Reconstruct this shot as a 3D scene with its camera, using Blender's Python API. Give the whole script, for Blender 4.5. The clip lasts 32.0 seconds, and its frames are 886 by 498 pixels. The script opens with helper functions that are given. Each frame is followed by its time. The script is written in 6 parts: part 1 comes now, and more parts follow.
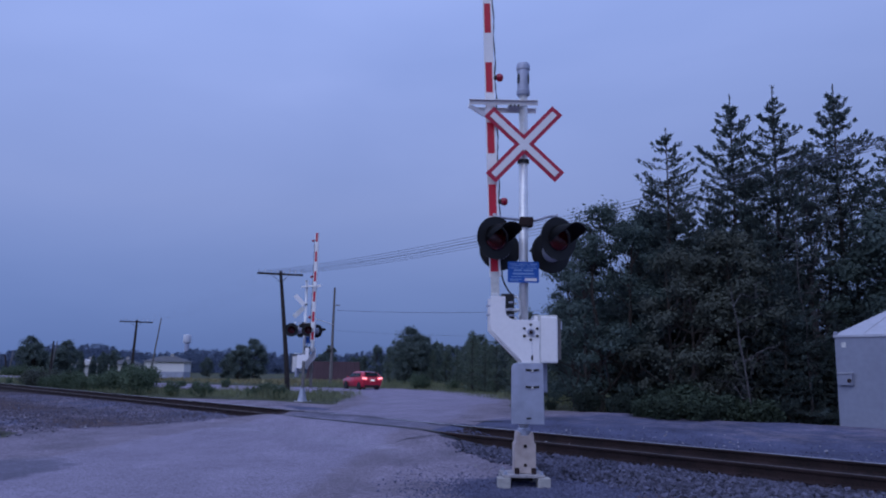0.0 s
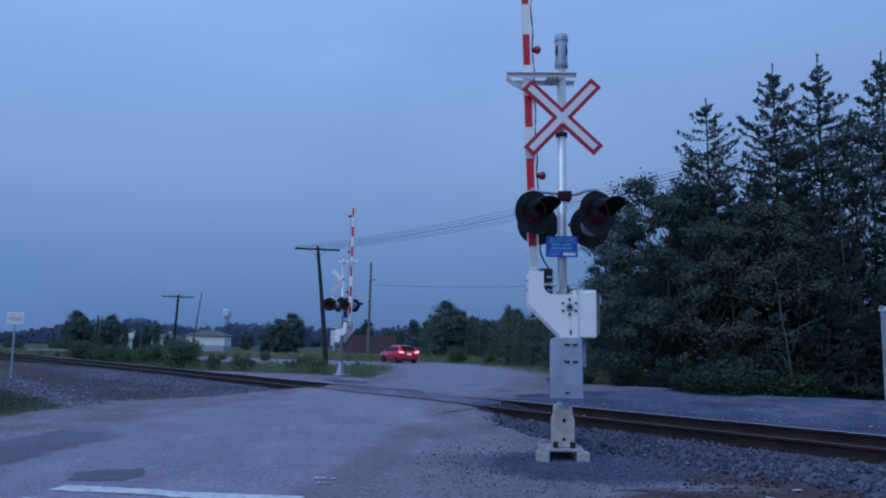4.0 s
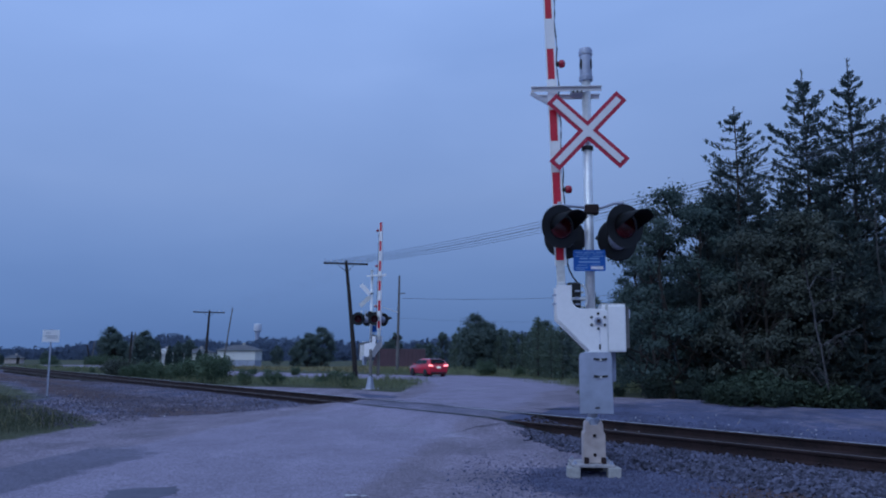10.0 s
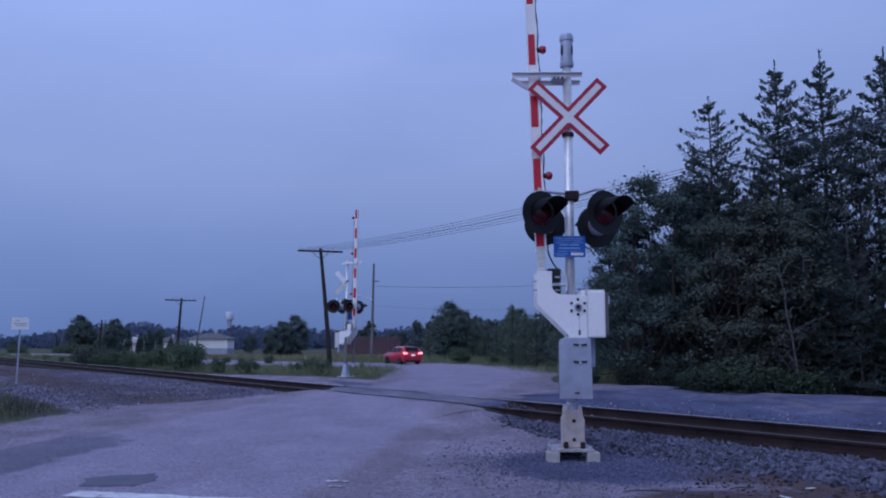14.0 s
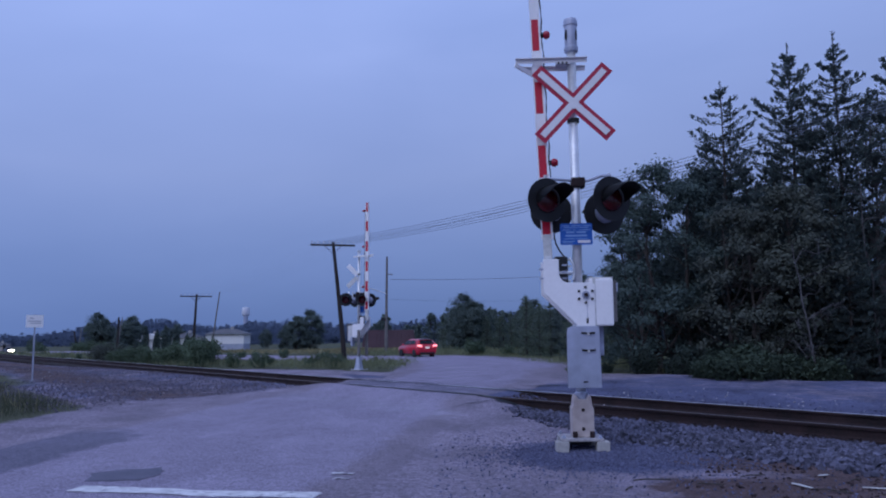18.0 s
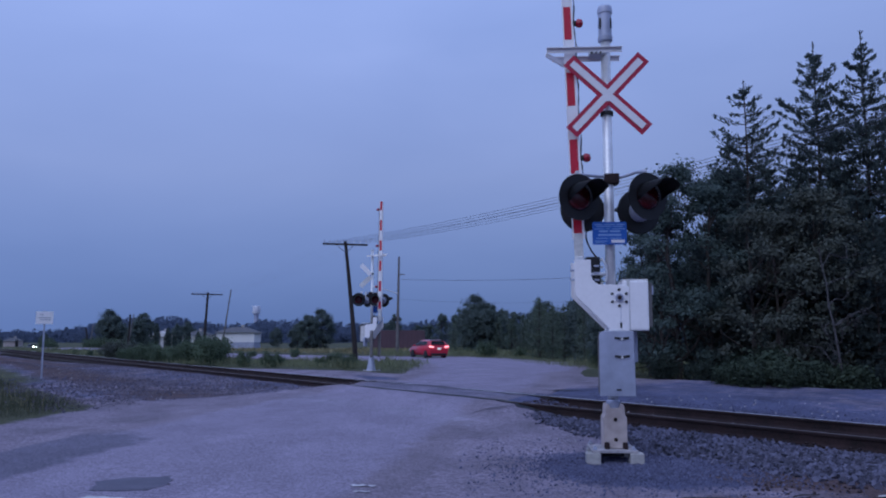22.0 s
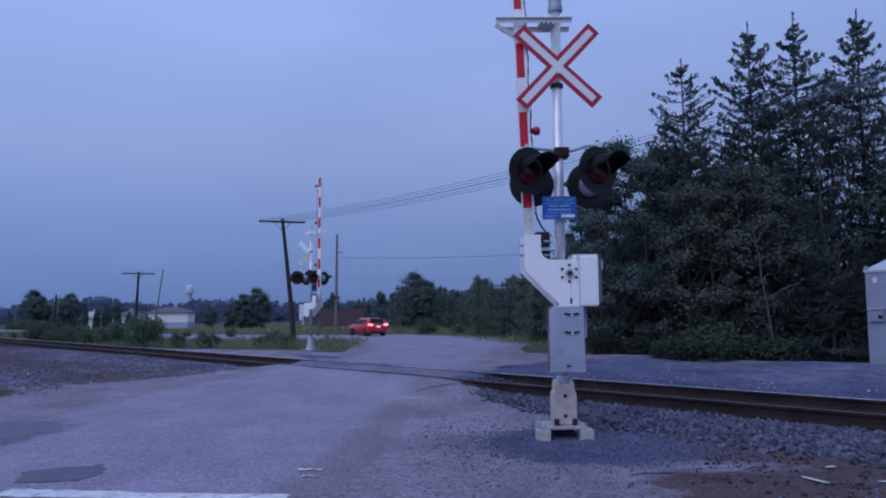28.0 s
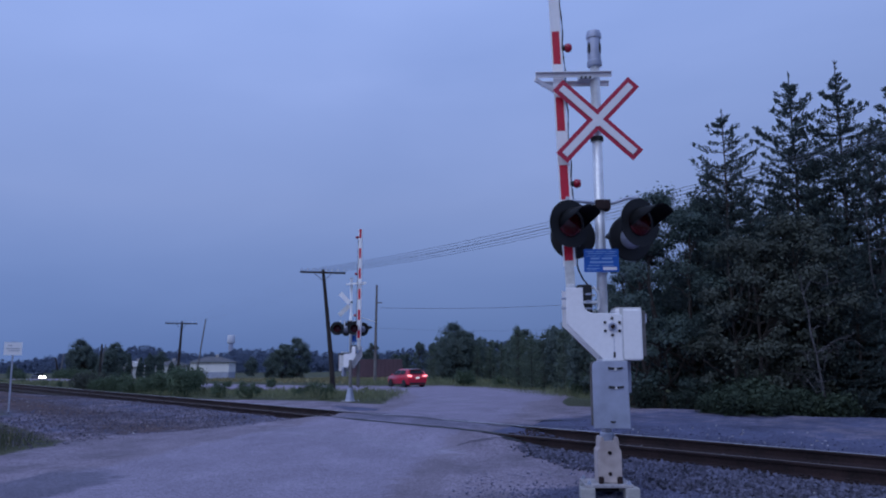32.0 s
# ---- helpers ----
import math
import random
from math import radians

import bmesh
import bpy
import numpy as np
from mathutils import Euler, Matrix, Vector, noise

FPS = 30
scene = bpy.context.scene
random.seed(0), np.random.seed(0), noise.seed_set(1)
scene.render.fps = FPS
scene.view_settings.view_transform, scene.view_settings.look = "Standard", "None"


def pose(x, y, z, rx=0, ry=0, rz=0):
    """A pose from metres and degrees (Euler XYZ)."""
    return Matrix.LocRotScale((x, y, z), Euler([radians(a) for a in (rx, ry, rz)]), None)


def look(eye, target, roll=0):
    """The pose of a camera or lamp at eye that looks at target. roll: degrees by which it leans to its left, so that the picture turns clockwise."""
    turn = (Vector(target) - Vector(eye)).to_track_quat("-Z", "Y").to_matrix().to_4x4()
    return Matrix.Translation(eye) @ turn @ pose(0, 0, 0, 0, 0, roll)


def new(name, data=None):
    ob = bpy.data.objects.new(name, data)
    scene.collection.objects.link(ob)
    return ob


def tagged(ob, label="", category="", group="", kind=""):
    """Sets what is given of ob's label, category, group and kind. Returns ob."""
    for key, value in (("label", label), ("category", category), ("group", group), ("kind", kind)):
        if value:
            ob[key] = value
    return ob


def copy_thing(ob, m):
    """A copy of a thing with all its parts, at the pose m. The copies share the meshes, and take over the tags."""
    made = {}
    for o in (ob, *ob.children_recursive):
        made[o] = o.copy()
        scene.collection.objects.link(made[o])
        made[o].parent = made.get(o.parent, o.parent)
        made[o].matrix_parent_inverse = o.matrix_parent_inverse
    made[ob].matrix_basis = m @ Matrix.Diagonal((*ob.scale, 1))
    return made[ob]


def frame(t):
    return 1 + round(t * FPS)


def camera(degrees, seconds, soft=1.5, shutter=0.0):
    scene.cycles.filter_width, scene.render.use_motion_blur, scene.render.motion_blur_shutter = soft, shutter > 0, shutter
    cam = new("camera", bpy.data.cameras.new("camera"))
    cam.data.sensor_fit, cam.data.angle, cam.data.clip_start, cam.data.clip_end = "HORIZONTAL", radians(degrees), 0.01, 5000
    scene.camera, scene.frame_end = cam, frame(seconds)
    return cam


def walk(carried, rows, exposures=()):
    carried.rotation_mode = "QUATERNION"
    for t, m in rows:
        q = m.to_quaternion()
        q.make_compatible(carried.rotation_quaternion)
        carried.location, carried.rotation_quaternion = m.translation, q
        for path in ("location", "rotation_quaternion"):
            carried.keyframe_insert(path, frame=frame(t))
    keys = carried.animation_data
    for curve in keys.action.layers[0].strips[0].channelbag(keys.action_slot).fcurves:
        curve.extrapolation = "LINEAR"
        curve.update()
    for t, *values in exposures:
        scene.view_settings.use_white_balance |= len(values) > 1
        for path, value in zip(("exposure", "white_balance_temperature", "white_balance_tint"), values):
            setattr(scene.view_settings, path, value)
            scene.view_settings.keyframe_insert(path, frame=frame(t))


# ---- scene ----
cam = camera(59.1, 32.0, 2.0)

PATH = [
    (0, (-1.14, -9.652, 1.282), (-1.113, -7.676, 1.59), 0.8),
    (0.5, (-1.135, -9.652, 1.287), (-1.095, -7.677, 1.6), 1.0),
    (1, (-1.135, -9.653, 1.283), (-1.1, -7.678, 1.594), 1.0),
    (1.5, (-1.136, -9.634, 1.287), (-1.123, -7.656, 1.584), 0.9),
    (2, (-1.139, -9.619, 1.289), (-1.141, -7.64, 1.577), 1.0),
    (2.5, (-1.141, -9.618, 1.279), (-1.16, -7.637, 1.554), 1.0),
    (3, (-1.15, -9.618, 1.284), (-1.188, -7.635, 1.545), 0.9),
    (3.5, (-1.167, -9.629, 1.285), (-1.225, -7.645, 1.529), 0.9),
    (5.5, (-1.172, -9.686, 1.313), (-1.238, -7.701, 1.553), 0.8),
    (6, (-1.171, -9.675, 1.312), (-1.235, -7.692, 1.562), 0.9),
    (6.5, (-1.168, -9.672, 1.325), (-1.24, -7.69, 1.586), 0.8),
    (7, (-1.161, -9.685, 1.318), (-1.242, -7.706, 1.592), 0.7),
    (7.5, (-1.164, -9.71, 1.316), (-1.252, -7.732, 1.598), 0.7),
    (8, (-1.161, -9.697, 1.321), (-1.258, -7.72, 1.608), 0.7),
    (8.5, (-1.159, -9.658, 1.325), (-1.263, -7.682, 1.615), 0.5),
    (9, (-1.169, -9.658, 1.322), (-1.282, -7.681, 1.608), 0.4),
    (9.5, (-1.164, -9.665, 1.331), (-1.29, -7.688, 1.606), 0.2),
    (10, (-1.158, -9.665, 1.33), (-1.292, -7.688, 1.602), 0.3),
    (10.5, (-1.159, -9.669, 1.318), (-1.283, -7.693, 1.598), 0.2),
    (11, (-1.163, -9.653, 1.304), (-1.282, -7.676, 1.584), 0.3),
    (11.5, (-1.163, -9.656, 1.298), (-1.276, -7.678, 1.573), 0.2),
    (12, (-1.185, -9.64, 1.285), (-1.287, -7.66, 1.553), 0.4),
    (12.5, (-1.227, -9.65, 1.288), (-1.32, -7.668, 1.544), 0.6),
    (13, (-1.274, -9.656, 1.297), (-1.357, -7.673, 1.547), 0.6),
    (13.5, (-1.266, -9.651, 1.3), (-1.339, -7.667, 1.546), 0.4),
    (15.5, (-1.176, -9.602, 1.307), (-1.244, -7.618, 1.546), -0.1),
    (16, (-1.179, -9.598, 1.301), (-1.267, -7.615, 1.54), -0.2),
    (16.5, (-1.186, -9.589, 1.303), (-1.278, -7.605, 1.539), -0.5),
    (17, (-1.164, -9.595, 1.302), (-1.262, -7.611, 1.537), -0.5),
    (17.5, (-1.132, -9.569, 1.287), (-1.233, -7.585, 1.519), -0.5),
    (18, (-1.14, -9.541, 1.277), (-1.243, -7.556, 1.501), -0.6),
    (18.5, (-1.195, -9.516, 1.298), (-1.315, -7.53, 1.502), -0.6),
    (19, (-1.253, -9.473, 1.303), (-1.386, -7.487, 1.5), -0.5),
    (19.5, (-1.318, -9.367, 1.317), (-1.447, -7.381, 1.517), -0.8),
    (20, (-1.371, -9.326, 1.311), (-1.515, -7.344, 1.535), -0.6),
    (20.5, (-1.4, -9.288, 1.296), (-1.54, -7.307, 1.532), -0.5),
    (21, (-1.403, -9.217, 1.292), (-1.539, -7.237, 1.533), -0.3),
    (21.5, (-1.376, -9.105, 1.308), (-1.498, -7.123, 1.54), -0.2),
    (22, (-1.335, -9.064, 1.306), (-1.465, -7.081, 1.532), 0.1),
    (22.5, (-1.316, -9.008, 1.283), (-1.455, -7.027, 1.522), 0.3),
    (23, (-1.392, -8.964, 1.299), (-1.541, -6.982, 1.521), 0.4),
    (23.5, (-1.452, -8.938, 1.294), (-1.601, -6.956, 1.516), 0.2),
    (24, (-1.527, -8.913, 1.276), (-1.55, -6.925, 1.495), -0.0),
    (24.5, (-1.539, -8.863, 1.279), (-1.508, -6.873, 1.48), -0.4),
    (25, (-1.505, -8.826, 1.294), (-1.459, -6.835, 1.483), -0.7),
    (25.5, (-1.486, -8.82, 1.301), (-1.434, -6.83, 1.488), -0.6),
    (27.5, (-1.453, -8.811, 1.299), (-1.419, -6.819, 1.465), -0.4),
    (28, (-1.457, -8.816, 1.304), (-1.428, -6.823, 1.473), -0.5),
    (28.5, (-1.446, -8.812, 1.29), (-1.425, -6.819, 1.461), -0.3),
    (29, (-1.45, -8.804, 1.307), (-1.425, -6.812, 1.475), -0.6),
    (29.5, (-1.448, -8.771, 1.323), (-1.425, -6.781, 1.52), -0.7),
    (30, (-1.458, -8.772, 1.32), (-1.448, -6.784, 1.54), -0.5),
    (30.5, (-1.464, -8.786, 1.328), (-1.473, -6.802, 1.577), -0.5),
    (31, (-1.463, -8.804, 1.334), (-1.484, -6.822, 1.606), -0.5),
    (31.5, (-1.471, -8.829, 1.332), (-1.521, -6.851, 1.617), -0.4),
    (32, (-1.476, -8.816, 1.334), (-1.546, -6.839, 1.631), -0.2),
]
EXPOSURES = [
    (0, -0.0, 6479, 9.4), (1, 0.02, 6500, 9.1), (2, 0.05, 6523, 6.8), (3, 0.04, 6283, -6.2),
    (3.5, 0.02, 5922, -15.8), (5.5, 0.05, 6567, 7.1), (6, 0.05, 6546, 6.5), (6.5, 0.01, 6108, -7.1),
    (7, 0.01, 6351, 2.2), (8, 0.01, 6437, 4.6), (9, 0.02, 6458, 6.1), (9.5, 0.02, 6501, 7.2),
    (10, -0.01, 6152, -5.9), (10.5, -0.02, 6438, 2.7), (11, -0.01, 6481, 3.8), (11.5, -0.04, 5819, -15.9),
    (12, -0.05, 5436, -27.3), (12.5, 0.06, 6416, 3.0), (13, 0.07, 6501, 7.2), (15.5, 0.06, 6372, -0.0),
    (16, 0.05, 6306, -2.7), (17, 0.06, 6350, 0.3), (18, 0.1, 6546, 6.5), (19, 0.1, 6566, 8.0),
    (20, 0.02, 6500, 9.1), (20.5, 0.02, 6176, -4.3), (21, 0.02, 6196, -4.7), (21.5, 0.03, 6350, 0.3),
    (22, 0.04, 6480, 5.7), (23, 0.08, 6564, 9.8), (24, 0.13, 6569, 6.1), (25, 0.19, 6422, -6.6),
    (25.5, 0.18, 6603, 0.0), (27.5, 0.15, 6578, 0.4), (28, 0.16, 6619, 3.5), (29, 0.2, 6728, 7.3),
    (30, 0.05, 6500, 9.1), (31, 0.01, 6438, 2.7), (32, -0.01, 6459, 4.2),
]
walk(cam, [(t, look(eye, target, roll)) for t, eye, target, roll in PATH], EXPOSURES)


# ---- sky and light: overcast dusk ----
SUN_ELEVATION, SUN_ROTATION = radians(40.6), radians(-149)


def make_world():
    world = bpy.data.worlds.new("dusk_sky")
    scene.world = world
    world.use_nodes = True
    nt = world.node_tree
    nt.nodes.clear()
    n, l = nt.nodes.new, nt.links.new
    out, bg = n("ShaderNodeOutputWorld"), n("ShaderNodeBackground")
    sky = n("ShaderNodeTexSky")
    sky.sky_type, sky.sun_disc = "NISHITA", False
    sky.sun_elevation, sky.sun_rotation = SUN_ELEVATION, SUN_ROTATION
    sky.air_density, sky.dust_density, sky.ozone_density = 1.2, 0.6, 2.5
    tc, mp = n("ShaderNodeTexCoord"), n("ShaderNodeMapping")
    mp.inputs["Scale"].default_value = (1.0, 1.0, 3.2)
    mp.inputs["Rotation"].default_value = (0.0, 0.12, 0.4)
    no = n("ShaderNodeTexNoise")
    no.inputs["Scale"].default_value, no.inputs["Detail"].default_value, no.inputs["Roughness"].default_value = 1.7, 4.0, 0.5
    no.inputs["Distortion"].default_value = 0.3
    ramp = n("ShaderNodeValToRGB")
    ramp.color_ramp.elements[0].position, ramp.color_ramp.elements[1].position = 0.3, 0.72
    ramp.color_ramp.elements[0].color = (0.278, 0.382, 0.798, 1)
    ramp.color_ramp.elements[1].color = (0.342, 0.450, 0.900, 1)
    # the cloud deck is thinner and brighter overhead than at the skyline
    sep, up = n("ShaderNodeSeparateXYZ"), n("ShaderNodeMapRange")
    up.inputs["From Min"].default_value, up.inputs["From Max"].default_value = 0.0, 0.5
    up.inputs["To Min"].default_value, up.inputs["To Max"].default_value = 0.47, 1.11
    # and brighter on the side where the sun went down
    side = n("ShaderNodeMath")
    side.operation, side.inputs[1].default_value = "MULTIPLY_ADD", -0.12
    l(sep.outputs["X"], side.inputs[0])
    l(up.outputs["Result"], side.inputs[2])
    mul = n("ShaderNodeMixRGB")
    mul.blend_type, mul.inputs["Fac"].default_value = "MULTIPLY", 1.0
    scale = n("ShaderNodeMixRGB")
    scale.blend_type, scale.inputs["Fac"].default_value = "MULTIPLY", 1.0
    scale.inputs["Color2"].default_value = (0.06, 0.06, 0.06, 1)
    mix = n("ShaderNodeMixRGB")
    mix.inputs["Fac"].default_value = 0.95
    l(tc.outputs["Generated"], mp.inputs["Vector"])
    l(mp.outputs["Vector"], no.inputs["Vector"])
    l(no.outputs["Fac"], ramp.inputs["Fac"])
    l(tc.outputs["Generated"], sep.inputs["Vector"])
    l(sep.outputs["Z"], up.inputs["Value"])
    l(ramp.outputs["Color"], mul.inputs["Color1"])
    l(side.outputs[0], mul.inputs["Color2"])
    l(sky.outputs["Color"], scale.inputs["Color1"])
    l(scale.outputs["Color"], mix.inputs["Color1"])
    # low down the deck is a deeper blue
    low, deep = n("ShaderNodeValToRGB"), n("ShaderNodeMixRGB")
    low.color_ramp.elements[0].position, low.color_ramp.elements[1].position = 0.02, 0.2
    low.color_ramp.elements[0].color, low.color_ramp.elements[1].color = (0.64, 0.80, 0.98, 1), (1, 1, 1, 1)
    deep.blend_type, deep.inputs["Fac"].default_value = "MULTIPLY", 1.0
    l(sep.outputs["Z"], low.inputs["Fac"])
    l(mul.outputs["Color"], deep.inputs["Color1"])
    l(low.outputs["Color"], deep.inputs["Color2"])
    l(deep.outputs["Color"], mix.inputs["Color2"])
    l(mix.outputs["Color"], bg.inputs["Color"])
    bg.inputs["Strength"].default_value = 1.0
    l(bg.outputs["Background"], out.inputs["Surface"])


make_world()
sun_data = bpy.data.lights.new("sun", "SUN")
sun_data.energy, sun_data.angle, sun_data.color = 0.84, radians(60), (0.80, 0.84, 1.0)
sun_ob = new("sun", sun_data)
sun_ob.matrix_world = look((-30, -50, 50), (0, 0, 0))

# ---- materials ----
MATS = {}


def mat(name, base, rough=0.7, metal=0.0, var=0.25, grain=40.0, large=1.2, bump=0.25, tint=None, random_obj=0.0,
        island=0.0, emit=None, spec=0.4, coat=0.0, depth=0.01):
    """Two scales of variation over a base colour, with fine relief."""
    if name in MATS:
        return MATS[name]
    m = bpy.data.materials.new(name)
    m.use_nodes = True
    nt = m.node_tree
    n, l = nt.nodes.new, nt.links.new
    bs = nt.nodes["Principled BSDF"]
    tc = n("ShaderNodeTexCoord")
    fine, big = n("ShaderNodeTexNoise"), n("ShaderNodeTexNoise")
    for node, sc, det in ((fine, grain, 4.0), (big, large, 3.0)):
        node.inputs["Scale"].default_value, node.inputs["Detail"].default_value = sc, det
        l(tc.outputs["Object"], node.inputs["Vector"])
    add = n("ShaderNodeMath")
    add.operation = "ADD"
    l(fine.outputs["Fac"], add.inputs[0])
    l(big.outputs["Fac"], add.inputs[1])
    last = add.outputs[0]
    if random_obj or island:
        info = n("ShaderNodeObjectInfo") if random_obj else n("ShaderNodeNewGeometry")
        ma = n("ShaderNodeMath")
        ma.operation = "MULTIPLY_ADD"
        l(info.outputs["Random" if random_obj else "Random Per Island"], ma.inputs[0])
        ma.inputs[1].default_value = random_obj or island
        l(last, ma.inputs[2])
        last = ma.outputs[0]
    ramp = n("ShaderNodeValToRGB")
    e = ramp.color_ramp.elements
    extra = random_obj or island
    e[0].position, e[1].position = 0.7 / 2, min(1.0, (1.3 + extra) / 2)
    half = n("ShaderNodeMath")
    half.operation, half.inputs[1].default_value = "MULTIPLY", 0.5
    l(last, half.inputs[0])
    t = tint or base
    e[0].color = (*[c * (1 - var) for c in base], 1)
    e[1].color = (*[min(1, c * (1 + var)) for c in t], 1)
    l(half.outputs[0], ramp.inputs["Fac"])
    l(ramp.outputs["Color"], bs.inputs["Base Color"])
    ro = n("ShaderNodeMapRange")
    ro.inputs["To Min"].default_value, ro.inputs["To Max"].default_value = max(0.03, rough - 0.1), min(1, rough + 0.1)
    l(fine.outputs["Fac"], ro.inputs["Value"])
    l(ro.outputs["Result"], bs.inputs["Roughness"])
    bs.inputs["Metallic"].default_value = metal
    bs.inputs["Specular IOR Level"].default_value = spec
    bs.inputs["Coat Weight"].default_value = coat
    if bump:
        bp = n("ShaderNodeBump")
        bp.inputs["Strength"].default_value, bp.inputs["Distance"].default_value = bump, depth
        l(fine.outputs["Fac"], bp.inputs["Height"])
        l(bp.outputs["Normal"], bs.inputs["Normal"])
    if emit:
        bs.inputs["Emission Color"].default_value, bs.inputs["Emission Strength"].default_value = (*emit[:3], 1), emit[3]
    MATS[name] = m
    return m


def ground_mat(name, layers, scale=1.0, bump=0.6, depth=0.02, stones=0.5, dim=0.66, lit=1.32):
    """Earth, gravel or asphalt: layers are (colour, share) mixed by noise; the attribute 'mask' fades to the second set."""
    m = bpy.data.materials.new(name)
    m.use_nodes = True
    nt = m.node_tree
    n, l = nt.nodes.new, nt.links.new
    bs = nt.nodes["Principled BSDF"]
    tc = n("ShaderNodeTexCoord")

    def noise_node(sc, det, rough=0.55):
        node = n("ShaderNodeTexNoise")
        node.inputs["Scale"].default_value, node.inputs["Detail"].default_value = sc, det
        node.inputs["Roughness"].default_value = rough
        l(tc.outputs["Object"], node.inputs["Vector"])
        return node

    at = n("ShaderNodeAttribute")
    at.attribute_name = "cover"
    sep = n("ShaderNodeSeparateColor")
    l(at.outputs["Color"], sep.inputs["Color"])
    wob = noise_node(2.2, 6, 0.65)
    speck = n("ShaderNodeTexVoronoi")
    speck.inputs["Scale"].default_value = 34 * scale
    l(tc.outputs["Object"], speck.inputs["Vector"])
    fine = noise_node(60 * scale, 3)
    mid = noise_node(0.7, 5)
    # blotches: old stains and wear, stretched along the road
    stain_map, stain, both, blot = n("ShaderNodeMapping"), n("ShaderNodeTexNoise"), n("ShaderNodeMath"), n("ShaderNodeMapRange")
    stain_map.inputs["Scale"].default_value = (1.0, 0.35, 1.0)
    stain.inputs["Scale"].default_value, stain.inputs["Detail"].default_value, stain.inputs["Roughness"].default_value = 1.3, 7.0, 0.62
    l(tc.outputs["Object"], stain_map.inputs["Vector"])
    l(stain_map.outputs["Vector"], stain.inputs["Vector"])
    both.operation = "ADD"
    l(stain.outputs["Fac"], both.inputs[0])
    l(mid.outputs["Fac"], both.inputs[1])
    blot.inputs["From Min"].default_value, blot.inputs["From Max"].default_value = 0.7, 1.3
    l(both.outputs[0], blot.inputs["Value"])
    col = None
    for k, colour in enumerate(layers):
        rgb = n("ShaderNodeMixRGB")
        rgb.blend_type = "MIX"
        rgb.inputs["Color1"].default_value = (*[c * dim for c in colour], 1)
        rgb.inputs["Color2"].default_value = (*[min(1, c * lit) for c in colour], 1)
        l(blot.outputs["Result"], rgb.inputs["Fac"])
        if col is None:
            col = rgb.outputs["Color"]
            continue
        # edge of each layer is broken up by noise
        ad, ss = n("ShaderNodeMath"), n("ShaderNodeMapRange")
        ad.operation = "ADD"
        l(sep.outputs[("Red", "Green", "Blue")[k - 1]], ad.inputs[0])
        l(wob.outputs["Fac"], ad.inputs[1])
        ss.inputs["From Min"].default_value, ss.inputs["From Max"].default_value = 0.86, 1.14
        l(ad.outputs[0], ss.inputs["Value"])
        mx = n("ShaderNodeMixRGB")
        l(ss.outputs["Result"], mx.inputs["Fac"])
        l(col, mx.inputs["Color1"])
        l(rgb.outputs["Color"], mx.inputs["Color2"])
        col = mx.outputs["Color"]
    # single grains lighter and darker
    gr = n("ShaderNodeMixRGB")
    gr.blend_type, gr.inputs["Fac"].default_value = "OVERLAY", stones
    sc = n("ShaderNodeSeparateColor")
    l(speck.outputs["Color"], sc.inputs["Color"])
    mr = n("ShaderNodeMapRange")
    mr.inputs["To Min"].default_value, mr.inputs["To Max"].default_value = 0.15, 0.85
    l(sc.outputs["Red"], mr.inputs["Value"])
    l(col, gr.inputs["Color1"])
    l(mr.outputs["Result"], gr.inputs["Color2"])
    gf = n("ShaderNodeMixRGB")
    gf.blend_type, gf.inputs["Fac"].default_value = "OVERLAY", 0.6
    l(gr.outputs["Color"], gf.inputs["Color1"])
    l(fine.outputs["Fac"], gf.inputs["Color2"])
    l(gf.outputs["Color"], bs.inputs["Base Color"])
    bs.inputs["Roughness"].default_value, bs.inputs["Specular IOR Level"].default_value = 0.9, 0.2
    bp = n("ShaderNodeBump")
    bp.inputs["Strength"].default_value, bp.inputs["Distance"].default_value = bump, depth
    hh = n("ShaderNodeMath")
    hh.operation = "SUBTRACT"
    l(fine.outputs["Fac"], hh.inputs[0])
    l(speck.outputs["Distance"], hh.inputs[1])
    l(hh.outputs[0], bp.inputs["Height"])
    l(bp.outputs["Normal"], bs.inputs["Normal"])
    return m


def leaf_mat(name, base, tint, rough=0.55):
    # metre-wide lighter and darker tone put in for lit and shaded leaf clumps
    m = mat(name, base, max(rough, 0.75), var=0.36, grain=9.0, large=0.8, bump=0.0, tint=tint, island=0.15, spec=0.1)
    nt = m.node_tree
    bs = nt.nodes["Principled BSDF"]
    out = nt.nodes["Material Output"]
    tr, mx = nt.nodes.new("ShaderNodeBsdfTranslucent"), nt.nodes.new("ShaderNodeMixShader")
    tr.inputs["Color"].default_value = (*[min(1, c * 1.4) for c in tint], 1)
    mx.inputs["Fac"].default_value = 0.2
    nt.links.new(bs.outputs["BSDF"], mx.inputs[1])
    nt.links.new(tr.outputs["BSDF"], mx.inputs[2])
    nt.links.new(mx.outputs["Shader"], out.inputs["Surface"])
    return m


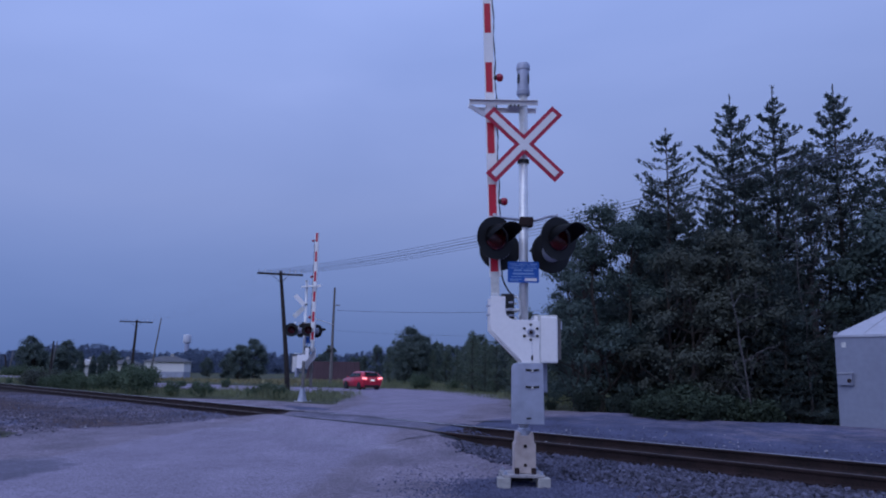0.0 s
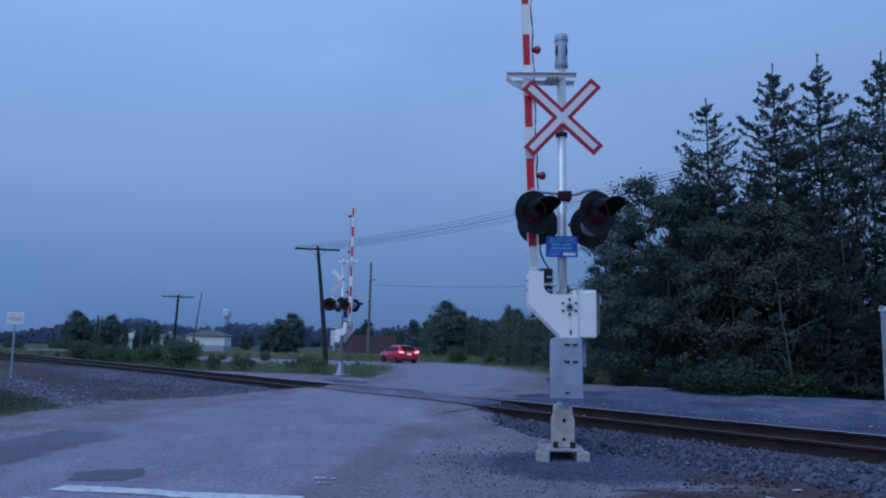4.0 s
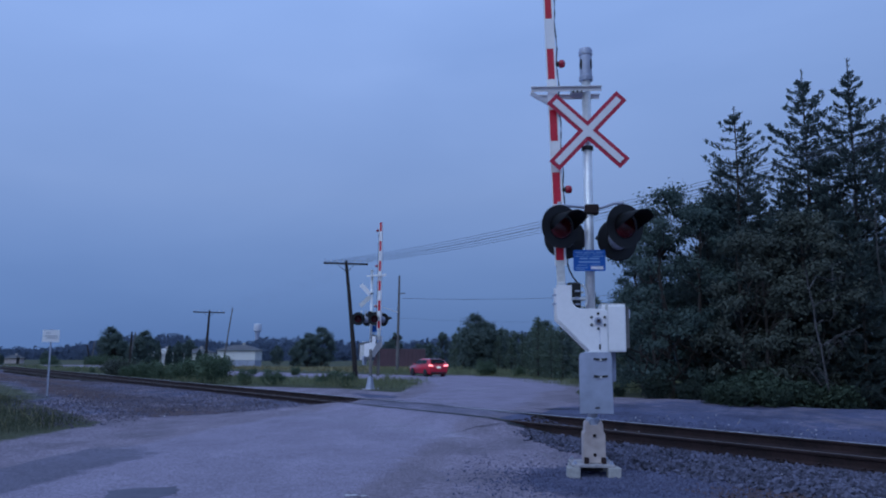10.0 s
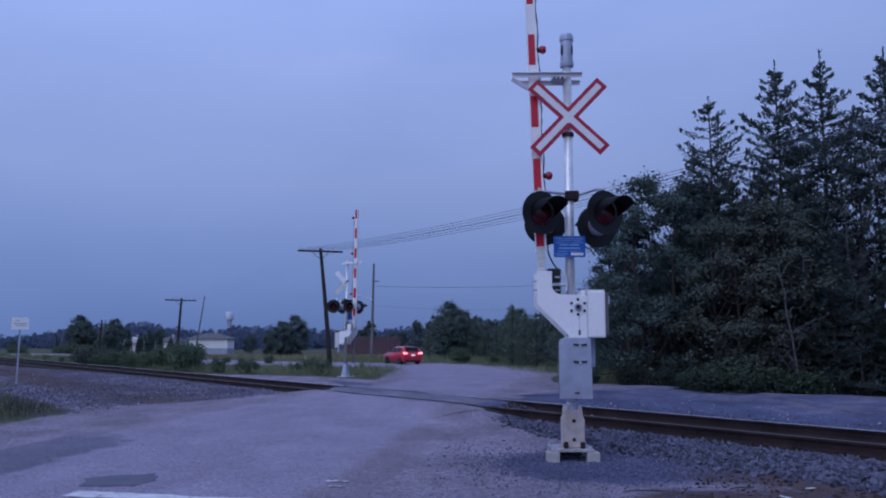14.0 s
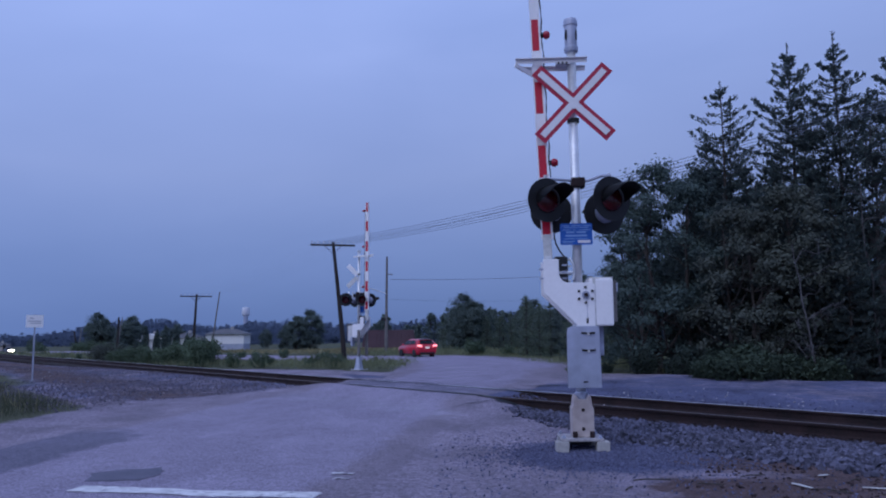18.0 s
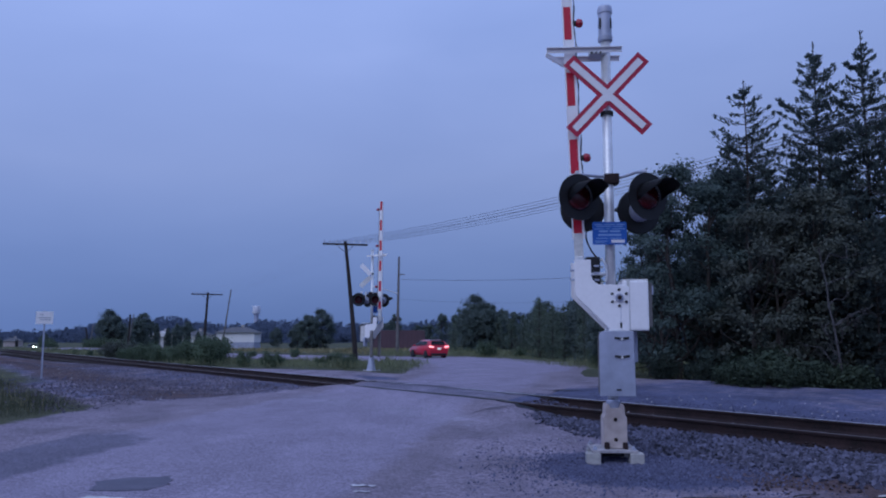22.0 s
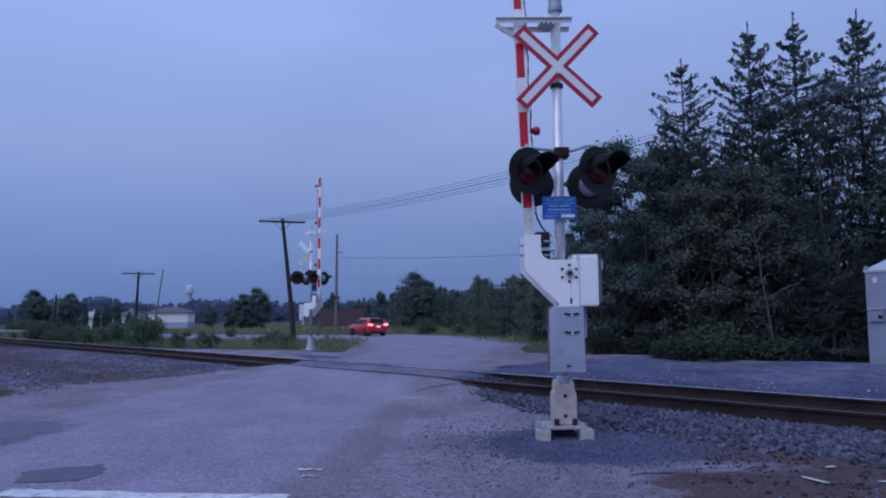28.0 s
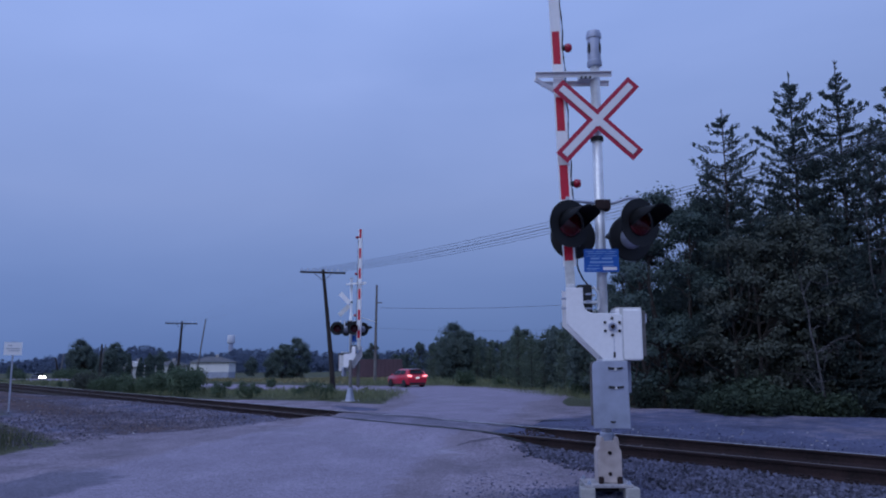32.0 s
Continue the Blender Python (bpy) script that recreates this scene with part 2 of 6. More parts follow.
GALV = mat("galvanised_steel", (0.72, 0.72, 0.74), 0.36, 0.5, 0.12, 30, 5, 0.1)
GALV_DULL = mat("weathered_zinc_plate", (0.38, 0.405, 0.51), 0.5, 0.35, 0.18, 7, 1.6, 0.08)
WHITE_PAINT = mat("white_enamel", (0.86, 0.84, 0.86), 0.45, 0, 0.04, 26, 3, 0.08)
WHITE_WORN = mat("worn_white_paint", (0.62, 0.61, 0.60), 0.6, 0, 0.22, 18, 3, 0.15)
CREAM = mat("stained_cream_paint", (0.44, 0.36, 0.34), 0.65, 0, 0.16, 9, 3, 0.15, tint=(0.50, 0.43, 0.41))
BLACK = mat("matt_black_paint", (0.012, 0.012, 0.014), 0.55, 0, 0.3, 20, 3, 0.08)
DARK = mat("dark_rubber", (0.02, 0.02, 0.022), 0.7, 0, 0.3, 20, 3, 0.1)
RED_REFLECT = mat("red_reflective_sheet", (0.56, 0.011, 0.038), 0.4, 0, 0.1, 40, 4, 0.04)
RED_SIGN = mat("red_sign_sheet", (0.40, 0.010, 0.045), 0.4, 0, 0.08, 40, 4, 0.03)
WHITE_SIGN = mat("white_sign_sheet", (0.78, 0.75, 0.78), 0.4, 0, 0.06, 40, 4, 0.03)
RED_LENS = mat("red_lens", (0.36, 0.008, 0.030), 0.25, 0, 0.25, 60, 6, 0.1, coat=0.5)
RED_LENS_DARK = mat("deep_red_lens", (0.075, 0.004, 0.007), 0.25, 0, 0.25, 60, 6, 0.1, coat=0.3)
BLUE_SIGN = mat("blue_sign_sheet", (0.012, 0.10, 0.42), 0.4, 0, 0.08, 40, 4, 0.02)
BLUE_PALE = mat("pale_blue_print", (0.20, 0.34, 0.62), 0.5, 0, 0.05, 40, 4, 0.0)
RUST = mat("rusty_rail_steel", (0.017, 0.010, 0.011), 0.85, 0.1, 0.45, 30, 2.5, 0.4, tint=(0.030, 0.016, 0.016))
# far rail head: the sky's low-angle sheen is put into its base colour
RAIL_TOP = mat("worn_rail_head_sheen", (0.50, 0.48, 0.50), 0.4, 0.5, 0.25, 30, 2, 0.05)
TIE = mat("creosoted_tie", (0.040, 0.032, 0.028), 0.85, 0, 0.4, 25, 3, 0.5)
# rust-brown stone, darkened further to carry shade round the rails
STONE_RUST_SHADE = mat("rust_shade_stone", (0.020, 0.014, 0.015), 0.9, 0, 0.4, 20, 2, 0.4, tint=(0.056, 0.040, 0.042), island=0.8, spec=0.1)
STONE = mat("ballast_stone", (0.016, 0.016, 0.024), 0.85, 0, 0.5, 20, 2, 0.4, tint=(0.104, 0.102, 0.148), island=0.95, spec=0.25)
STONE_FINE = mat("fine_dark_stone", (0.070, 0.074, 0.124), 0.9, 0, 0.3, 20, 2, 0.4, tint=(0.128, 0.132, 0.212), island=0.8, spec=0.15)
STONE_PALE = mat("pale_stone", (0.22, 0.21, 0.24), 0.9, 0, 0.3, 20, 2, 0.4, tint=(0.42, 0.40, 0.42), island=0.8, spec=0.15)
STONE_DIRTY = mat("dirty_ballast_stone", (0.118, 0.104, 0.128), 0.9, 0, 0.25, 20, 0.5, 0.4, tint=(0.172, 0.150, 0.186), island=0.5, spec=0.1)
CONCRETE = mat("concrete", (0.40, 0.38, 0.37), 0.85, 0, 0.2, 25, 2.5, 0.3)
POLE_WOOD = mat("creosoted_pole", (0.030, 0.024, 0.024), 0.85, 0, 0.4, 14, 2, 0.4)
POLE_GREY = mat("weathered_pole", (0.16, 0.15, 0.15), 0.85, 0, 0.3, 14, 2, 0.4)
WIRE = mat("line_wire", (0.16, 0.18, 0.24), 0.6, 0.3, 0.1, 5, 1, 0)
HUT_STEEL = mat("aluminium_sheet", (0.285, 0.300, 0.375), 0.5, 0.3, 0.1, 8, 1.2, 0.06)
HUT_ROOF = mat("pale_roof_sheet", (0.48, 0.48, 0.54), 0.5, 0.2, 0.1, 8, 1.2, 0.06)
PAINT_LINE = mat("worn_road_paint", (0.62, 0.60, 0.61), 0.75, 0, 0.25, 12, 3, 0.3)
BARK = mat("dark_bark", (0.055, 0.045, 0.040), 0.9, 0, 0.4, 14, 2, 0.6)
BARK_PALE = mat("pale_birch_bark", (0.085, 0.080, 0.086), 0.85, 0, 0.35, 12, 3, 0.4)
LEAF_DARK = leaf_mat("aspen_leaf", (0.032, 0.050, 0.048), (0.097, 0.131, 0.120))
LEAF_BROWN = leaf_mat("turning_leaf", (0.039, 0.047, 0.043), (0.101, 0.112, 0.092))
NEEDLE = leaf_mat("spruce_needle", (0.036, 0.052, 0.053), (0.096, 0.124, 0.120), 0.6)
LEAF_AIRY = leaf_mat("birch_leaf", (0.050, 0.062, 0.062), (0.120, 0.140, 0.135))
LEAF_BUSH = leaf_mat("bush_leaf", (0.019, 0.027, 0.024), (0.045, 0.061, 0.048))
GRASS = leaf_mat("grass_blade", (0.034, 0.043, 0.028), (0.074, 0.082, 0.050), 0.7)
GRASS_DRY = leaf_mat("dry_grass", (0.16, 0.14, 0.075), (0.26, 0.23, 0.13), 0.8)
# lighter than the near leaves: some distance haze is put into the colour
FAR_LEAF = leaf_mat("hazed_far_foliage", (0.058, 0.080, 0.080), (0.118, 0.152, 0.138), 0.8)
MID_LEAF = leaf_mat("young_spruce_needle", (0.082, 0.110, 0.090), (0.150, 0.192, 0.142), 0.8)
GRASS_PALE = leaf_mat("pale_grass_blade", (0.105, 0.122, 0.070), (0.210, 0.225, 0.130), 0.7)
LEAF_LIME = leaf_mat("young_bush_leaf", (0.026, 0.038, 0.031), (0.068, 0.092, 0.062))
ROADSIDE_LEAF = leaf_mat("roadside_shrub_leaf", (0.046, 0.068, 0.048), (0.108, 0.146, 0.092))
# the blue of distance haze is put into this base colour
HAZED_RIDGE_LEAF = leaf_mat("hazed_wooded_hill", (0.050, 0.068, 0.105), (0.080, 0.104, 0.155), 0.9)


def chipped(m, under, scale=14.0, lo=0.36, hi=0.44):
    """Lets the old surface show through where the paint has worn away."""
    nt = m.node_tree
    bs = nt.nodes["Principled BSDF"]
    old = bs.inputs["Base Color"].links[0].from_socket
    tc, no, mr, mx = nt.nodes.new("ShaderNodeTexCoord"), nt.nodes.new("ShaderNodeTexNoise"), nt.nodes.new("ShaderNodeMapRange"), nt.nodes.new("ShaderNodeMixRGB")
    no.inputs["Scale"].default_value, no.inputs["Detail"].default_value, no.inputs["Roughness"].default_value = scale, 8.0, 0.7
    mr.inputs["From Min"].default_value, mr.inputs["From Max"].default_value = lo, hi
    mx.inputs["Color1"].default_value = (*under, 1)
    nt.links.new(tc.outputs["Object"], no.inputs["Vector"])
    nt.links.new(no.outputs["Fac"], mr.inputs["Value"])
    nt.links.new(mr.outputs["Result"], mx.inputs["Fac"])
    nt.links.new(old, mx.inputs["Color2"])
    nt.links.new(mx.outputs["Color"], bs.inputs["Base Color"])


chipped(PAINT_LINE, (0.24, 0.215, 0.27))
PAINT_FLAKE = mat("flaked_road_paint", (0.60, 0.58, 0.60), 0.75, 0, 0.25, 12, 3, 0.3)
chipped(PAINT_FLAKE, (0.22, 0.19, 0.23), 16.0, 0.50, 0.56)

# ---- mesh helpers ----
def smooth(a, b, v):
    t = min(1.0, max(0.0, (v - a) / (b - a)))
    return t * t * (3 - 2 * t)


# track frame: u runs along the rails to the far end, n across them away from the signal mast
DU, DN = Vector((-0.643, 0.766, 0)), Vector((0.766, 0.643, 0))
NEAR_RAIL, FAR_RAIL, RAIL_Z = 2.80, 4.30, 0.15
TRACK_TURN = math.degrees(math.atan2(DU.y, DU.x))


def T(u, n, z=0.0):
    return DU * u + DN * n + Vector((0, 0, z))


def un(x, y):
    return -0.643 * x + 0.766 * y, 0.766 * x + 0.643 * y


def finish(name, me, material, parent=None, label="", shade=False):
    ob = new(name, me)
    for m in material if isinstance(material, (list, tuple)) else [material]:
        me.materials.append(m)
    if shade:
        me.polygons.foreach_set("use_smooth", [True] * len(me.polygons))
    if parent is not None:
        ob.parent = parent
    if label:
        ob["label"] = label
    return ob


def part(name, bm, material, parent=None, label="", shade=False):
    me = bpy.data.meshes.new(name)
    bm.normal_update()
    bm.to_mesh(me)
    bm.free()
    return finish(name, me, material, parent, label, shade)


def thing(name, m, label, category, group="", kind=""):
    ob = new(name)
    ob.empty_display_size = 0.2
    ob.matrix_basis = m
    return tagged(ob, label, category, group, kind)


def box(bm, c, s, turn=None, bevel=0.0):
    r = bmesh.ops.create_cube(bm, size=1.0)
    vs = r["verts"]
    bmesh.ops.scale(bm, vec=s, verts=vs)
    if bevel:
        es = list({e for v in vs for e in v.link_edges})
        g = bmesh.ops.bevel(bm, geom=es, offset=bevel, segments=2, affect="EDGES", profile=0.6)
        vs = list({v for f in g["faces"] for v in f.verts} | {v for v in vs if v.is_valid})
    m = Matrix.Translation(c) @ (turn.to_4x4() if turn else Matrix())
    bmesh.ops.transform(bm, matrix=m, verts=vs)
    return vs


def boxed(c, s, turn=None, bevel=0.0):
    bm = bmesh.new()
    box(bm, c, s, turn, bevel)
    return bm


def tube(bm, p0, p1, r0, r1=None, seg=14, caps=True):
    p0, p1 = Vector(p0), Vector(p1)
    d = p1 - p0
    q = d.to_track_quat("Z", "Y").to_matrix().to_4x4()
    bmesh.ops.create_cone(bm, cap_ends=caps, segments=seg, radius1=r0, radius2=r0 if r1 is None else r1, depth=d.length,
                          matrix=Matrix.Translation((p0 + p1) / 2) @ q)
    return bm


def taper(bm, pts, radii, seg=8):
    """One unbroken tapering stem through pts."""
    rings = []
    for i, p in enumerate(pts):
        d = (pts[min(i + 1, len(pts) - 1)] - pts[max(i - 1, 0)]).normalized()
        q = d.to_track_quat("Z", "Y").to_matrix()
        rings.append([bm.verts.new(p + q @ Vector((radii[i] * math.cos(6.2832 * k / seg), radii[i] * math.sin(6.2832 * k / seg), 0))) for k in range(seg)])
    for a, b in zip(rings, rings[1:]):
        for k in range(seg):
            bm.faces.new((a[k], a[(k + 1) % seg], b[(k + 1) % seg], b[k]))
    bm.faces.new(rings[0][::-1])
    bm.faces.new(rings[-1])
    return bm


def tubed(p0, p1, r0, r1=None, seg=14):
    return tube(bmesh.new(), p0, p1, r0, r1, seg)


def lathe(bm, profile, seg=20, m=None):
    """profile: (radius, z) from bottom to top, turned round z."""
    rings = []
    for r, z in profile:
        rings.append([bm.verts.new((r * math.cos(2 * math.pi * k / seg), r * math.sin(2 * math.pi * k / seg), z)) for k in range(seg)])
    for a, b in zip(rings, rings[1:]):
        for k in range(seg):
            bm.faces.new((a[k], a[(k + 1) % seg], b[(k + 1) % seg], b[k]))
    if profile[0][0] > 1e-4:
        bm.faces.new(rings[0][::-1])
    if profile[-1][0] > 1e-4:
        bm.faces.new(rings[-1])
    if m is not None:
        bmesh.ops.transform(bm, matrix=m, verts=[v for r in rings for v in r])
    return bm


def prism(bm, poly, y0, y1):
    """A plate cut to poly (x, z), from y0 to y1."""
    a = [bm.verts.new((x, y0, z)) for x, z in poly]
    b = [bm.verts.new((x, y1, z)) for x, z in poly]
    bm.faces.new(a)
    bm.faces.new(b[::-1])
    for k in range(len(poly)):
        j = (k + 1) % len(poly)
        bm.faces.new((a[j], a[k], b[k], b[j]))
    bmesh.ops.recalc_face_normals(bm, faces=bm.faces[:])
    return bm


def sweep(bm, pts, r, seg=6):
    return taper(bm, [Vector(q) for q in pts], [r] * len(pts), seg)


def grid_mesh(name, xs, ys, place, cover=None):
    """A sheet over a grid; place(a, b) gives each point, cover(point) its colour mask."""
    nx, ny = len(xs), len(ys)
    vs = [place(a, b) for b in ys for a in xs]
    fs = [(j * nx + i, j * nx + i + 1, (j + 1) * nx + i + 1, (j + 1) * nx + i) for j in range(ny - 1) for i in range(nx - 1)]
    me = bpy.data.meshes.new(name)
    me.from_pydata(vs, [], fs)
    if cover:
        ca = me.color_attributes.new("cover", "FLOAT_COLOR", "POINT")
        ca.data.foreach_set("color", [c for v in vs for c in (*cover(v[0], v[1]), 1.0)])
    me.polygons.foreach_set("use_smooth", [True] * len(me.polygons))
    return me


def leaf_mesh(name, c, size, rng, ratio=0.55, up=0.3, axis=None, face=None):
    """One four-cornered leaf at each centre c (N, 3), size (N,), turned at random, or along axis (N, 3)."""
    N = len(c)
    a = rng.normal(size=(N, 3)) if axis is None else axis + rng.normal(size=(N, 3)) * 0.25
    a /= np.linalg.norm(a, axis=1)[:, None] + 1e-9
    b = rng.normal(size=(N, 3))
    b[:, 2] *= up
    b -= (a * b).sum(1)[:, None] * a
    b /= np.linalg.norm(b, axis=1)[:, None] + 1e-9
    if face is not None:
        # blades turned towards face (N, 3), the side the light comes from
        f = face / (np.linalg.norm(face, axis=1)[:, None] + 1e-9)
        a = np.cross(f, rng.normal(size=(N, 3)))
        a /= np.linalg.norm(a, axis=1)[:, None] + 1e-9
        b = np.cross(f, a)
    a, b = a * size[:, None] * 0.5, b * size[:, None] * 0.5 * ratio
    v = np.stack([c - a, c + b, c + a, c - b], 1).reshape(-1, 3)
    me = bpy.data.meshes.new(name)
    me.vertices.add(4 * N)
    me.vertices.foreach_set("co", v.astype(np.float32).ravel())
    me.loops.add(4 * N)
    me.loops.foreach_set("vertex_index", np.arange(4 * N, dtype=np.int32))
    me.polygons.add(N)
    me.polygons.foreach_set("loop_start", np.arange(0, 4 * N, 4, dtype=np.int32))
    me.update(calc_edges=True)
    return me


# ---- ground, roads, track ----
def bump2(x, y, s=1.0):
    return noise.noise(Vector((x * s, y * s, 3.1)))


ROAD_RIGHT = [(-2.6, -30), (-2.1, -3), (-1.7, 1.5), (-1.4, 4.8), (1.0, 12.3), (2.2, 21.9), (3.4, 30), (3.7, 37.4), (1.7, 45), (-1.6, 51.9), (-15.8, 57.5), (-25.4, 64), (-46, 80), (-70, 112), (-96, 166), (-125, 196), (-420, 480)]
ROAD_LEFT = [(-7.4, -30), (-7.1, -3), (-7.05, 1.5), (-6.5, 7.4), (-4.5, 12), (-4.4, 22), (-5.0, 30), (-6.2, 36), (-9.2, 39.4), (-12, 40.8), (-14.6, 43.2), (-20.6, 49.5), (-48, 72), (-76, 108), (-101, 158), (-131, 189), (-425, 472)]


def along(pts, k):
    i = min(int(k), len(pts) - 2)
    a, b = pts[i], pts[i + 1]
    f = k - i
    return a[0] + (b[0] - a[0]) * f, a[1] + (b[1] - a[1]) * f


def resample(pts, step):
    out = []
    for i in range(len(pts) - 1):
        a, b = pts[i], pts[i + 1]
        k = max(1, int(math.hypot(b[0] - a[0], b[1] - a[1]) / step))
        out += [(i + j / k) for j in range(k)]
    return out + [len(pts) - 1.0]


def near_road(x, y):
    """1 on the road that crosses the rails, fading out over its edges."""
    if y < -30 or y > 50:
        return 0.0
    for i in range(8):
        if ROAD_RIGHT[i][1] <= y <= ROAD_RIGHT[i + 1][1]:
            f = (y - ROAD_RIGHT[i][1]) / (ROAD_RIGHT[i + 1][1] - ROAD_RIGHT[i][1])
            xr = ROAD_RIGHT[i][0] + (ROAD_RIGHT[i + 1][0] - ROAD_RIGHT[i][0]) * f
            break
    else:
        return 0.0
    xl = -7.1 + 2.4 * smooth(6.5, 11.5, y) + 0.3 * smooth(12, 22, y) - 3.0 * smooth(32, 46, y)
    return smooth(-1.6, 0.2, min(xr - x, x - xl))


def height(x, y):
    u, n = un(x, y)
    far = smooth(18, 46, y)
    z = -0.25 * far - 0.75 * smooth(75, 135, y) - 0.6 * smooth(110, 160, y) * smooth(-68, -85, x)
    road = near_road(x, y)
    # the rails' bed, and the road's ramp up to the rail heads
    bed = smooth(1.3, 2.5, n) * (1 - smooth(4.7, 6.2, n))
    z += bed * (0.135 * road + (1 - road) * -0.03)
    # ballast heaped against the near rail beyond the crossing
    z += 0.09 * smooth(9, 14, u) * smooth(0.4, 1.9, n) * smooth(2.85, 2.6, n)
    # gravel yard beyond the rails, with a low heaped rim
    yard = smooth(6, 9, n) * (1 - smooth(20, 30, n)) * smooth(12.5, 8, u)
    z += 0.08 * yard
    rim = math.exp(-((n - 11.6) / 0.9) ** 2) * smooth(9.5, 7.5, u)
    z += rim * (0.07 - 0.12 * smooth(7.5, 5.0, u) + 0.13 * smooth(4.2, 2.4, u) + 0.03 * bump2(u, n, 0.5))
    z -= 0.35 * smooth(12.5, 15, n) * smooth(10.5, 7, u) * (1 - smooth(30, 40, n)) * smooth(1.5, 4.0, u)
    # verge with weeds left of the road
    verge = smooth(-7.6, -8.8, x) * smooth(1.2, -1.5, n)
    z += verge * 0.05
    # brown bank further along the near side of the rails
    z += 0.22 * smooth(16, 34, u) * smooth(1.0, -2.5, n) * smooth(-14, -6, n)
    if abs(x) < 40 and y < 60:
        z += 0.012 * bump2(x, y, 1.3) + 0.02 * bump2(x, y, 0.4)
    # hollow worn round the signal footing
    z -= 0.055 * math.exp(-(x * x + (y + 0.2) ** 2) / 3.0)
    d = math.hypot(x, y)
    if d > 300:
        z -= 0.5 * smooth(300, 900, d)
    return z


def grass_line(u):
    return 8.3 - 2.5 * smooth(22, 28, u)


def ground_cover(x, y):
    """Masks: dark crushed stone, brown earth, grass."""
    u, n = un(x, y)
    away = 1 - smooth(0.0, 0.55, near_road(x, y) + 0.25 * bump2(x, y, 0.8))
    stone = max(math.exp(-((x - 0.45) ** 2 + (y + 0.5) ** 2) / 1.5) * 1.6,
                smooth(-0.3, 0.4, n - 0.75 - (0.34 if u > 0 else 0.13) * u) * ((1 - smooth(6.6, 8.0, n)) * smooth(1.0, 5.5, u) + (1.0 if n < 4.4 else 0.84 - 0.04 * (n - 4.4) + 0.2 * bump2(u, n, 0.4)) * (smooth(5.5, 1.0, u) if n < 4.4 else smooth(10, 7, u))) * (smooth(4.2, 2.8, u) if n < 2.7 else 1),
                away * (0.56 + 0.32 * bump2(x, y, 0.6)) * smooth(5.5, 8, u) * smooth(-4.6, -3.0, n) * (1 - smooth(5, 6.5, n)))
    earth = max(0.75 * math.exp(-((n - 0.1) / 0.55) ** 2) * smooth(0.5, -0.8, u), 0.74 * smooth(-1.6, -2.6, y) * smooth(-0.4, 0.6, x), 0.9 * math.exp(-((n - 0.35 - 0.25 * bump2(u, n, 0.9)) / 0.5) ** 2) * smooth(-0.6, -1.8, u),
                0.8 * math.exp(-((n + 1.4) / 1.2) ** 2) * smooth(16, 24, u), (0.62 + 0.2 * bump2(u, n, 0.25)) * smooth(2.6, 1.8, n) * smooth(24, 34, u), away * (0.64 + 0.3 * bump2(u, n, 0.3)) * math.exp(-((n + 1.2) / 2.0) ** 2) * smooth(5, 8, u), away * (0.36 + 0.3 * bump2(x, y, 0.7)) * math.exp(-((n + 3.6) / 1.1) ** 2) * smooth(4, 7, u))
    grass = max(smooth(-3.0, -3.8, n) * smooth(-8.0, -8.9, x), smooth(grass_line(u), grass_line(u) + 0.9, n) * smooth(-4.2, -5.4, x + 0.05 * (y - 22)) * smooth(13, 16, y),
                smooth(12.2, 13.6, n) * (1 if x > -3 else 0), smooth(59.5, 61, y) * smooth(-24, -18, x), smooth(57.2, 58.2, y) * smooth(-8, -6, x), 1.0 if math.hypot(x, y) > 90 else 0.0, smooth(-1.5, -4, n) * smooth(15, 20, u))
    return min(1, stone), min(1, earth), min(1, grass)


GROUND = ground_mat("earth_and_gravel", [(0.232, 0.194, 0.240), (0.090, 0.094, 0.160), (0.092, 0.060, 0.060), (0.072, 0.076, 0.042)], 1.0, 0.55, 0.02, 0.45)
ASPHALT = ground_mat("old_asphalt", [(0.276, 0.238, 0.310), (0.230, 0.192, 0.234), (0.155, 0.142, 0.192), (0.31, 0.278, 0.345)], 1.7, 0.6, 0.012, 0.5, 0.80, 1.18)


def axis_steps(lo, hi, fine_lo, fine_hi, step, growth=1.18):
    out, v = [], fine_lo
    while v <= fine_hi:
        out.append(v)
        v += step
    s, v = step, out[-1]
    while v < hi:
        s *= growth
        v += s
        out.append(min(v, hi))
    s, v, low = step, fine_lo, []
    while v > lo:
        s *= growth
        v -= s
        low.append(max(v, lo))
    return low[::-1] + out


gx = axis_steps(-2600, 2600, -16, 12, 0.22)
gy = axis_steps(-900, 4200, -8, 26, 0.22)
gy = [v for v in gy if v <= 26] + axis_steps(26, 4200, 26.5, 62, 0.5)[1:]
ground = finish("ground", grid_mesh("ground", gx, gy, lambda a, b: (a, b, height(a, b)), ground_cover), GROUND)
tagged(ground, "grey gravel and brown earth with weedy grass verges", "ground", kind="structure")


def edge_wander(k, s):
    return (0.22 if s < 5 else 0.4) * noise.noise(Vector((k * 3.1, s, 0.7))) + 0.1 * noise.noise(Vector((k * 11.0, s, 2.2)))


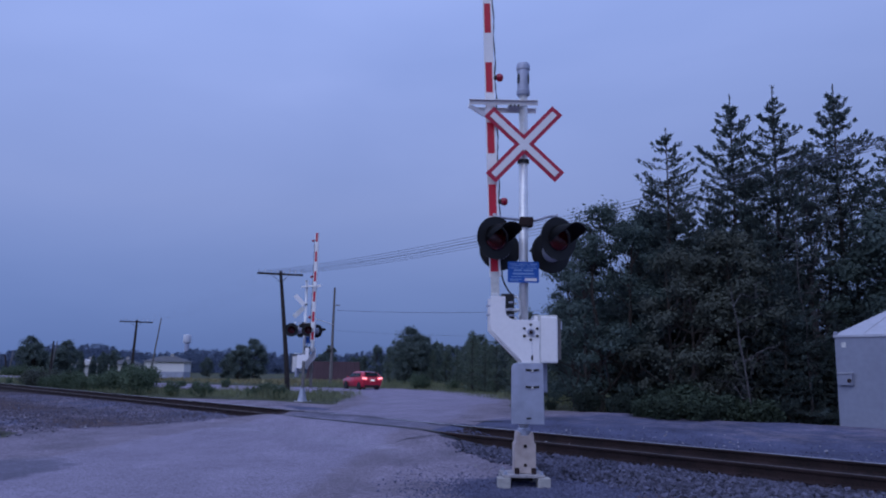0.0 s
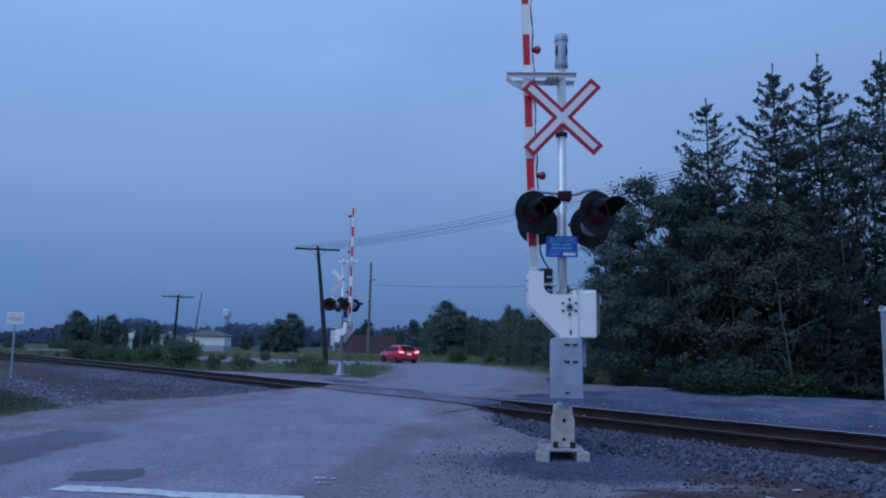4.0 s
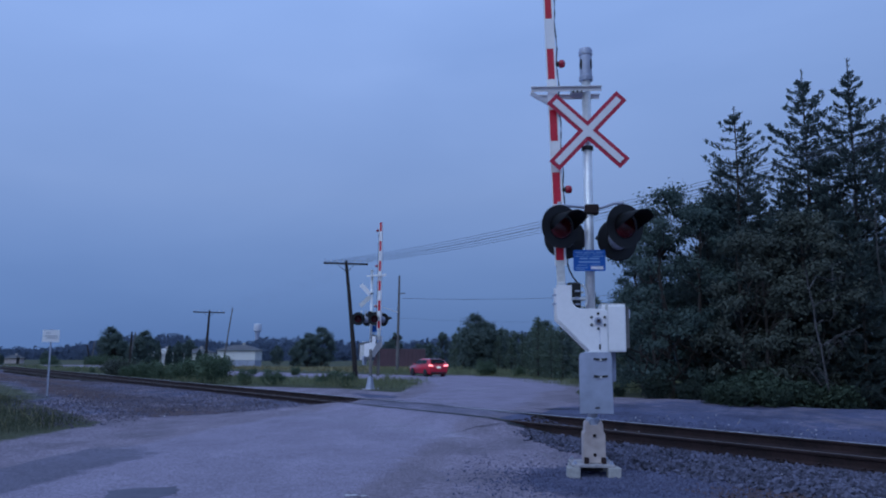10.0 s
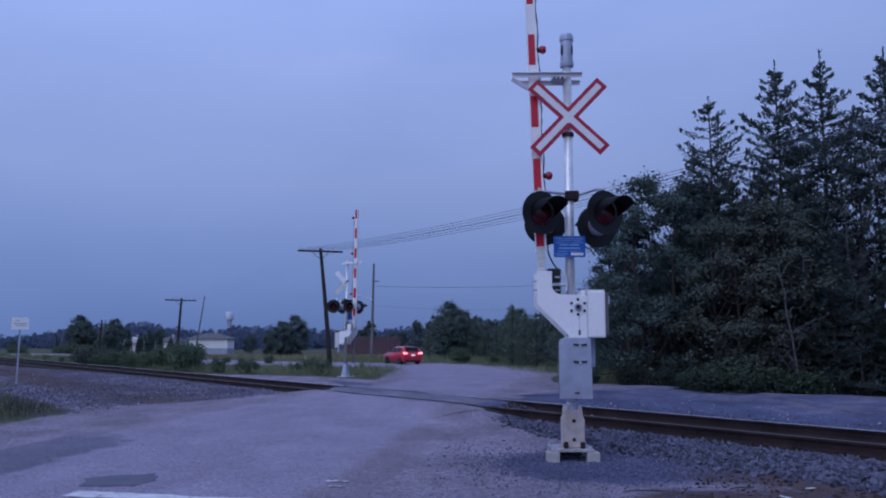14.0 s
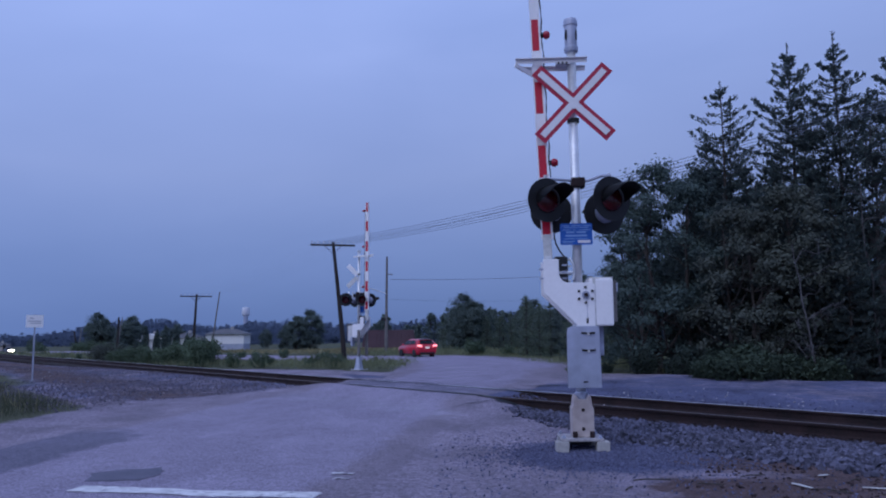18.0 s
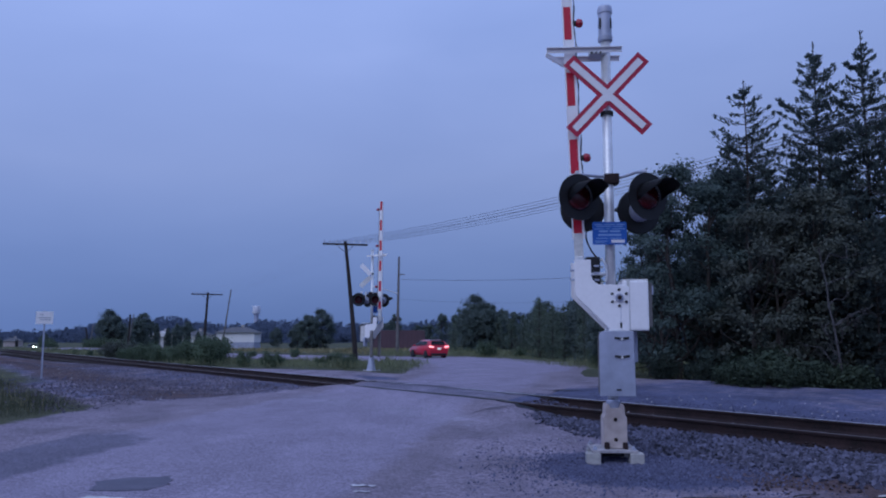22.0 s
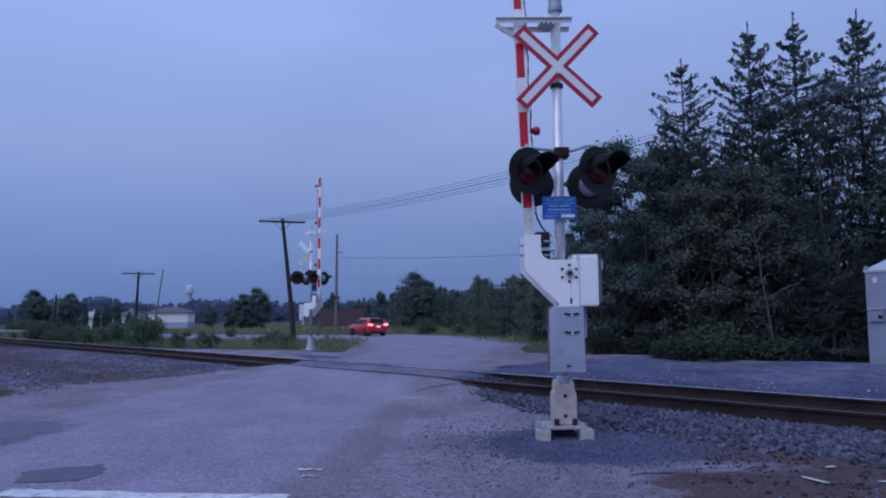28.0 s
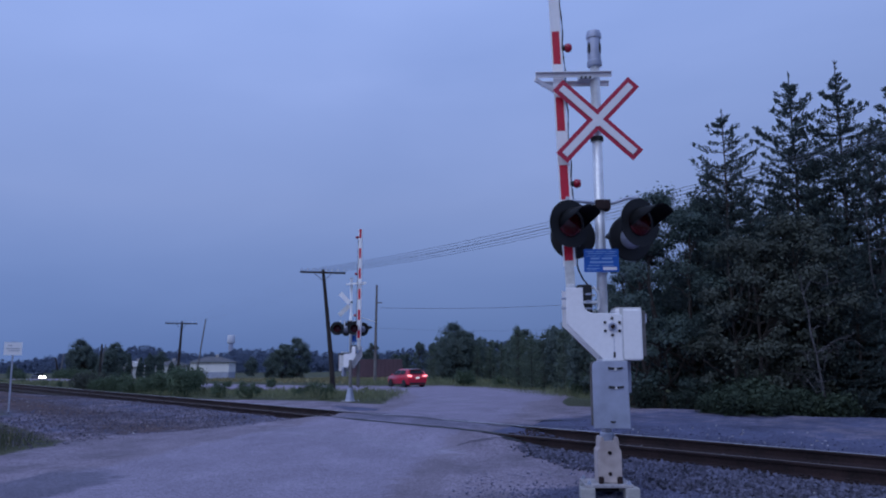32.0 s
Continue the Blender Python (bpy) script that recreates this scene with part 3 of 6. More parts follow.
def road_sheet(name, k0, k1, across, step):
    ks = [k for k in resample(ROAD_RIGHT, step) if k0 <= k <= k1]
    vs, cov, w = [], [], across + 1
    for k in ks:
        r, l = along(ROAD_RIGHT, k), along(ROAD_LEFT, k)
        for i in range(w):
            f = i / across
            g = f + (edge_wander(k, 1.0) / 6 if i == 0 else edge_wander(k, 9.0) / 6 if i == across else 0)
            x, y = l[0] + (r[0] - l[0]) * g, l[1] + (r[1] - l[1]) * g
            edge = min(f, 1 - f)
            z = height(x, y) + (0.012 if 0 < i < across else -0.01) + 0.05 * smooth(26, 34, y) + 0.25 * smooth(60, 90, y) * smooth(150, 110, y)
            vs.append((x, y, z))
            _, n = un(x, y)
            worn = max(smooth(0.22, 0.0, edge) * 0.95, 0.95 * smooth(0.60, 0.92, f) * smooth(7, 10, y) * smooth(26, 20, y), 0.5 * smooth(0.72, 0.95, f) * smooth(6, 3, y))
            # darker tracks of older surfacing, paler worn crown
            dark = 0.7 * smooth(0.30, 0.20, f + 0.05 * bump2(x, y, 0.7)) * smooth(2.6, 0.6, y + 0.35 * (x + 7)) + 0.25 * math.exp(-((f - 0.12) / 0.09) ** 2) * smooth(8, 1, y) + 0.45 * smooth(8, 14, y) * math.exp(-((n - 7.2) / 0.6) ** 2) + (0.6 + 0.12 * bump2(x, y, 1.5)) * smooth(2.8, 3.1, n) * smooth(5.2, 4.3, n)
            pale = 0.46 * math.exp(-((n - 1.0) / 1.2) ** 2)
            cov.append((worn, dark, pale))
    fs = [(j * w + i, j * w + i + 1, (j + 1) * w + i + 1, (j + 1) * w + i) for j in range(len(ks) - 1) for i in range(across)]
    me = bpy.data.meshes.new(name)
    me.from_pydata(vs, [], fs)
    ca = me.color_attributes.new("cover", "FLOAT_COLOR", "POINT")
    ca.data.foreach_set("color", [c for v in cov for c in (*v, 1.0)])
    me.polygons.foreach_set("use_smooth", [True] * len(me.polygons))
    ob = finish(name, me, ASPHALT)
    return tagged(ob, "worn grey asphalt road with broken gravelly edges", "road", kind="structure")


road = road_sheet("road", 0, 15, 26, 0.3)


# rails
def rail_profile():
    h = 0.172
    half = [(0.070, 0.0), (0.070, 0.011), (0.016, 0.030), (0.009, 0.045), (0.009, 0.125), (0.034, 0.134), (0.036, 0.160), (0.030, h - 0.003), (0.020, h)]
    return half + [(-a, b) for a, b in half[::-1]]


def make_rail(name, n, u0, u1, top):
    prof = rail_profile()
    vs, fs, mi = [], [], []
    us = [u0, -20, -10, 0, 10, 20, 40, 80, 160, u1]
    k = len(prof)
    for u in us:
        for a, b in prof:
            p = T(u, n + a, RAIL_Z - 0.172 + b)
            vs.append(tuple(p))
    for j in range(len(us) - 1):
        for i in range(k):
            i2 = (i + 1) % k
            fs.append((j * k + i, j * k + i2, (j + 1) * k + i2, (j + 1) * k + i))
            mi.append(1 if i in (7, 8, 9) else 0)
    me = bpy.data.meshes.new(name)
    me.from_pydata(vs, [], fs)
    ob = finish(name, me, [RUST, top])
    me.polygons.foreach_set("material_index", mi)
    return ob


track = thing("railway_track", pose(0, 0, 0), "rusty steel rails on dark ties in crushed stone", "railway track", kind="structure")
# near rail head: a darker copy without the sky sheen in its colour
make_rail("rail", NEAR_RAIL, -60, 700, mat("sheenless_rail_head", (0.10, 0.08, 0.08), 0.6, 0.3, 0.3, 30, 2, 0.1)).parent = track
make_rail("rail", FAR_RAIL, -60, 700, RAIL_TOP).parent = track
tie_mesh = None
for k in range(150):
    u = -14 + 0.55 * k
    on_road = near_road(*T(u, 3.55).xy) > 0.5
    if on_road:
        continue
    if tie_mesh is None:
        bm = boxed((0, 0, 0), (0.22, 2.6, 0.16), bevel=0.012)
        first = part("tie", bm, TIE, track)
        tie_mesh = first.data
        tie = first
    else:
        tie = new("tie", tie_mesh)
        tie.parent = track
    jig = random.Random(k)
    tie.matrix_basis = Matrix.Translation(T(u, 3.55 + jig.uniform(-0.06, 0.06), -0.100)) @ pose(0, 0, 0, 0, 0, TRACK_TURN + jig.uniform(-1, 1))


# tie plates under the near rail
plate_mesh = None
for k in range(46):
    u = -14 + 0.55 * k
    if near_road(*T(u, NEAR_RAIL).xy) > 0.4:
        continue
    if plate_mesh is None:
        pbm = boxed((0, 0, 0), (0.20, 0.36, 0.02), bevel=0.004)
        for sy in (-0.125, 0.125):
            for sx in (-0.05, 0.05):
                box(pbm, (sx, sy, 0.02), (0.035, 0.045, 0.025))
        plate = part("tie_plate", pbm, RUST, track)
        plate_mesh = plate.data
    else:
        plate = new("tie_plate", plate_mesh)
        plate.parent = track
    plate.matrix_basis = Matrix.Translation(T(u, NEAR_RAIL, -0.012)) @ pose(0, 0, 0, 0, 0, TRACK_TURN)


# rubber flangeway strips in the road along both rails
# flat strips: the shade inside the grooves is drawn by their dark colour
for n in (NEAR_RAIL + 0.075, FAR_RAIL - 0.075, NEAR_RAIL - 0.06):
    us = [k * 0.25 for k in range(10, 75) if near_road(*T(k * 0.25, n).xy) > 0.45]
    me = grid_mesh("flangeway", us, [n - 0.06, n + 0.06], lambda a, b: tuple(T(a, b, height(*T(a, b).xy) + 0.017)))
    tagged(finish("flangeway", me, DARK, track), "dark flangeway gap along the rail")

# ---- crossing signals ----
def light_unit(parent, x, y, z, turn, drop=1.0, lens_mat=None):
    """A round signal head: housing, black background disc, lens and long hood; it faces -y before it is turned."""
    g = part("signal_head", lathe(bmesh.new(), [(0.05, -0.16), (0.10, -0.15), (0.125, -0.10), (0.13, 0.0), (0.13, 0.02)], 20, pose(0, 0, 0, 90)), GALV_DULL, parent, "grey cast signal head", True)
    g.matrix_basis = Matrix.Translation((x, y, z)) @ pose(0, 0, 0, 0, 0, turn) @ pose(0, 0, 0, drop)
    # thin dished disc behind the lens
    part("background", lathe(bmesh.new(), [(0.115, 0.0), (0.255, 0.0), (0.268, 0.012), (0.268, 0.022), (0.25, 0.020), (0.115, 0.016)], 32, pose(0, 0, 0, 90)), BLACK, g, "round matt black background disc")
    part("lens", lathe(bmesh.new(), [(0.152, 0.02), (0.150, 0.035), (0.11, 0.055), (0.05, 0.066), (0.0001, 0.068)], 28, pose(0, 0, 0, 90)), lens_mat or RED_LENS_DARK, g, "unlit red lens", True)
    # hood: open half tube over the lens
    bm = bmesh.new()
    rings = []
    for j in range(6):
        f = j / 5
        r, ln = 0.165 - 0.010 * f, 0.02 + 0.36 * f
        row = []
        for k in range(15):
            a = radians(-18 + 216 * k / 14)
            s = math.sin(a)
            cut = ln if s > 0.45 else 0.02 + (ln - 0.02) * max(0.08, (s + 0.30) / 0.75)
            row.append(bm.verts.new((r * math.cos(a), -0.02 - cut, r * s)))
        rings.append(row)
    for a, b in zip(rings, rings[1:]):
        for k in range(14):
            bm.faces.new((a[k], a[k + 1], b[k + 1], b[k]))
    bmesh.ops.solidify(bm, geom=bm.faces[:], thickness=0.004)
    part("hood", bm, BLACK, g, "long black hood", True)
    return g


def blade(parent, a, y, border, name="blade", from_x=-0.615):
    """One arm of the crossbuck, with a red rim round the white face."""
    L, W = 0.615, 0.087
    m = Matrix.Translation((0, y, 0)) @ pose(0, 0, 0, 0, a, 0)
    bm = bmesh.new()
    prism(bm, [(from_x, -W), (L, -W), (L, W), (from_x, W)], 0.0, 0.004)
    o = part(name, bm, border, parent)
    o.matrix_basis = m
    return o


def crossbuck_face(parent, y, sheet):
    """The white cross inside the rims, one plate."""
    bm = bmesh.new()
    L, W = 0.615 - 0.050, 0.087 - 0.047
    pts = [(-L, -W), (-W, -W), (-W, -L), (W, -L), (W, -W), (L, -W), (L, W), (W, W), (W, L), (-W, L), (-W, W), (-L, W)]
    prism(bm, pts, 0.0, 0.002)
    o = part("face_sheet", bm, sheet, parent, "white reflective cross")
    o.matrix_basis = Matrix.Translation((0, y, 0)) @ pose(0, 0, 0, 0, 43.5, 0)
    return o


def gate_arm(parent, base, top_len, lean):
    """Tapered arm standing upright, with red and white bands, three lamps and a cable."""
    arm = part("gate_arm", boxed((0, 0, 0.15), (0.10, 0.05, 0.46), bevel=0.006), WHITE_WORN, parent, "worn white fibreglass arm root")
    arm.matrix_basis = Matrix.Translation(base) @ pose(0, 0, 0, 0, lean, 0)
    part("arm_collar", boxed((0, 0, 0.06), (0.085, 0.075, 0.10), bevel=0.01), GALV, arm)
    z, k, band = 0.30, 0, 0.406
    while z < top_len:
        h = min(band if k else 0.38, top_len - z)
        w = 0.100 - 0.022 * (z / top_len)
        bm = boxed((0, 0, z + h / 2), (w, 0.030, h), bevel=0.004)
        part("band", bm, RED_REFLECT if k % 2 == 0 else WHITE_PAINT, arm, "red reflective band" if k % 2 == 0 else "")
        z, k = z + h, k + 1
    # pale edge strips left and right of the bands
    for sx in (-1, 1):
        bm = bmesh.new()
        prism(bm, [(sx * 0.050, 0.32), (sx * (0.064 + 0.012 * (sx > 0)), 0.32), (sx * (0.052 + 0.008 * (sx > 0)), top_len), (sx * 0.039, top_len)], -0.02, 0.02)
        part("edge_strip", bm, WHITE_PAINT, arm)
    for lz in (1.27, 2.91, 4.38):
        w = 0.074 - 0.020 * lz / top_len
        bm = tubed((w, 0, lz), (w + 0.045, 0, lz), 0.030, 0.034, 14)
        lamp = part("lamp_socket", bm, BLACK, arm)
        part("arm_lamp", lathe(bmesh.new(), [(0.034, 0.0), (0.050, 0.012), (0.053, 0.045), (0.040, 0.075), (0.0001, 0.086)], 16, Matrix.Translation((w + 0.040, 0, lz)) @ pose(0, 0, 0, 0, 90)), RED_LENS, lamp, "red arm lamp", True)
    bm = bmesh.new()
    pts = [Vector((0.094 - 0.016 * s / 24 + 0.010 * math.sin(s * 1.9), 0.012, 0.35 + (top_len - 0.8) * s / 24)) for s in range(25)]
    sweep(bm, pts, 0.010, 6)
    part("arm_cable", bm, DARK, arm, "black lamp cable tied along the arm")
    return arm


def signal(m, label, head_turn, back_turn, far=False, group="crossing signals"):
    s = thing("crossing_signal", m, label, "crossing signal", group)
    # footing
    for x in (-0.262, 0.205):
        part("footing_block", boxed((x, -0.20, 0.0), (0.15, 0.18, 0.12), bevel=0.012), CONCRETE if not far else GALV_DULL, s, "pale concrete block")
        part("footing_block", boxed((x * 0.8, 0.20, 0.0), (0.14, 0.16, 0.12), bevel=0.012), CONCRETE, s)
    part("base_plate", boxed((-0.03, -0.01, 0.076), (0.50, 0.52, 0.030), bevel=0.006), mat("stained_base_steel", (0.38, 0.35, 0.36), 0.7, 0.1, 0.35, 16, 4, 0.2), s, "stained base plate")
    # added dark block, standing in for the shade beneath the base plate
    if not far:
        part("plate_shade_block", boxed((-0.03, 0.02, 0.035), (0.24, 0.30, 0.06), bevel=0.01), DARK, s, "dark block put in for the shade under the base plate")
    for x in (-0.24, 0.18):
        for y in (-0.22, 0.21):
            part("anchor_bolt", tubed((x, y, 0.05), (x, y, 0.132), 0.012, 0.012, 8), GALV_DULL, s)
            part("anchor_nut", tubed((x, y, 0.095), (x, y, 0.115), 0.024, 0.024, 6), GALV_DULL, s)
    # pedestal casting, waisted, or a flared foot on the far mast
    bm = bmesh.new()
    prism(bm, [(-0.128, 0.095), (0.128, 0.095), (0.128, 0.43), (0.115, 0.445), (0.105, 0.47), (0.105, 0.53), (0.092, 0.575), (0.066, 0.575), (0.05, 0.53), (-0.05, 0.53), (-0.066, 0.575), (-0.092, 0.575), (-0.105, 0.53), (-0.105, 0.47), (-0.115, 0.445), (-0.128, 0.43)], -0.13, 0.13)
    bmesh.ops.bevel(bm, geom=bm.edges[:], offset=0.006, segments=1, affect="EDGES")
    if far:
        bm.free()
        bm = lathe(bmesh.new(), [(0.20, 0.09), (0.17, 0.15), (0.095, 0.55), (0.08, 0.66), (0.075, 0.68)], 16)
    ped = part("pedestal", bm, GALV_DULL if far else CREAM, s, "flared steel foot" if far else "cream painted cast pedestal with rust marks")
    for z in () if far else (0.19, 0.41):
        part("pedestal_bolt", tubed((0, -0.145, z), (0, -0.125, z), 0.022, 0.022, 6), RUST, ped)
    for x in () if far else (-0.10, 0.10):
        part("foot_lug", boxed((x, -0.145, 0.125), (0.055, 0.05, 0.075), bevel=0.012), RUST, ped, "rust-stained foot lug")
    # mast
    part("mast", tube(bmesh.new(), (0, 0, 0.48), (0, 0, 4.86), 0.057, 0.057, 24), GALV, s, "bright galvanised steel mast", True)
    part("mast_collar", lathe(bmesh.new(), [(0.07, 0.50), (0.08, 0.51), (0.08, 0.60), (0.07, 0.615)], 20), GALV_DULL, s)
    # bell on top: slotted can
    if not far:
        bell = part("bell", lathe(bmesh.new(), [(0.06, 4.80), (0.085, 4.815), (0.088, 4.86), (0.078, 4.88), (0.078, 5.14), (0.088, 5.155), (0.088, 5.20), (0.078, 5.235), (0.0001, 5.245)], 24), GALV_DULL, s, "grey can-shaped bell with dark slots")
        for a in (215, 325, 35, 145):
            bm = bmesh.new()
            bmesh.ops.create_uvsphere(bm, u_segments=12, v_segments=8, radius=1.0)
            bmesh.ops.scale(bm, vec=(0.008, 0.022, 0.075), verts=bm.verts[:])
            bmesh.ops.transform(bm, matrix=pose(0, 0, 0, 0, 0, a) @ Matrix.Translation((0.077, 0, 5.02)), verts=bm.verts[:])
            part("bell_slot", bm, BLACK, bell)
    else:
        part("mast_cap", tubed((0, 0, 4.85), (0, 0, 4.90), 0.066, 0.066, 16), GALV, s)
    # white cross-bars that steady the raised arm
    for y0, y1, z0, x0, x1 in ((-0.075, -0.075, 4.68, -0.70, 0.18), (0.085, 0.16, 4.64, -0.62, 0.18)):
        bm = bmesh.new()
        box(bm, ((x0 + x1) / 2, (y0 + y1) / 2, z0), (x1 - x0, 0.008, 0.055), bevel=0.003)
        box(bm, ((x0 + x1) / 2, (y0 + y1) / 2 - 0.022, z0 + 0.026), (x1 - x0, 0.045, 0.007))
        part("steady_bar", bm, WHITE_PAINT, s, "white angle bar")
    bm = bmesh.new()
    box(bm, (-0.58, 0.03, 4.60), (0.30, 0.02, 0.05), Euler((0, 0.35, 0.5)).to_matrix())
    part("arm_catch", bm, WHITE_PAINT, s)
    part("bar_clamp", boxed((-0.11, 0.0, 4.66), (0.18, 0.15, 0.05), bevel=0.008), GALV, s)
    for x in (-0.17, -0.12, -0.07):
        part("clamp_bolt", tubed((x, -0.10, 4.645), (x, -0.07, 4.645), 0.012, 0.012, 6), DARK, s)
    # crossbuck
    cb = new("crossbuck")
    cb.parent = s
    cb.matrix_basis = Matrix.Translation((0, 0, 4.13 if not far else 3.84))
    if far:
        cb.matrix_basis = cb.matrix_basis @ pose(0, 0, 0, 0, 0, 30)
    tagged(cb, "bare white back of the crossbuck blades" if far else "white crossbuck with red borders")
    if far:
        # the half towards the gate is gone from these blades
        # the lower blade takes a duller white than the upper one
        blade(cb, 43.5, 0.100, WHITE_WORN, from_x=0.07)
        blade(cb, -46.5, 0.106, WHITE_PAINT, from_x=0.07)
    else:
        blade(cb, 43.5, -0.100, RED_SIGN)
        blade(cb, -46.5, -0.106, RED_SIGN)
        crossbuck_face(cb, -0.110, WHITE_SIGN)
    part("sign_clamp", lathe(bmesh.new(), [(0.06, 3.90), (0.075, 3.905), (0.075, 3.95), (0.06, 3.955)], 18), DARK, s)
    part("sign_bolt", tubed((0.0, -0.118, 4.06), (0.0, -0.105, 4.06), 0.015, 0.015, 8), GALV, s)
    # light bracket and heads
    bm = bmesh.new()
    sweep(bm, [(-0.40, -0.10, 3.17), (-0.30, -0.07, 3.185), (0.0, -0.03, 3.165), (0.10, -0.04, 3.15), (0.20, -0.08, 3.17), (0.30, -0.12, 3.20), (0.42, -0.14, 3.20)], 0.019, 8)
    part("light_bracket", bm, GALV_DULL, s, "bent pipe bracket")
    part("bracket_clamp", boxed((0.03, -0.01, 3.14), (0.17, 0.18, 0.12), bevel=0.02), RUST, s, "rusty clamp")
    front = ((-0.37, -0.20, head_turn[0], 2.90), (0.395, -0.22, head_turn[1], 2.90))
    back = ((-0.27, 0.26, back_turn[0], 2.83), (0.375, 0.16, back_turn[1], 2.79))
    if far:
        front = ((-0.33, -0.36, head_turn[0], 2.87), (0.25, -0.02, head_turn[1], 2.87))
        back = ((-0.24, 0.06, back_turn[0], 2.89), (0.35, 0.40, back_turn[1], 2.89))
    for x, y, t, z in front:
        light_unit(s, x, y, z, t)
        bm = tubed((x, y + 0.12, z + 0.10), (x, y + 0.10, z + 0.33), 0.022, 0.022, 10)
        part("drop_pipe", bm, GALV, s)
    for x, y, t, z in back:
        light_unit(s, x, y, z, t, lens_mat=RED_LENS_DARK)
        bm = tubed((x, y - 0.10, z + 0.10), (x, y - 0.20, z + 0.33), 0.022, 0.022, 10)
        part("drop_pipe", bm, GALV, s)
    # blue notice
    bm = bmesh.new()
    w, h, r = 0.193, 0.130, 0.016
    pts = []
    for cx, cz, a0 in ((w - r, h - r, 0), (-w + r, h - r, 90), (-w + r, -h + r, 180), (w - r, -h + r, 270)):
        pts += [(cx + r * math.cos(radians(a0 + 22.5 * k)), cz + r * math.sin(radians(a0 + 22.5 * k))) for k in range(5)]
    prism(bm, pts, -0.003, 0.003)
    notice = part("notice", bm, BLUE_SIGN, s, "blue emergency notice with rows of pale print")
    notice.matrix_basis = Matrix.Translation((-0.018, -0.125, 2.495))
    if not far:
        for z, segs, th in ((0.100, ((-0.17, -0.08), (-0.06, 0.06), (0.08, 0.17)), 0.010), (0.078, ((-0.15, 0.02), (0.04, 0.15)), 0.008), (0.05, ((-0.17, -0.06), (-0.04, 0.0), (0.03, 0.17)), 0.008),
                            (0.022, ((-0.12, -0.02), (0.0, 0.12)), 0.020), (-0.020, ((-0.13, 0.13),), 0.022), (-0.058, ((-0.15, -0.02), (0.0, 0.14)), 0.009), (-0.090, ((-0.17, -0.02),), 0.010), (-0.108, ((-0.16, -0.05),), 0.007)):
            for a, b in segs:
                bm = boxed(((a + b) / 2, -0.005, z), (b - a, 0.002, th))
                part("print_bar", bm, BLUE_PALE, notice)
        part("number_panel", boxed((0.092, -0.005, -0.092), (0.15, 0.003, 0.034), bevel=0.001), WHITE_SIGN, notice, "white number panel")
    before = set(s.children)
    # gate gear: gooseneck plate, gear box, counterweight panel
    bm = bmesh.new()
    neck = [(-0.43, 2.27), (-0.245, 2.27), (-0.245, 2.10)]
    neck += [(-0.245 + 0.11 * (1 - math.cos(radians(a))), 2.10 - 0.11 * math.sin(radians(a))) for a in (25, 50, 75, 90)]
    neck += [(0.13, 1.985), (0.17, 1.96), (0.17, 1.47), (-0.03, 1.47), (-0.06, 1.50), (-0.43, 1.87)]
    prism(bm, neck, -0.215, -0.19)
    bmesh.ops.bevel(bm, geom=[e for e in bm.edges if abs(e.verts[0].co.y - e.verts[1].co.y) < 1e-5], offset=0.006, segments=1, affect="EDGES")
    goose = part("gooseneck_plate", bm, WHITE_PAINT, s, "white gooseneck arm plate")
    hub = part("hub", tubed((0.06, -0.245, 1.84), (0.06, -0.21, 1.84), 0.045, 0.045, 16), GALV_DULL, goose)
    part("hub_nut", tubed((0.06, -0.262, 1.84), (0.06, -0.24, 1.84), 0.026, 0.026, 6), RUST, goose)
    for k in range(6):
        a = radians(90 + 60 * k)
        c = Vector((0.06 + 0.090 * math.cos(a), -0.215, 1.84 + 0.090 * math.sin(a)))
        part("hub_bolt", tubed(c + Vector((0, -0.014, 0)), c + Vector((0, 0.004, 0)), 0.017, 0.017, 6), DARK, goose)
    part("plate_slot", boxed((0.075, -0.217, 1.535), (0.022, 0.008, 0.06), bevel=0.003), BLACK, goose)
    part("plate_seam", boxed((0.075, -0.2165, 1.66), (0.004, 0.004, 0.18)), GALV_DULL, goose)
    # twin plate on the far side of the mast
    bm = bmesh.new()
    prism(bm, neck, 0.19, 0.21)
    part("gooseneck_plate", bm, WHITE_PAINT, s)
    part("arm_yoke", boxed((-0.335, 0.0, 2.17), (0.10, 0.38, 0.12), bevel=0.015), GALV_DULL, s)
    part("arm_motor", boxed((-0.20, 0.05, 2.15), (0.16, 0.22, 0.34), bevel=0.02), BLACK, s, "black bracket block behind the plate")
    if not far:
        for zz in (2.05, 2.13, 2.21):
            part("motor_rib", boxed((-0.165, -0.068, zz), (0.06, 0.02, 0.022), bevel=0.004), GALV_DULL, s)
        for zz in (2.02, 2.10, 2.20, 2.28):
            part("motor_stud", tubed((-0.13, -0.02, zz), (-0.085, -0.02, zz), 0.014, 0.010, 8), WHITE_WORN, s)
        bm = bmesh.new()
        sweep(bm, [(-0.10, -0.06, 2.30), (-0.06, -0.075, 2.22), (-0.05, -0.08, 2.10), (-0.07, -0.09, 2.03)], 0.012, 6)
        part("conduit", bm, GALV, s, "bent grey conduit")
    part("motor_band", boxed((-0.16, 0.05, 2.12), (0.19, 0.24, 0.03), bevel=0.004), GALV, s)
    gear = part("gear_box", boxed((0.245, -0.02, 1.755), (0.29, 0.36, 0.56), bevel=0.022) if not far else boxed((0.34, 0.0, 1.62), (0.26, 0.30, 0.62), bevel=0.03), WHITE_WORN if far else WHITE_PAINT, s, "white gate machine housing")
    part("gear_flange", boxed((0.165, -0.195, 1.76), (0.035, 0.012, 0.58), bevel=0.003), WHITE_WORN, gear)
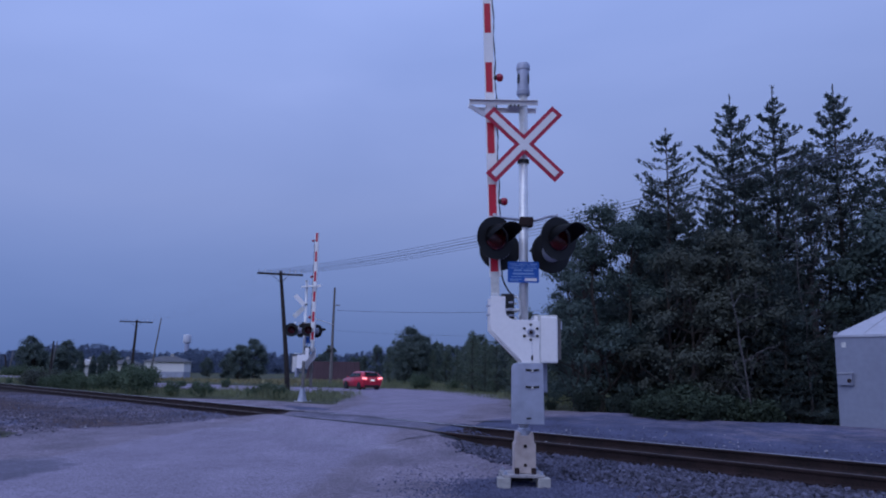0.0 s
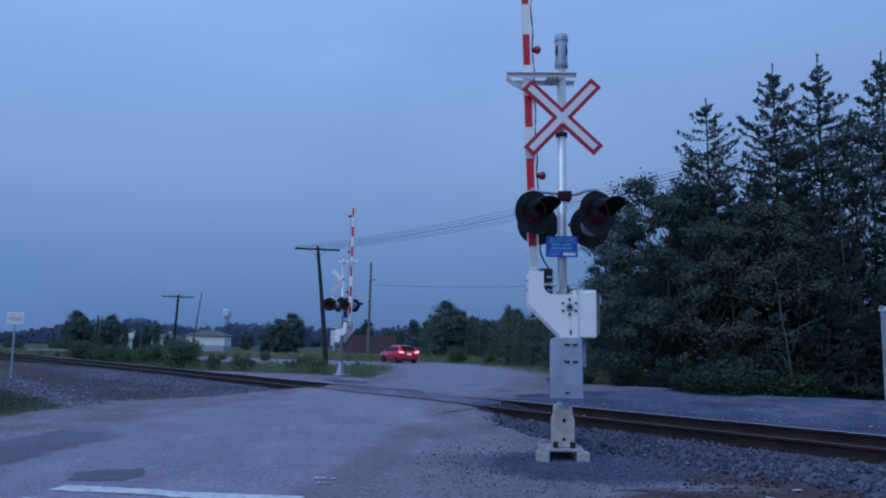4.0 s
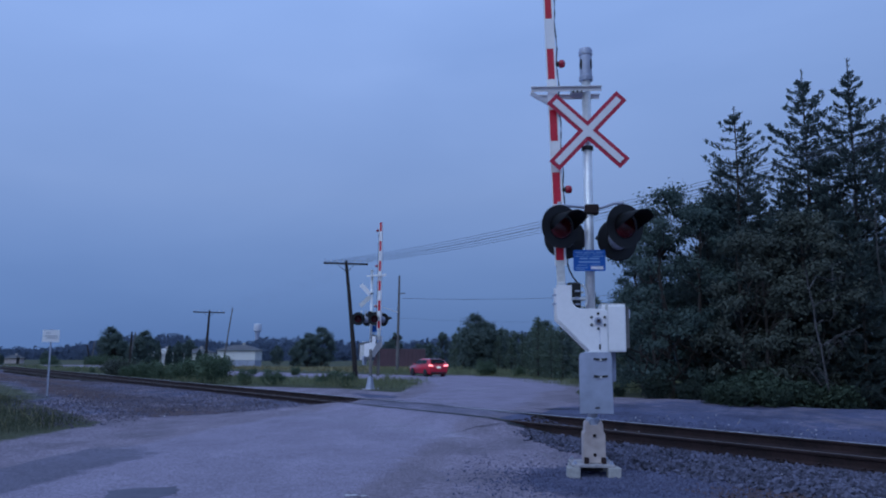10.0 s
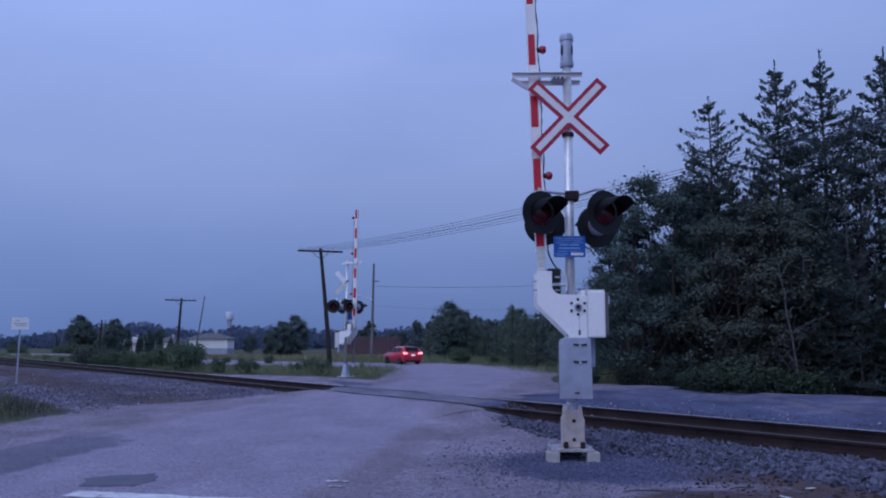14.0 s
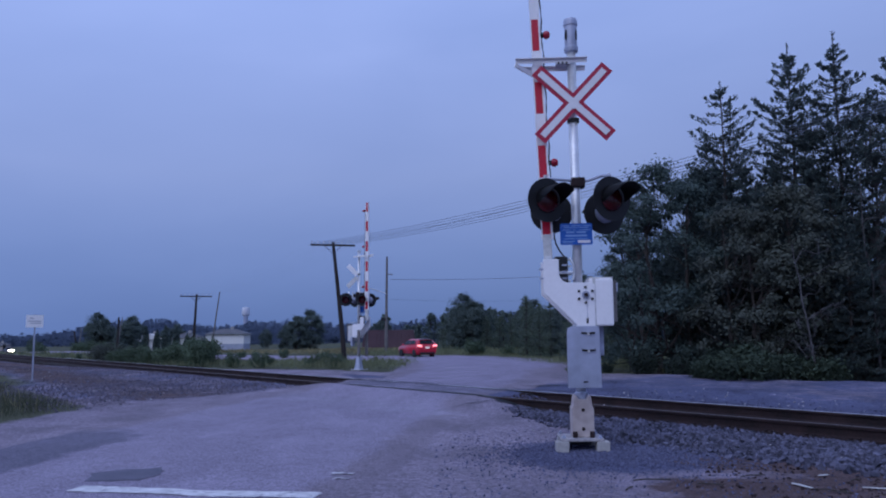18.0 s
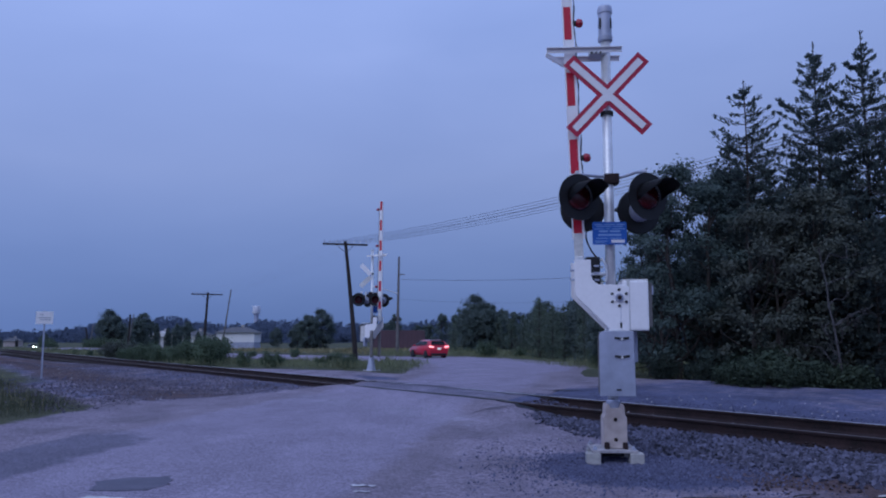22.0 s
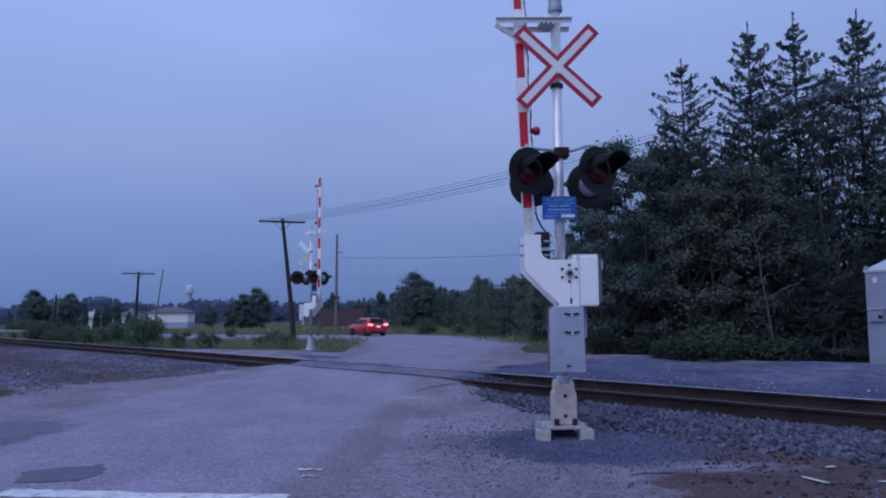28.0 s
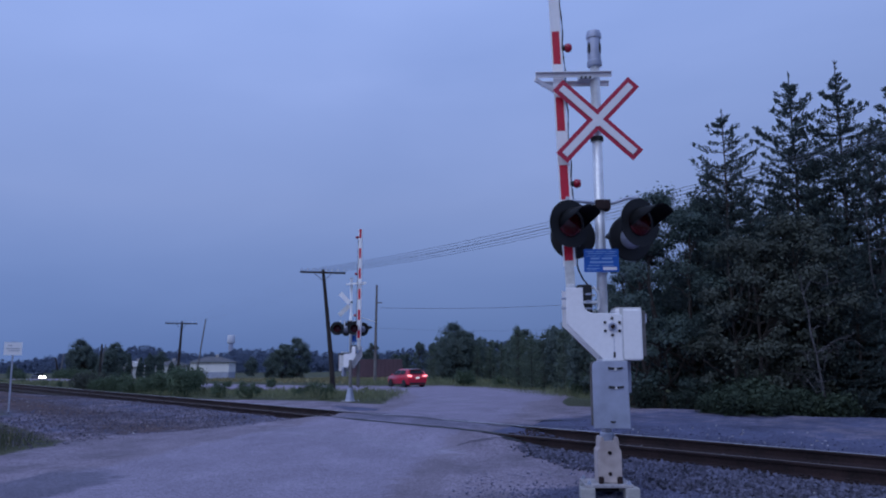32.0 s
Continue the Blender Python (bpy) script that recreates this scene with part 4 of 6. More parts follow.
    part("gear_door", boxed((0.412 if not far else 0.475, 0.0, 1.765), (0.05, 0.30, 0.50), bevel=0.012), POLE_GREY, gear)
    part("door_hasp", boxed((0.44, -0.13, 1.93), (0.022, 0.03, 0.10), bevel=0.004), GALV_DULL, gear)
    part("gear_lid", boxed((0.25, -0.02, 2.042), (0.28, 0.30, 0.02), bevel=0.006), WHITE_WORN, gear)
    part("lid_latch", boxed((0.12, -0.12, 2.06), (0.10, 0.02, 0.012)), DARK, gear)
    for z in () if far else (2.17, 2.06):
        part("arm_pin", tubed((-0.46, 0.02, z), (-0.36, 0.02, z), 0.013, 0.013, 8), GALV_DULL, s)
    # counterweight panels, front and back
    for y in (-0.245, 0.225):
        if far:
            bm = boxed((-0.20, y, 1.22), (0.13, 0.05, 1.05), bevel=0.01)
            part("counterweight", bm, POLE_GREY, s, "narrow dark grey counterweight")
            continue
        bm = bmesh.new()
        pts = [(-0.175, 0.755), (0.215, 0.755), (0.205, 1.47), (-0.12, 1.47), (-0.15, 1.462), (-0.168, 1.44), (-0.175, 1.40)]
        if y > 0:
            pts = [(a * 0.86 + 0.02, b) for a, b in pts]
        prism(bm, pts, y, y + 0.022)
        bmesh.ops.bevel(bm, geom=[e for e in bm.edges if abs(e.verts[0].co.y - e.verts[1].co.y) < 1e-5], offset=0.005, segments=1, affect="EDGES")
        w = part("counterweight", bm, GALV_DULL if y < 0 else POLE_GREY, s, "dull zinc counterweight panel" if y < 0 else "dark back counterweight panel")
        if y < 0:
            for z in (1.39, 1.19):
                bm = bmesh.new()
                box(bm, (0.03, y - 0.008, z), (0.075, 0.014, 0.022), Euler((0, 0.12, 0)).to_matrix())
                box(bm, (0.115, y - 0.008, z), (0.075, 0.014, 0.022), Euler((0, -0.12, 0)).to_matrix())
                part("weight_clip", bm, DARK, w, "dark bent clip")
                part("clip_bolt", tubed((0.072, y - 0.022, z - 0.01), (0.072, y, z - 0.01), 0.014, 0.014, 8), WHITE_WORN, w)
            part("weight_slot", boxed((0.03, y - 0.003, 0.825), (0.055, 0.008, 0.02), bevel=0.004), DARK, w)
    part("weight_shaft", boxed((0.0, 0.0, 1.46), (0.12, 0.44, 0.06), bevel=0.01), GALV, s)
    part("junction_box", boxed((0.245, 0.10, 1.30), (0.10, 0.14, 0.36), bevel=0.01), GALV_DULL, s, "grey junction box behind the panel")
    for o in set(s.children) - before:
        o.location.z -= 0.085
    arm = gate_arm(s, (-0.350 if not far else -0.42, -0.005, 2.13), 4.70, -1.85 if not far else -0.4)
    if far:
        arm.matrix_basis = arm.matrix_basis @ Matrix.Diagonal((1.35, 1.35, 1.0, 1.0))
    bm = bmesh.new()
    sweep(bm, [(-0.27, 0.02, 2.48), (-0.25, 0.03, 2.40), (-0.20, 0.04, 2.30), (-0.15, 0.05, 2.24), (-0.12, 0.05, 2.16)], 0.010, 6)
    part("arm_lead", bm, DARK, s, "black cable loop to the arm")
    return s


signal(pose(0, 0, 0), "galvanised crossing signal with crossbuck and raised gate", (27, 28), (186, 196))
signal(pose(-6.22, 22.0, -0.07, 0, 0, 148), "crossing signal beyond the rails with raised gate", (0, 0), (218, 218), far=True)

# ---- hut, poles, cars, sign, far buildings ----
def hut():
    h = thing("signal_hut", Matrix.Translation(T(1.54, 12.6, 0.05)) @ pose(0, 0, 0, 0, 0, TRACK_TURN + 180), "grey aluminium equipment hut with a pale hipped roof", "equipment hut")
    W, D, H = 2.6, 2.0, 2.16
    part("wall", boxed((W / 2, D / 2, H / 2 + 0.04), (W, D, H), bevel=0.01), HUT_STEEL, h, "plain aluminium sheet wall")
    part("skid", boxed((W / 2, D / 2, 0.01), (W - 0.1, D - 0.1, 0.10)), DARK, h)
    bm = bmesh.new()
    z0, z1, o = H + 0.05, H + 0.72, 0.03
    a = [bm.verts.new(p) for p in ((-o, -o, z0), (W + o, -o, z0), (W + o, D + o, z0), (-o, D + o, z0))]
    b = [bm.verts.new(p) for p in ((1.0, D / 2 - 0.1, z1), (W - 1.0, D / 2 - 0.1, z1), (W - 1.0, D / 2 + 0.1, z1), (1.0, D / 2 + 0.1, z1))]
    bm.faces.new(b[::-1])
    bm.faces.new(a)
    for k in range(4):
        bm.faces.new((a[k], a[(k + 1) % 4], b[(k + 1) % 4], b[k]))
    bmesh.ops.recalc_face_normals(bm, faces=bm.faces[:])
    roof = part("roof", bm, HUT_ROOF, h, "pale folded metal roof")
    for k in range(1, 4):
        x = W * k / 4
        bm = tubed((x, -0.02, z0 + 0.012), (1.0 + (W - 2.0) * k / 4, D / 2 - 0.1, z1 + 0.01), 0.012, 0.012, 6)
        part("roof_seam", bm, HUT_ROOF, roof)
    part("roof_trim", boxed((W / 2, -0.012, H + 0.03), (W + 0.06, 0.04, 0.06), bevel=0.006), HUT_ROOF, roof)
    for x in (0.03, W - 0.03):
        part("corner_trim", boxed((x, 0.001, H / 2 + 0.04), (0.06, 0.012, H - 0.05)), HUT_STEEL, h)
        bm = lathe(bmesh.new(), [(0.05, -0.02), (0.05, 0.02)], 16, Matrix.Translation((x, 0.0, H + 0.10)) @ pose(0, 0, 0, 90))
        part("lifting_eye", bm, HUT_STEEL, h)
    bx = part("cable_box", boxed((0.22, -0.05, 1.16), (0.32, 0.10, 0.27), bevel=0.01), HUT_STEEL, h, "small hooded cable box")
    part("box_hood", boxed((0.22, -0.06, 1.31), (0.36, 0.14, 0.02)), HUT_ROOF, bx)
    part("cable_entry", tubed((0.32, -0.09, 1.13), (0.32, -0.12, 1.13), 0.05, 0.05, 12), RUST, bx)
    part("name_plate", boxed((0.20, -0.002, 1.98), (0.10, 0.008, 0.12)), WHITE_WORN, h)
    return h


hut()


def pole(x, y, z0, top, lean_x, r, arm, arm_turn, name="utility_pole", label="dark leaning wooden line pole with a crossarm", material=None, pins=8):
    """lean_x: how far the top stands off to the side."""
    p = thing(name, pose(x, y, z0), label, "utility pole", "line poles")
    h = top - z0
    bm = bmesh.new()
    pts = [Vector((lean_x * (k / 6) ** 1.1, 0, h * k / 6 - (0.3 if k == 0 else 0))) for k in range(7)]
    taper(bm, pts, [r * (1 - 0.07 * k) for k in range(7)], 10)
    part("shaft", bm, material or POLE_WOOD, p)
    if arm:
        e = Euler((0, 0.02, radians(arm_turn))).to_matrix()
        c = Vector((lean_x * 0.97, -r, h - 0.22))
        a = part("crossarm", boxed(c, (arm, 0.10, 0.12), e, 0.01), POLE_WOOD, p)
        for k in range(pins):
            q = c + e @ Vector((arm * (-0.47 + 0.94 * k / (pins - 1)), 0, 0.06))
            if pins > 2 and abs(-0.47 + 0.94 * k / (pins - 1)) < 0.05:
                continue
            part("insulator", tube(tubed(q, q + Vector((0, 0, 0.10)), 0.012, 0.012, 6), q + Vector((0, 0, 0.09)), q + Vector((0, 0, 0.19)), 0.045, 0.03, 8), GALV_DULL, a)
        for sx in (-1, 1):
            part("brace", tubed(c + e @ Vector((sx * 0.55, 0, -0.05)), Vector((lean_x * 0.9, -r * 0.8, h - 0.78)), 0.018, 0.018, 5), POLE_WOOD, p)
    return p


P1, P2, P3 = Vector((-10.2, 41.0, -0.2)), Vector((-31.5, 71.0, -0.3)), Vector((-9.9, 60.0, -0.3))
pole(P1.x, P1.y, P1.z, 7.55, -0.80, 0.17, 2.9, 8)
pole(P2.x, P2.y, P2.z, 6.0, 0.25, 0.17, 3.3, 4)
pole(-31.7, 77.0, -0.3, 6.6, 0.85, 0.10, 0, 0, label="thin leaning bare pole in the bushes", material=POLE_GREY)
pole(P3.x, P3.y, P3.z, 8.5, 0.1, 0.15, 0, 0, label="weathered grey pole with a street lamp bracket", material=POLE_GREY)
pole(-55.35, 104.0, -0.6, 4.7, 0.1, 0.20, 0, 0, label="dark bare line pole in the bushes")
pole(-57.3, 108.0, -0.6, 4.8, 0.7, 0.12, 0, 0, label="pale leaning pole beside a dark one", material=POLE_GREY)
pole(-75.2, 130.0, -0.9, 3.1, -0.7, 0.20, 0, 0, label="far dark leaning line pole")
pole(-77.1, 134.0, -0.9, 3.9, 0.5, 0.14, 0, 0, label="far pale leaning pole", material=POLE_GREY)
P0 = Vector((17.0, 8.5, 0.0))
pole(P0.x, P0.y, P0.z, 9.2, 0.0, 0.17, 2.9, 8)

# lamp bracket, transformer and cut-out on the grey pole
lamp = thing("street_lamp", Matrix.Translation(P3 + Vector((0.1, -0.15, 0))), "grey street lamp arm on the weathered pole", "street lamp")
part("lamp_arm", tube(bmesh.new(), (-0.05, 0, 5.5), (-1.75, -0.2, 6.05), 0.035, 0.03, 8), GALV, lamp)
part("lamp_head", boxed((-2.0, -0.2, 6.08), (0.55, 0.2, 0.12), Euler((0, 0.12, 0)).to_matrix(), 0.03), GALV, lamp)
part("cut_out", boxed((-0.35, 0, 2.9 + 0.3), (0.35, 0.2, 0.28), bevel=0.03), DARK, lamp)
part("insulator_arm", boxed((0.25, 0, 7.2), (0.55, 0.06, 0.08)), POLE_GREY, lamp)


def wire(a, b, sag, r=0.012, label="thin sagging line wire"):
    bm = bmesh.new()
    a, b = Vector(a), Vector(b)
    pts = [a.lerp(b, k / 24) - Vector((0, 0, sag * 4 * (k / 24) * (1 - k / 24))) for k in range(25)]
    sweep(bm, pts, r, 5)
    o = part("overhead_wire", bm, WIRE)
    return tagged(o, label, "overhead wire", "line wires")


for k in range(6):
    f = -0.47 + 0.94 * k / 5
    a = P1 + Vector((-0.80 + 2.9 * f, -0.17 + 0.3 * f, 7.65))
    wire(a, P0 + Vector((-0.2 * f, 2.2 * f, 9.1)), 0.75 + 0.03 * (k % 3), 0.010)
    wire(a, P2 + Vector((0.25 + 3.3 * f, -0.17, 6.2)), 0.5 + 0.1 * (k % 2), 0.002)
wire(P3 + Vector((0.4, -0.15, 6.75)), (18.0, 66.0, 7.9), 0.45, 0.018)
wire(P3 + Vector((0.1, -0.15, 5.0)), (18.0, 66.0, 5.6), 0.6, 0.008)


# small white notice on a post beside the rails
def notice_post(u, n):
    b = T(u, n)
    z = height(b.x, b.y)
    s = thing("notice_sign", Matrix.Translation((b.x, b.y, z)) @ pose(0, 0, 0, 0, 0, 24), "small white notice with grey print on a steel post", "sign")
    pz = 1.885 - z
    part("post", boxed((0, 0, pz / 2 + 0.06), (0.045, 0.045, pz + 0.3), bevel=0.004), GALV_DULL, s)
    pl = part("sign_plate", boxed((0, -0.04, pz), (0.47, 0.006, 0.37), bevel=0.002), WHITE_PAINT, s, "white plate")
    faint = mat("faded_sign_print", (0.46, 0.47, 0.52), 0.6, 0, 0.1, 30, 4, 0)
    for bz, a, c in ((pz + 0.09, -0.08, 0.12), (pz + 0.0, 0.0, 0.36), (pz - 0.06, 0.03, 0.30)):
        part("print_bar", boxed((a, -0.045, bz), (c, 0.003, 0.028)), faint, pl)


notice_post(19.98, -2.56)


def car(m, paint, label, group=""):
    """Hatchback: nose towards +y, wheels on z = 0."""
    c = thing("car", m, label, "car", group)
    # side outline (y, z) and width at each
    ring = [(-2.08, 0.42, 0.80), (-2.12, 0.62, 0.84), (-2.08, 0.90, 0.86), (-1.98, 1.02, 0.85), (-1.70, 1.36, 0.64), (-1.2, 1.44, 0.60), (-0.3, 1.46, 0.60),
            (0.35, 1.36, 0.62), (1.00, 0.99, 0.80), (1.75, 0.86, 0.78), (2.08, 0.66, 0.74), (2.12, 0.42, 0.72), (2.0, 0.24, 0.72), (-2.0, 0.24, 0.76)]
    bm = bmesh.new()
    secs = []
    for f, wz in ((-1.0, 0.0), (-0.86, 0.012), (0.86, 0.012), (1.0, 0.0)):
        secs.append([bm.verts.new((f * w, y * (1 if abs(f) < 0.9 else 0.985), z + (wz if z > 0.5 else 0))) for y, z, w in ring])
    for a, b in zip(secs, secs[1:]):
        for k in range(len(ring)):
            j = (k + 1) % len(ring)
            bm.faces.new((a[k], a[j], b[j], b[k]))
    bm.faces.new(secs[0][::-1])
    bm.faces.new(secs[-1])
    bmesh.ops.recalc_face_normals(bm, faces=bm.faces[:])
    bmesh.ops.bevel(bm, geom=bm.edges[:], offset=0.035, segments=2, affect="EDGES")
    body = part("body", bm, paint, c, "glossy painted body", True)
    glass = mat("tinted_car_glass", (0.012, 0.014, 0.018), 0.08, 0, 0.2, 20, 2, 0, spec=0.6)
    trim = DARK
    bm = bmesh.new()
    vs = [bm.verts.new(p) for p in ((-0.60, -1.99, 1.06), (0.60, -1.99, 1.06), (0.50, -1.76, 1.345), (-0.50, -1.76, 1.345))]
    bm.faces.new(vs)
    bmesh.ops.solidify(bm, geom=bm.faces[:], thickness=0.02)
    bmesh.ops.translate(bm, vec=(0, -0.022, 0.022), verts=bm.verts[:])
    part("rear_window", bm, glass, body, "dark rear window")
    bm = boxed((0, -1.72, 1.415), (1.08, 0.26, 0.03), bevel=0.01)
    part("roof_spoiler", bm, trim, body, "dark roof spoiler")
    for sx in (-1, 1):
        for pts in (((-1.55, 1.08, 0.822), (-0.62, 1.03, 0.852), (-0.62, 1.36, 0.668), (-1.42, 1.33, 0.672)), ((-0.55, 1.03, 0.852), (0.85, 1.00, 0.835), (0.25, 1.34, 0.672), (-0.55, 1.36, 0.668))):
            bm = bmesh.new()
            bm.faces.new([bm.verts.new((sx * w, y, z)) for y, z, w in pts])
            bmesh.ops.solidify(bm, geom=bm.faces[:], thickness=0.016)
            part("side_window", bm, glass, body)
        tail = mat("lit_brake_lamp", (0.6, 0.03, 0.02), 0.3, 0, 0.1, 30, 3, 0, emit=(1.0, 0.30, 0.38, 2.2))
        part("tail_lamp", boxed((sx * 0.66, -2.085, 0.93), (0.36, 0.10, 0.13), Euler((0, sx * -0.12, 0)).to_matrix(), 0.02), tail, body, "lit brake lamp")
        for y in (-1.30, 1.32):
            wm = Matrix.Translation((sx * 0.76, y, 0.31)) @ pose(0, 0, 0, 0, 90 * sx)
            wh = new("wheel")
            wh.parent, wh.matrix_basis = c, wm
            part("tyre", lathe(bmesh.new(), [(0.20, -0.10), (0.29, -0.105), (0.31, -0.08), (0.31, 0.08), (0.29, 0.105), (0.20, 0.10)], 24), DARK, wh, "black tyre", True)
            rim = part("rim", lathe(bmesh.new(), [(0.205, 0.0), (0.205, 0.095), (0.19, 0.085), (0.06, 0.07), (0.0001, 0.085)], 20), WHITE_WORN, wh, "pale alloy rim", True)
            part("wheel_arch", lathe(bmesh.new(), [(0.36, -0.085), (0.36, 0.055), (0.30, 0.052)], 24, wm), DARK, body)
        part("mirror", boxed((sx * 0.93, 0.62, 1.02), (0.18, 0.10, 0.12), bevel=0.03), paint, body)
        part("head_lamp", boxed((sx * 0.58, 2.02, 0.68), (0.30, 0.16, 0.14), bevel=0.03), GALV, body)
    part("rear_bumper", boxed((0, -2.06, 0.34), (1.30, 0.12, 0.14), bevel=0.04), trim, body, "dark lower bumper")
    # the plate itself is given a faint glow in place of a plate lamp
    part("number_plate", boxed((0, -2.135, 0.78), (0.34, 0.02, 0.15), bevel=0.005), mat("glowing_plate", (0.7, 0.7, 0.68), 0.5, 0, 0.05, 20, 3, 0, emit=(1.0, 0.85, 0.75, 0.35)), body, "self-glowing number plate with plain bars")
    part("door_seam", boxed((-0.868, -0.58, 0.72), (0.006, 0.012, 0.55)), trim, body)
    part("sill", boxed((0, 0, 0.25), (1.56, 2.2, 0.08)), trim, body)
    return c


RED_CAR = mat("red_car_paint", (0.58, 0.014, 0.040), 0.3, 0.0, 0.06, 20, 1, 0.0, coat=0.8)
car(pose(-6.42, 51.2, -0.235, 0, 0, 29) @ Matrix.Scale(0.95, 4), RED_CAR, "red hatchback waiting with its brake lamps lit")


def oncoming_car():
    c = thing("car", pose(-150, 210, -0.4), "dark car far down the road with lit headlamps", "car")
    paint = mat("dark_car_paint", (0.05, 0.05, 0.06), 0.3, 0, 0.1, 20, 1, 0, coat=0.6)
    bm = boxed((0, 0, 0.60), (1.75, 4.2, 0.62), bevel=0.12)
    body = part("body", bm, paint, c)
    part("cabin", boxed((0, 0.3, 1.12), (1.45, 2.2, 0.5), bevel=0.16), mat("tinted_car_glass", (0.012, 0.014, 0.018), 0.08), c, "dark glazed cabin")
    glow = mat("lit_head_lamp", (0.9, 0.85, 0.75), 0.2, 0, 0.02, 20, 3, 0, emit=(1.0, 0.90, 0.78, 30.0))
    for sx in (-1, 1):
        part("head_lamp", boxed((sx * 0.38, -2.1, 0.62), (0.40, 0.12, 0.36), bevel=0.055), glow, c, "lit headlamp")
        for y in (-1.3, 1.3):
            part("wheel", tubed((sx * 0.70, y, 0.31), (sx * 0.88, y, 0.31), 0.31, 0.31, 20), DARK, c)
    return c


far_car = oncoming_car()


def house(x, y, z, w, d, h, roof_h, turn, wall, roof_mat, label, skirt=0.0, gable=False, entry=True):
    hs = thing("house", pose(x, y, z, 0, 0, turn), label, "house", "far houses")
    wl = part("wall", boxed((0, 0, h / 2 + skirt), (w, d, h)), wall, hs)
    if skirt:
        part("foundation", boxed((0, 0, skirt / 2), (w - 0.1, d - 0.1, skirt)), GALV_DULL, hs, "grey foundation")
    bm = bmesh.new()
    o = 0.5
    z0, z1 = h + skirt, h + skirt + roof_h
    a = [bm.verts.new(p) for p in ((-w / 2 - o, -d / 2 - o, z0), (w / 2 + o, -d / 2 - o, z0), (w / 2 + o, d / 2 + o, z0), (-w / 2 - o, d / 2 + o, z0))]
    if gable:
        b = [bm.verts.new((0, -d / 2 - o, z1)), bm.verts.new((0, d / 2 + o, z1))]
        for f in ((a[0], a[1], b[0]), (a[1], a[2], b[1], b[0]), (a[2], a[3], b[1]), (a[3], a[0], b[0], b[1])):
            bm.faces.new(f)
    else:
        b = [bm.verts.new((-w * 0.18, 0, z1)), bm.verts.new((w * 0.18, 0, z1))]
        for f in ((a[0], a[1], b[1], b[0]), (a[1], a[2], b[1]), (a[2], a[3], b[0], b[1]), (a[3], a[0], b[0])):
            bm.faces.new(f)
    bm.faces.new(a[::-1])
    bmesh.ops.recalc_face_normals(bm, faces=bm.faces[:])
    rf = part("roof", bm, roof_mat, hs)
    part("chimney", boxed((w * 0.1, 0, z1), (0.5, 0.5, 0.9)), CONCRETE, rf)
    if entry:
        part("door", boxed((w / 2 - 0.55, -d / 2 - 0.03, 1.0), (0.8, 0.08, 2.0)), DARK, wl)
    return hs


SIDING = mat("white_siding", (0.78, 0.76, 0.76), 0.6, 0, 0.06, 6, 0.5, 0.1)
ROOF_GREY = mat("grey_shingle", (0.12, 0.12, 0.13), 0.9, 0, 0.25, 8, 0.6, 0.3)
ROOF_RED = mat("dull_red_metal_roof", (0.050, 0.022, 0.026), 0.8, 0.0, 0.25, 5, 0.4, 0.1)
house(-54.0, 150.3, -1.0, 7.7, 6.0, 1.95, 1.15, 4, SIDING, ROOF_GREY, "white sided bungalow with a grey hipped roof", 1.35, entry=False)
house(-62.4, 150.0, -1.0, 4.4, 5.0, 2.4, 1.0, -10, SIDING, ROOF_GREY, "white far house half hidden by trees", 0.3, gable=False, entry=False)
house(-70.0, 150.0, -1.2, 5.0, 4.0, 2.2, 1.2, 10, SIDING, SIDING, "white far house with a steep gable", 0.4, gable=True, entry=False)
house(-141.5, 212.0, -1.4, 4.0, 5.0, 1.6, 0.9, 20, CREAM, ROOF_GREY, "pale far house beside the road")


def barn():
    b = thing("barn", pose(-15.9, 112.0, -1.3, 0, 0, 4) @ Matrix.Scale(1.07, 4), "low barn with a dull red metal roof", "barn")
    part("wall", boxed((0, 0, 0.6), (6.2, 6.4, 1.2)), POLE_GREY, b)
    bm = bmesh.new()
    a = [bm.verts.new(p) for p in ((-3.75, -3.8, 1.0), (3.75, -3.8, 1.0), (3.75, 3.8, 1.0), (-3.75, 3.8, 1.0))]
    t = [bm.verts.new((-3.55, 0, 3.5)), bm.verts.new((3.55, 0, 3.5))]
    for f in ((a[0], a[1], t[1], t[0]), (a[2], a[3], t[0], t[1]), (a[1], a[2], t[1]), (a[3], a[0], t[0])):
        bm.faces.new(f)
    r = part("roof", bm, ROOF_RED, b, "dull red ribbed roof")
    for k in range(13):
        x = -3.6 + 0.6 * k
        part("roof_rib", tubed((x, -3.8, 1.02), (x * 0.95, -0.02, 3.52), 0.03, 0.03, 4), ROOF_RED, r)


barn()


def water_tower(x, y, z):
    w = thing("water_tower", pose(x, y, z), "pale round water tower on a wooded hill", "water tower")
    part("tank", lathe(bmesh.new(), [(2.6, 12.6), (4.2, 13.6), (4.4, 14.2), (4.4, 21.6), (4.0, 22.4), (0.001, 22.9)], 28), mat("pale_tank_paint", (0.62, 0.63, 0.70), 0.6, 0, 0.08, 1, 0.1, 0), w, "pale tank", True)
    part("stem", lathe(bmesh.new(), [(2.7, -14.0), (2.6, 13.0)], 20), GALV_DULL, w)


water_tower(-275.5, 880.0, 15.0)

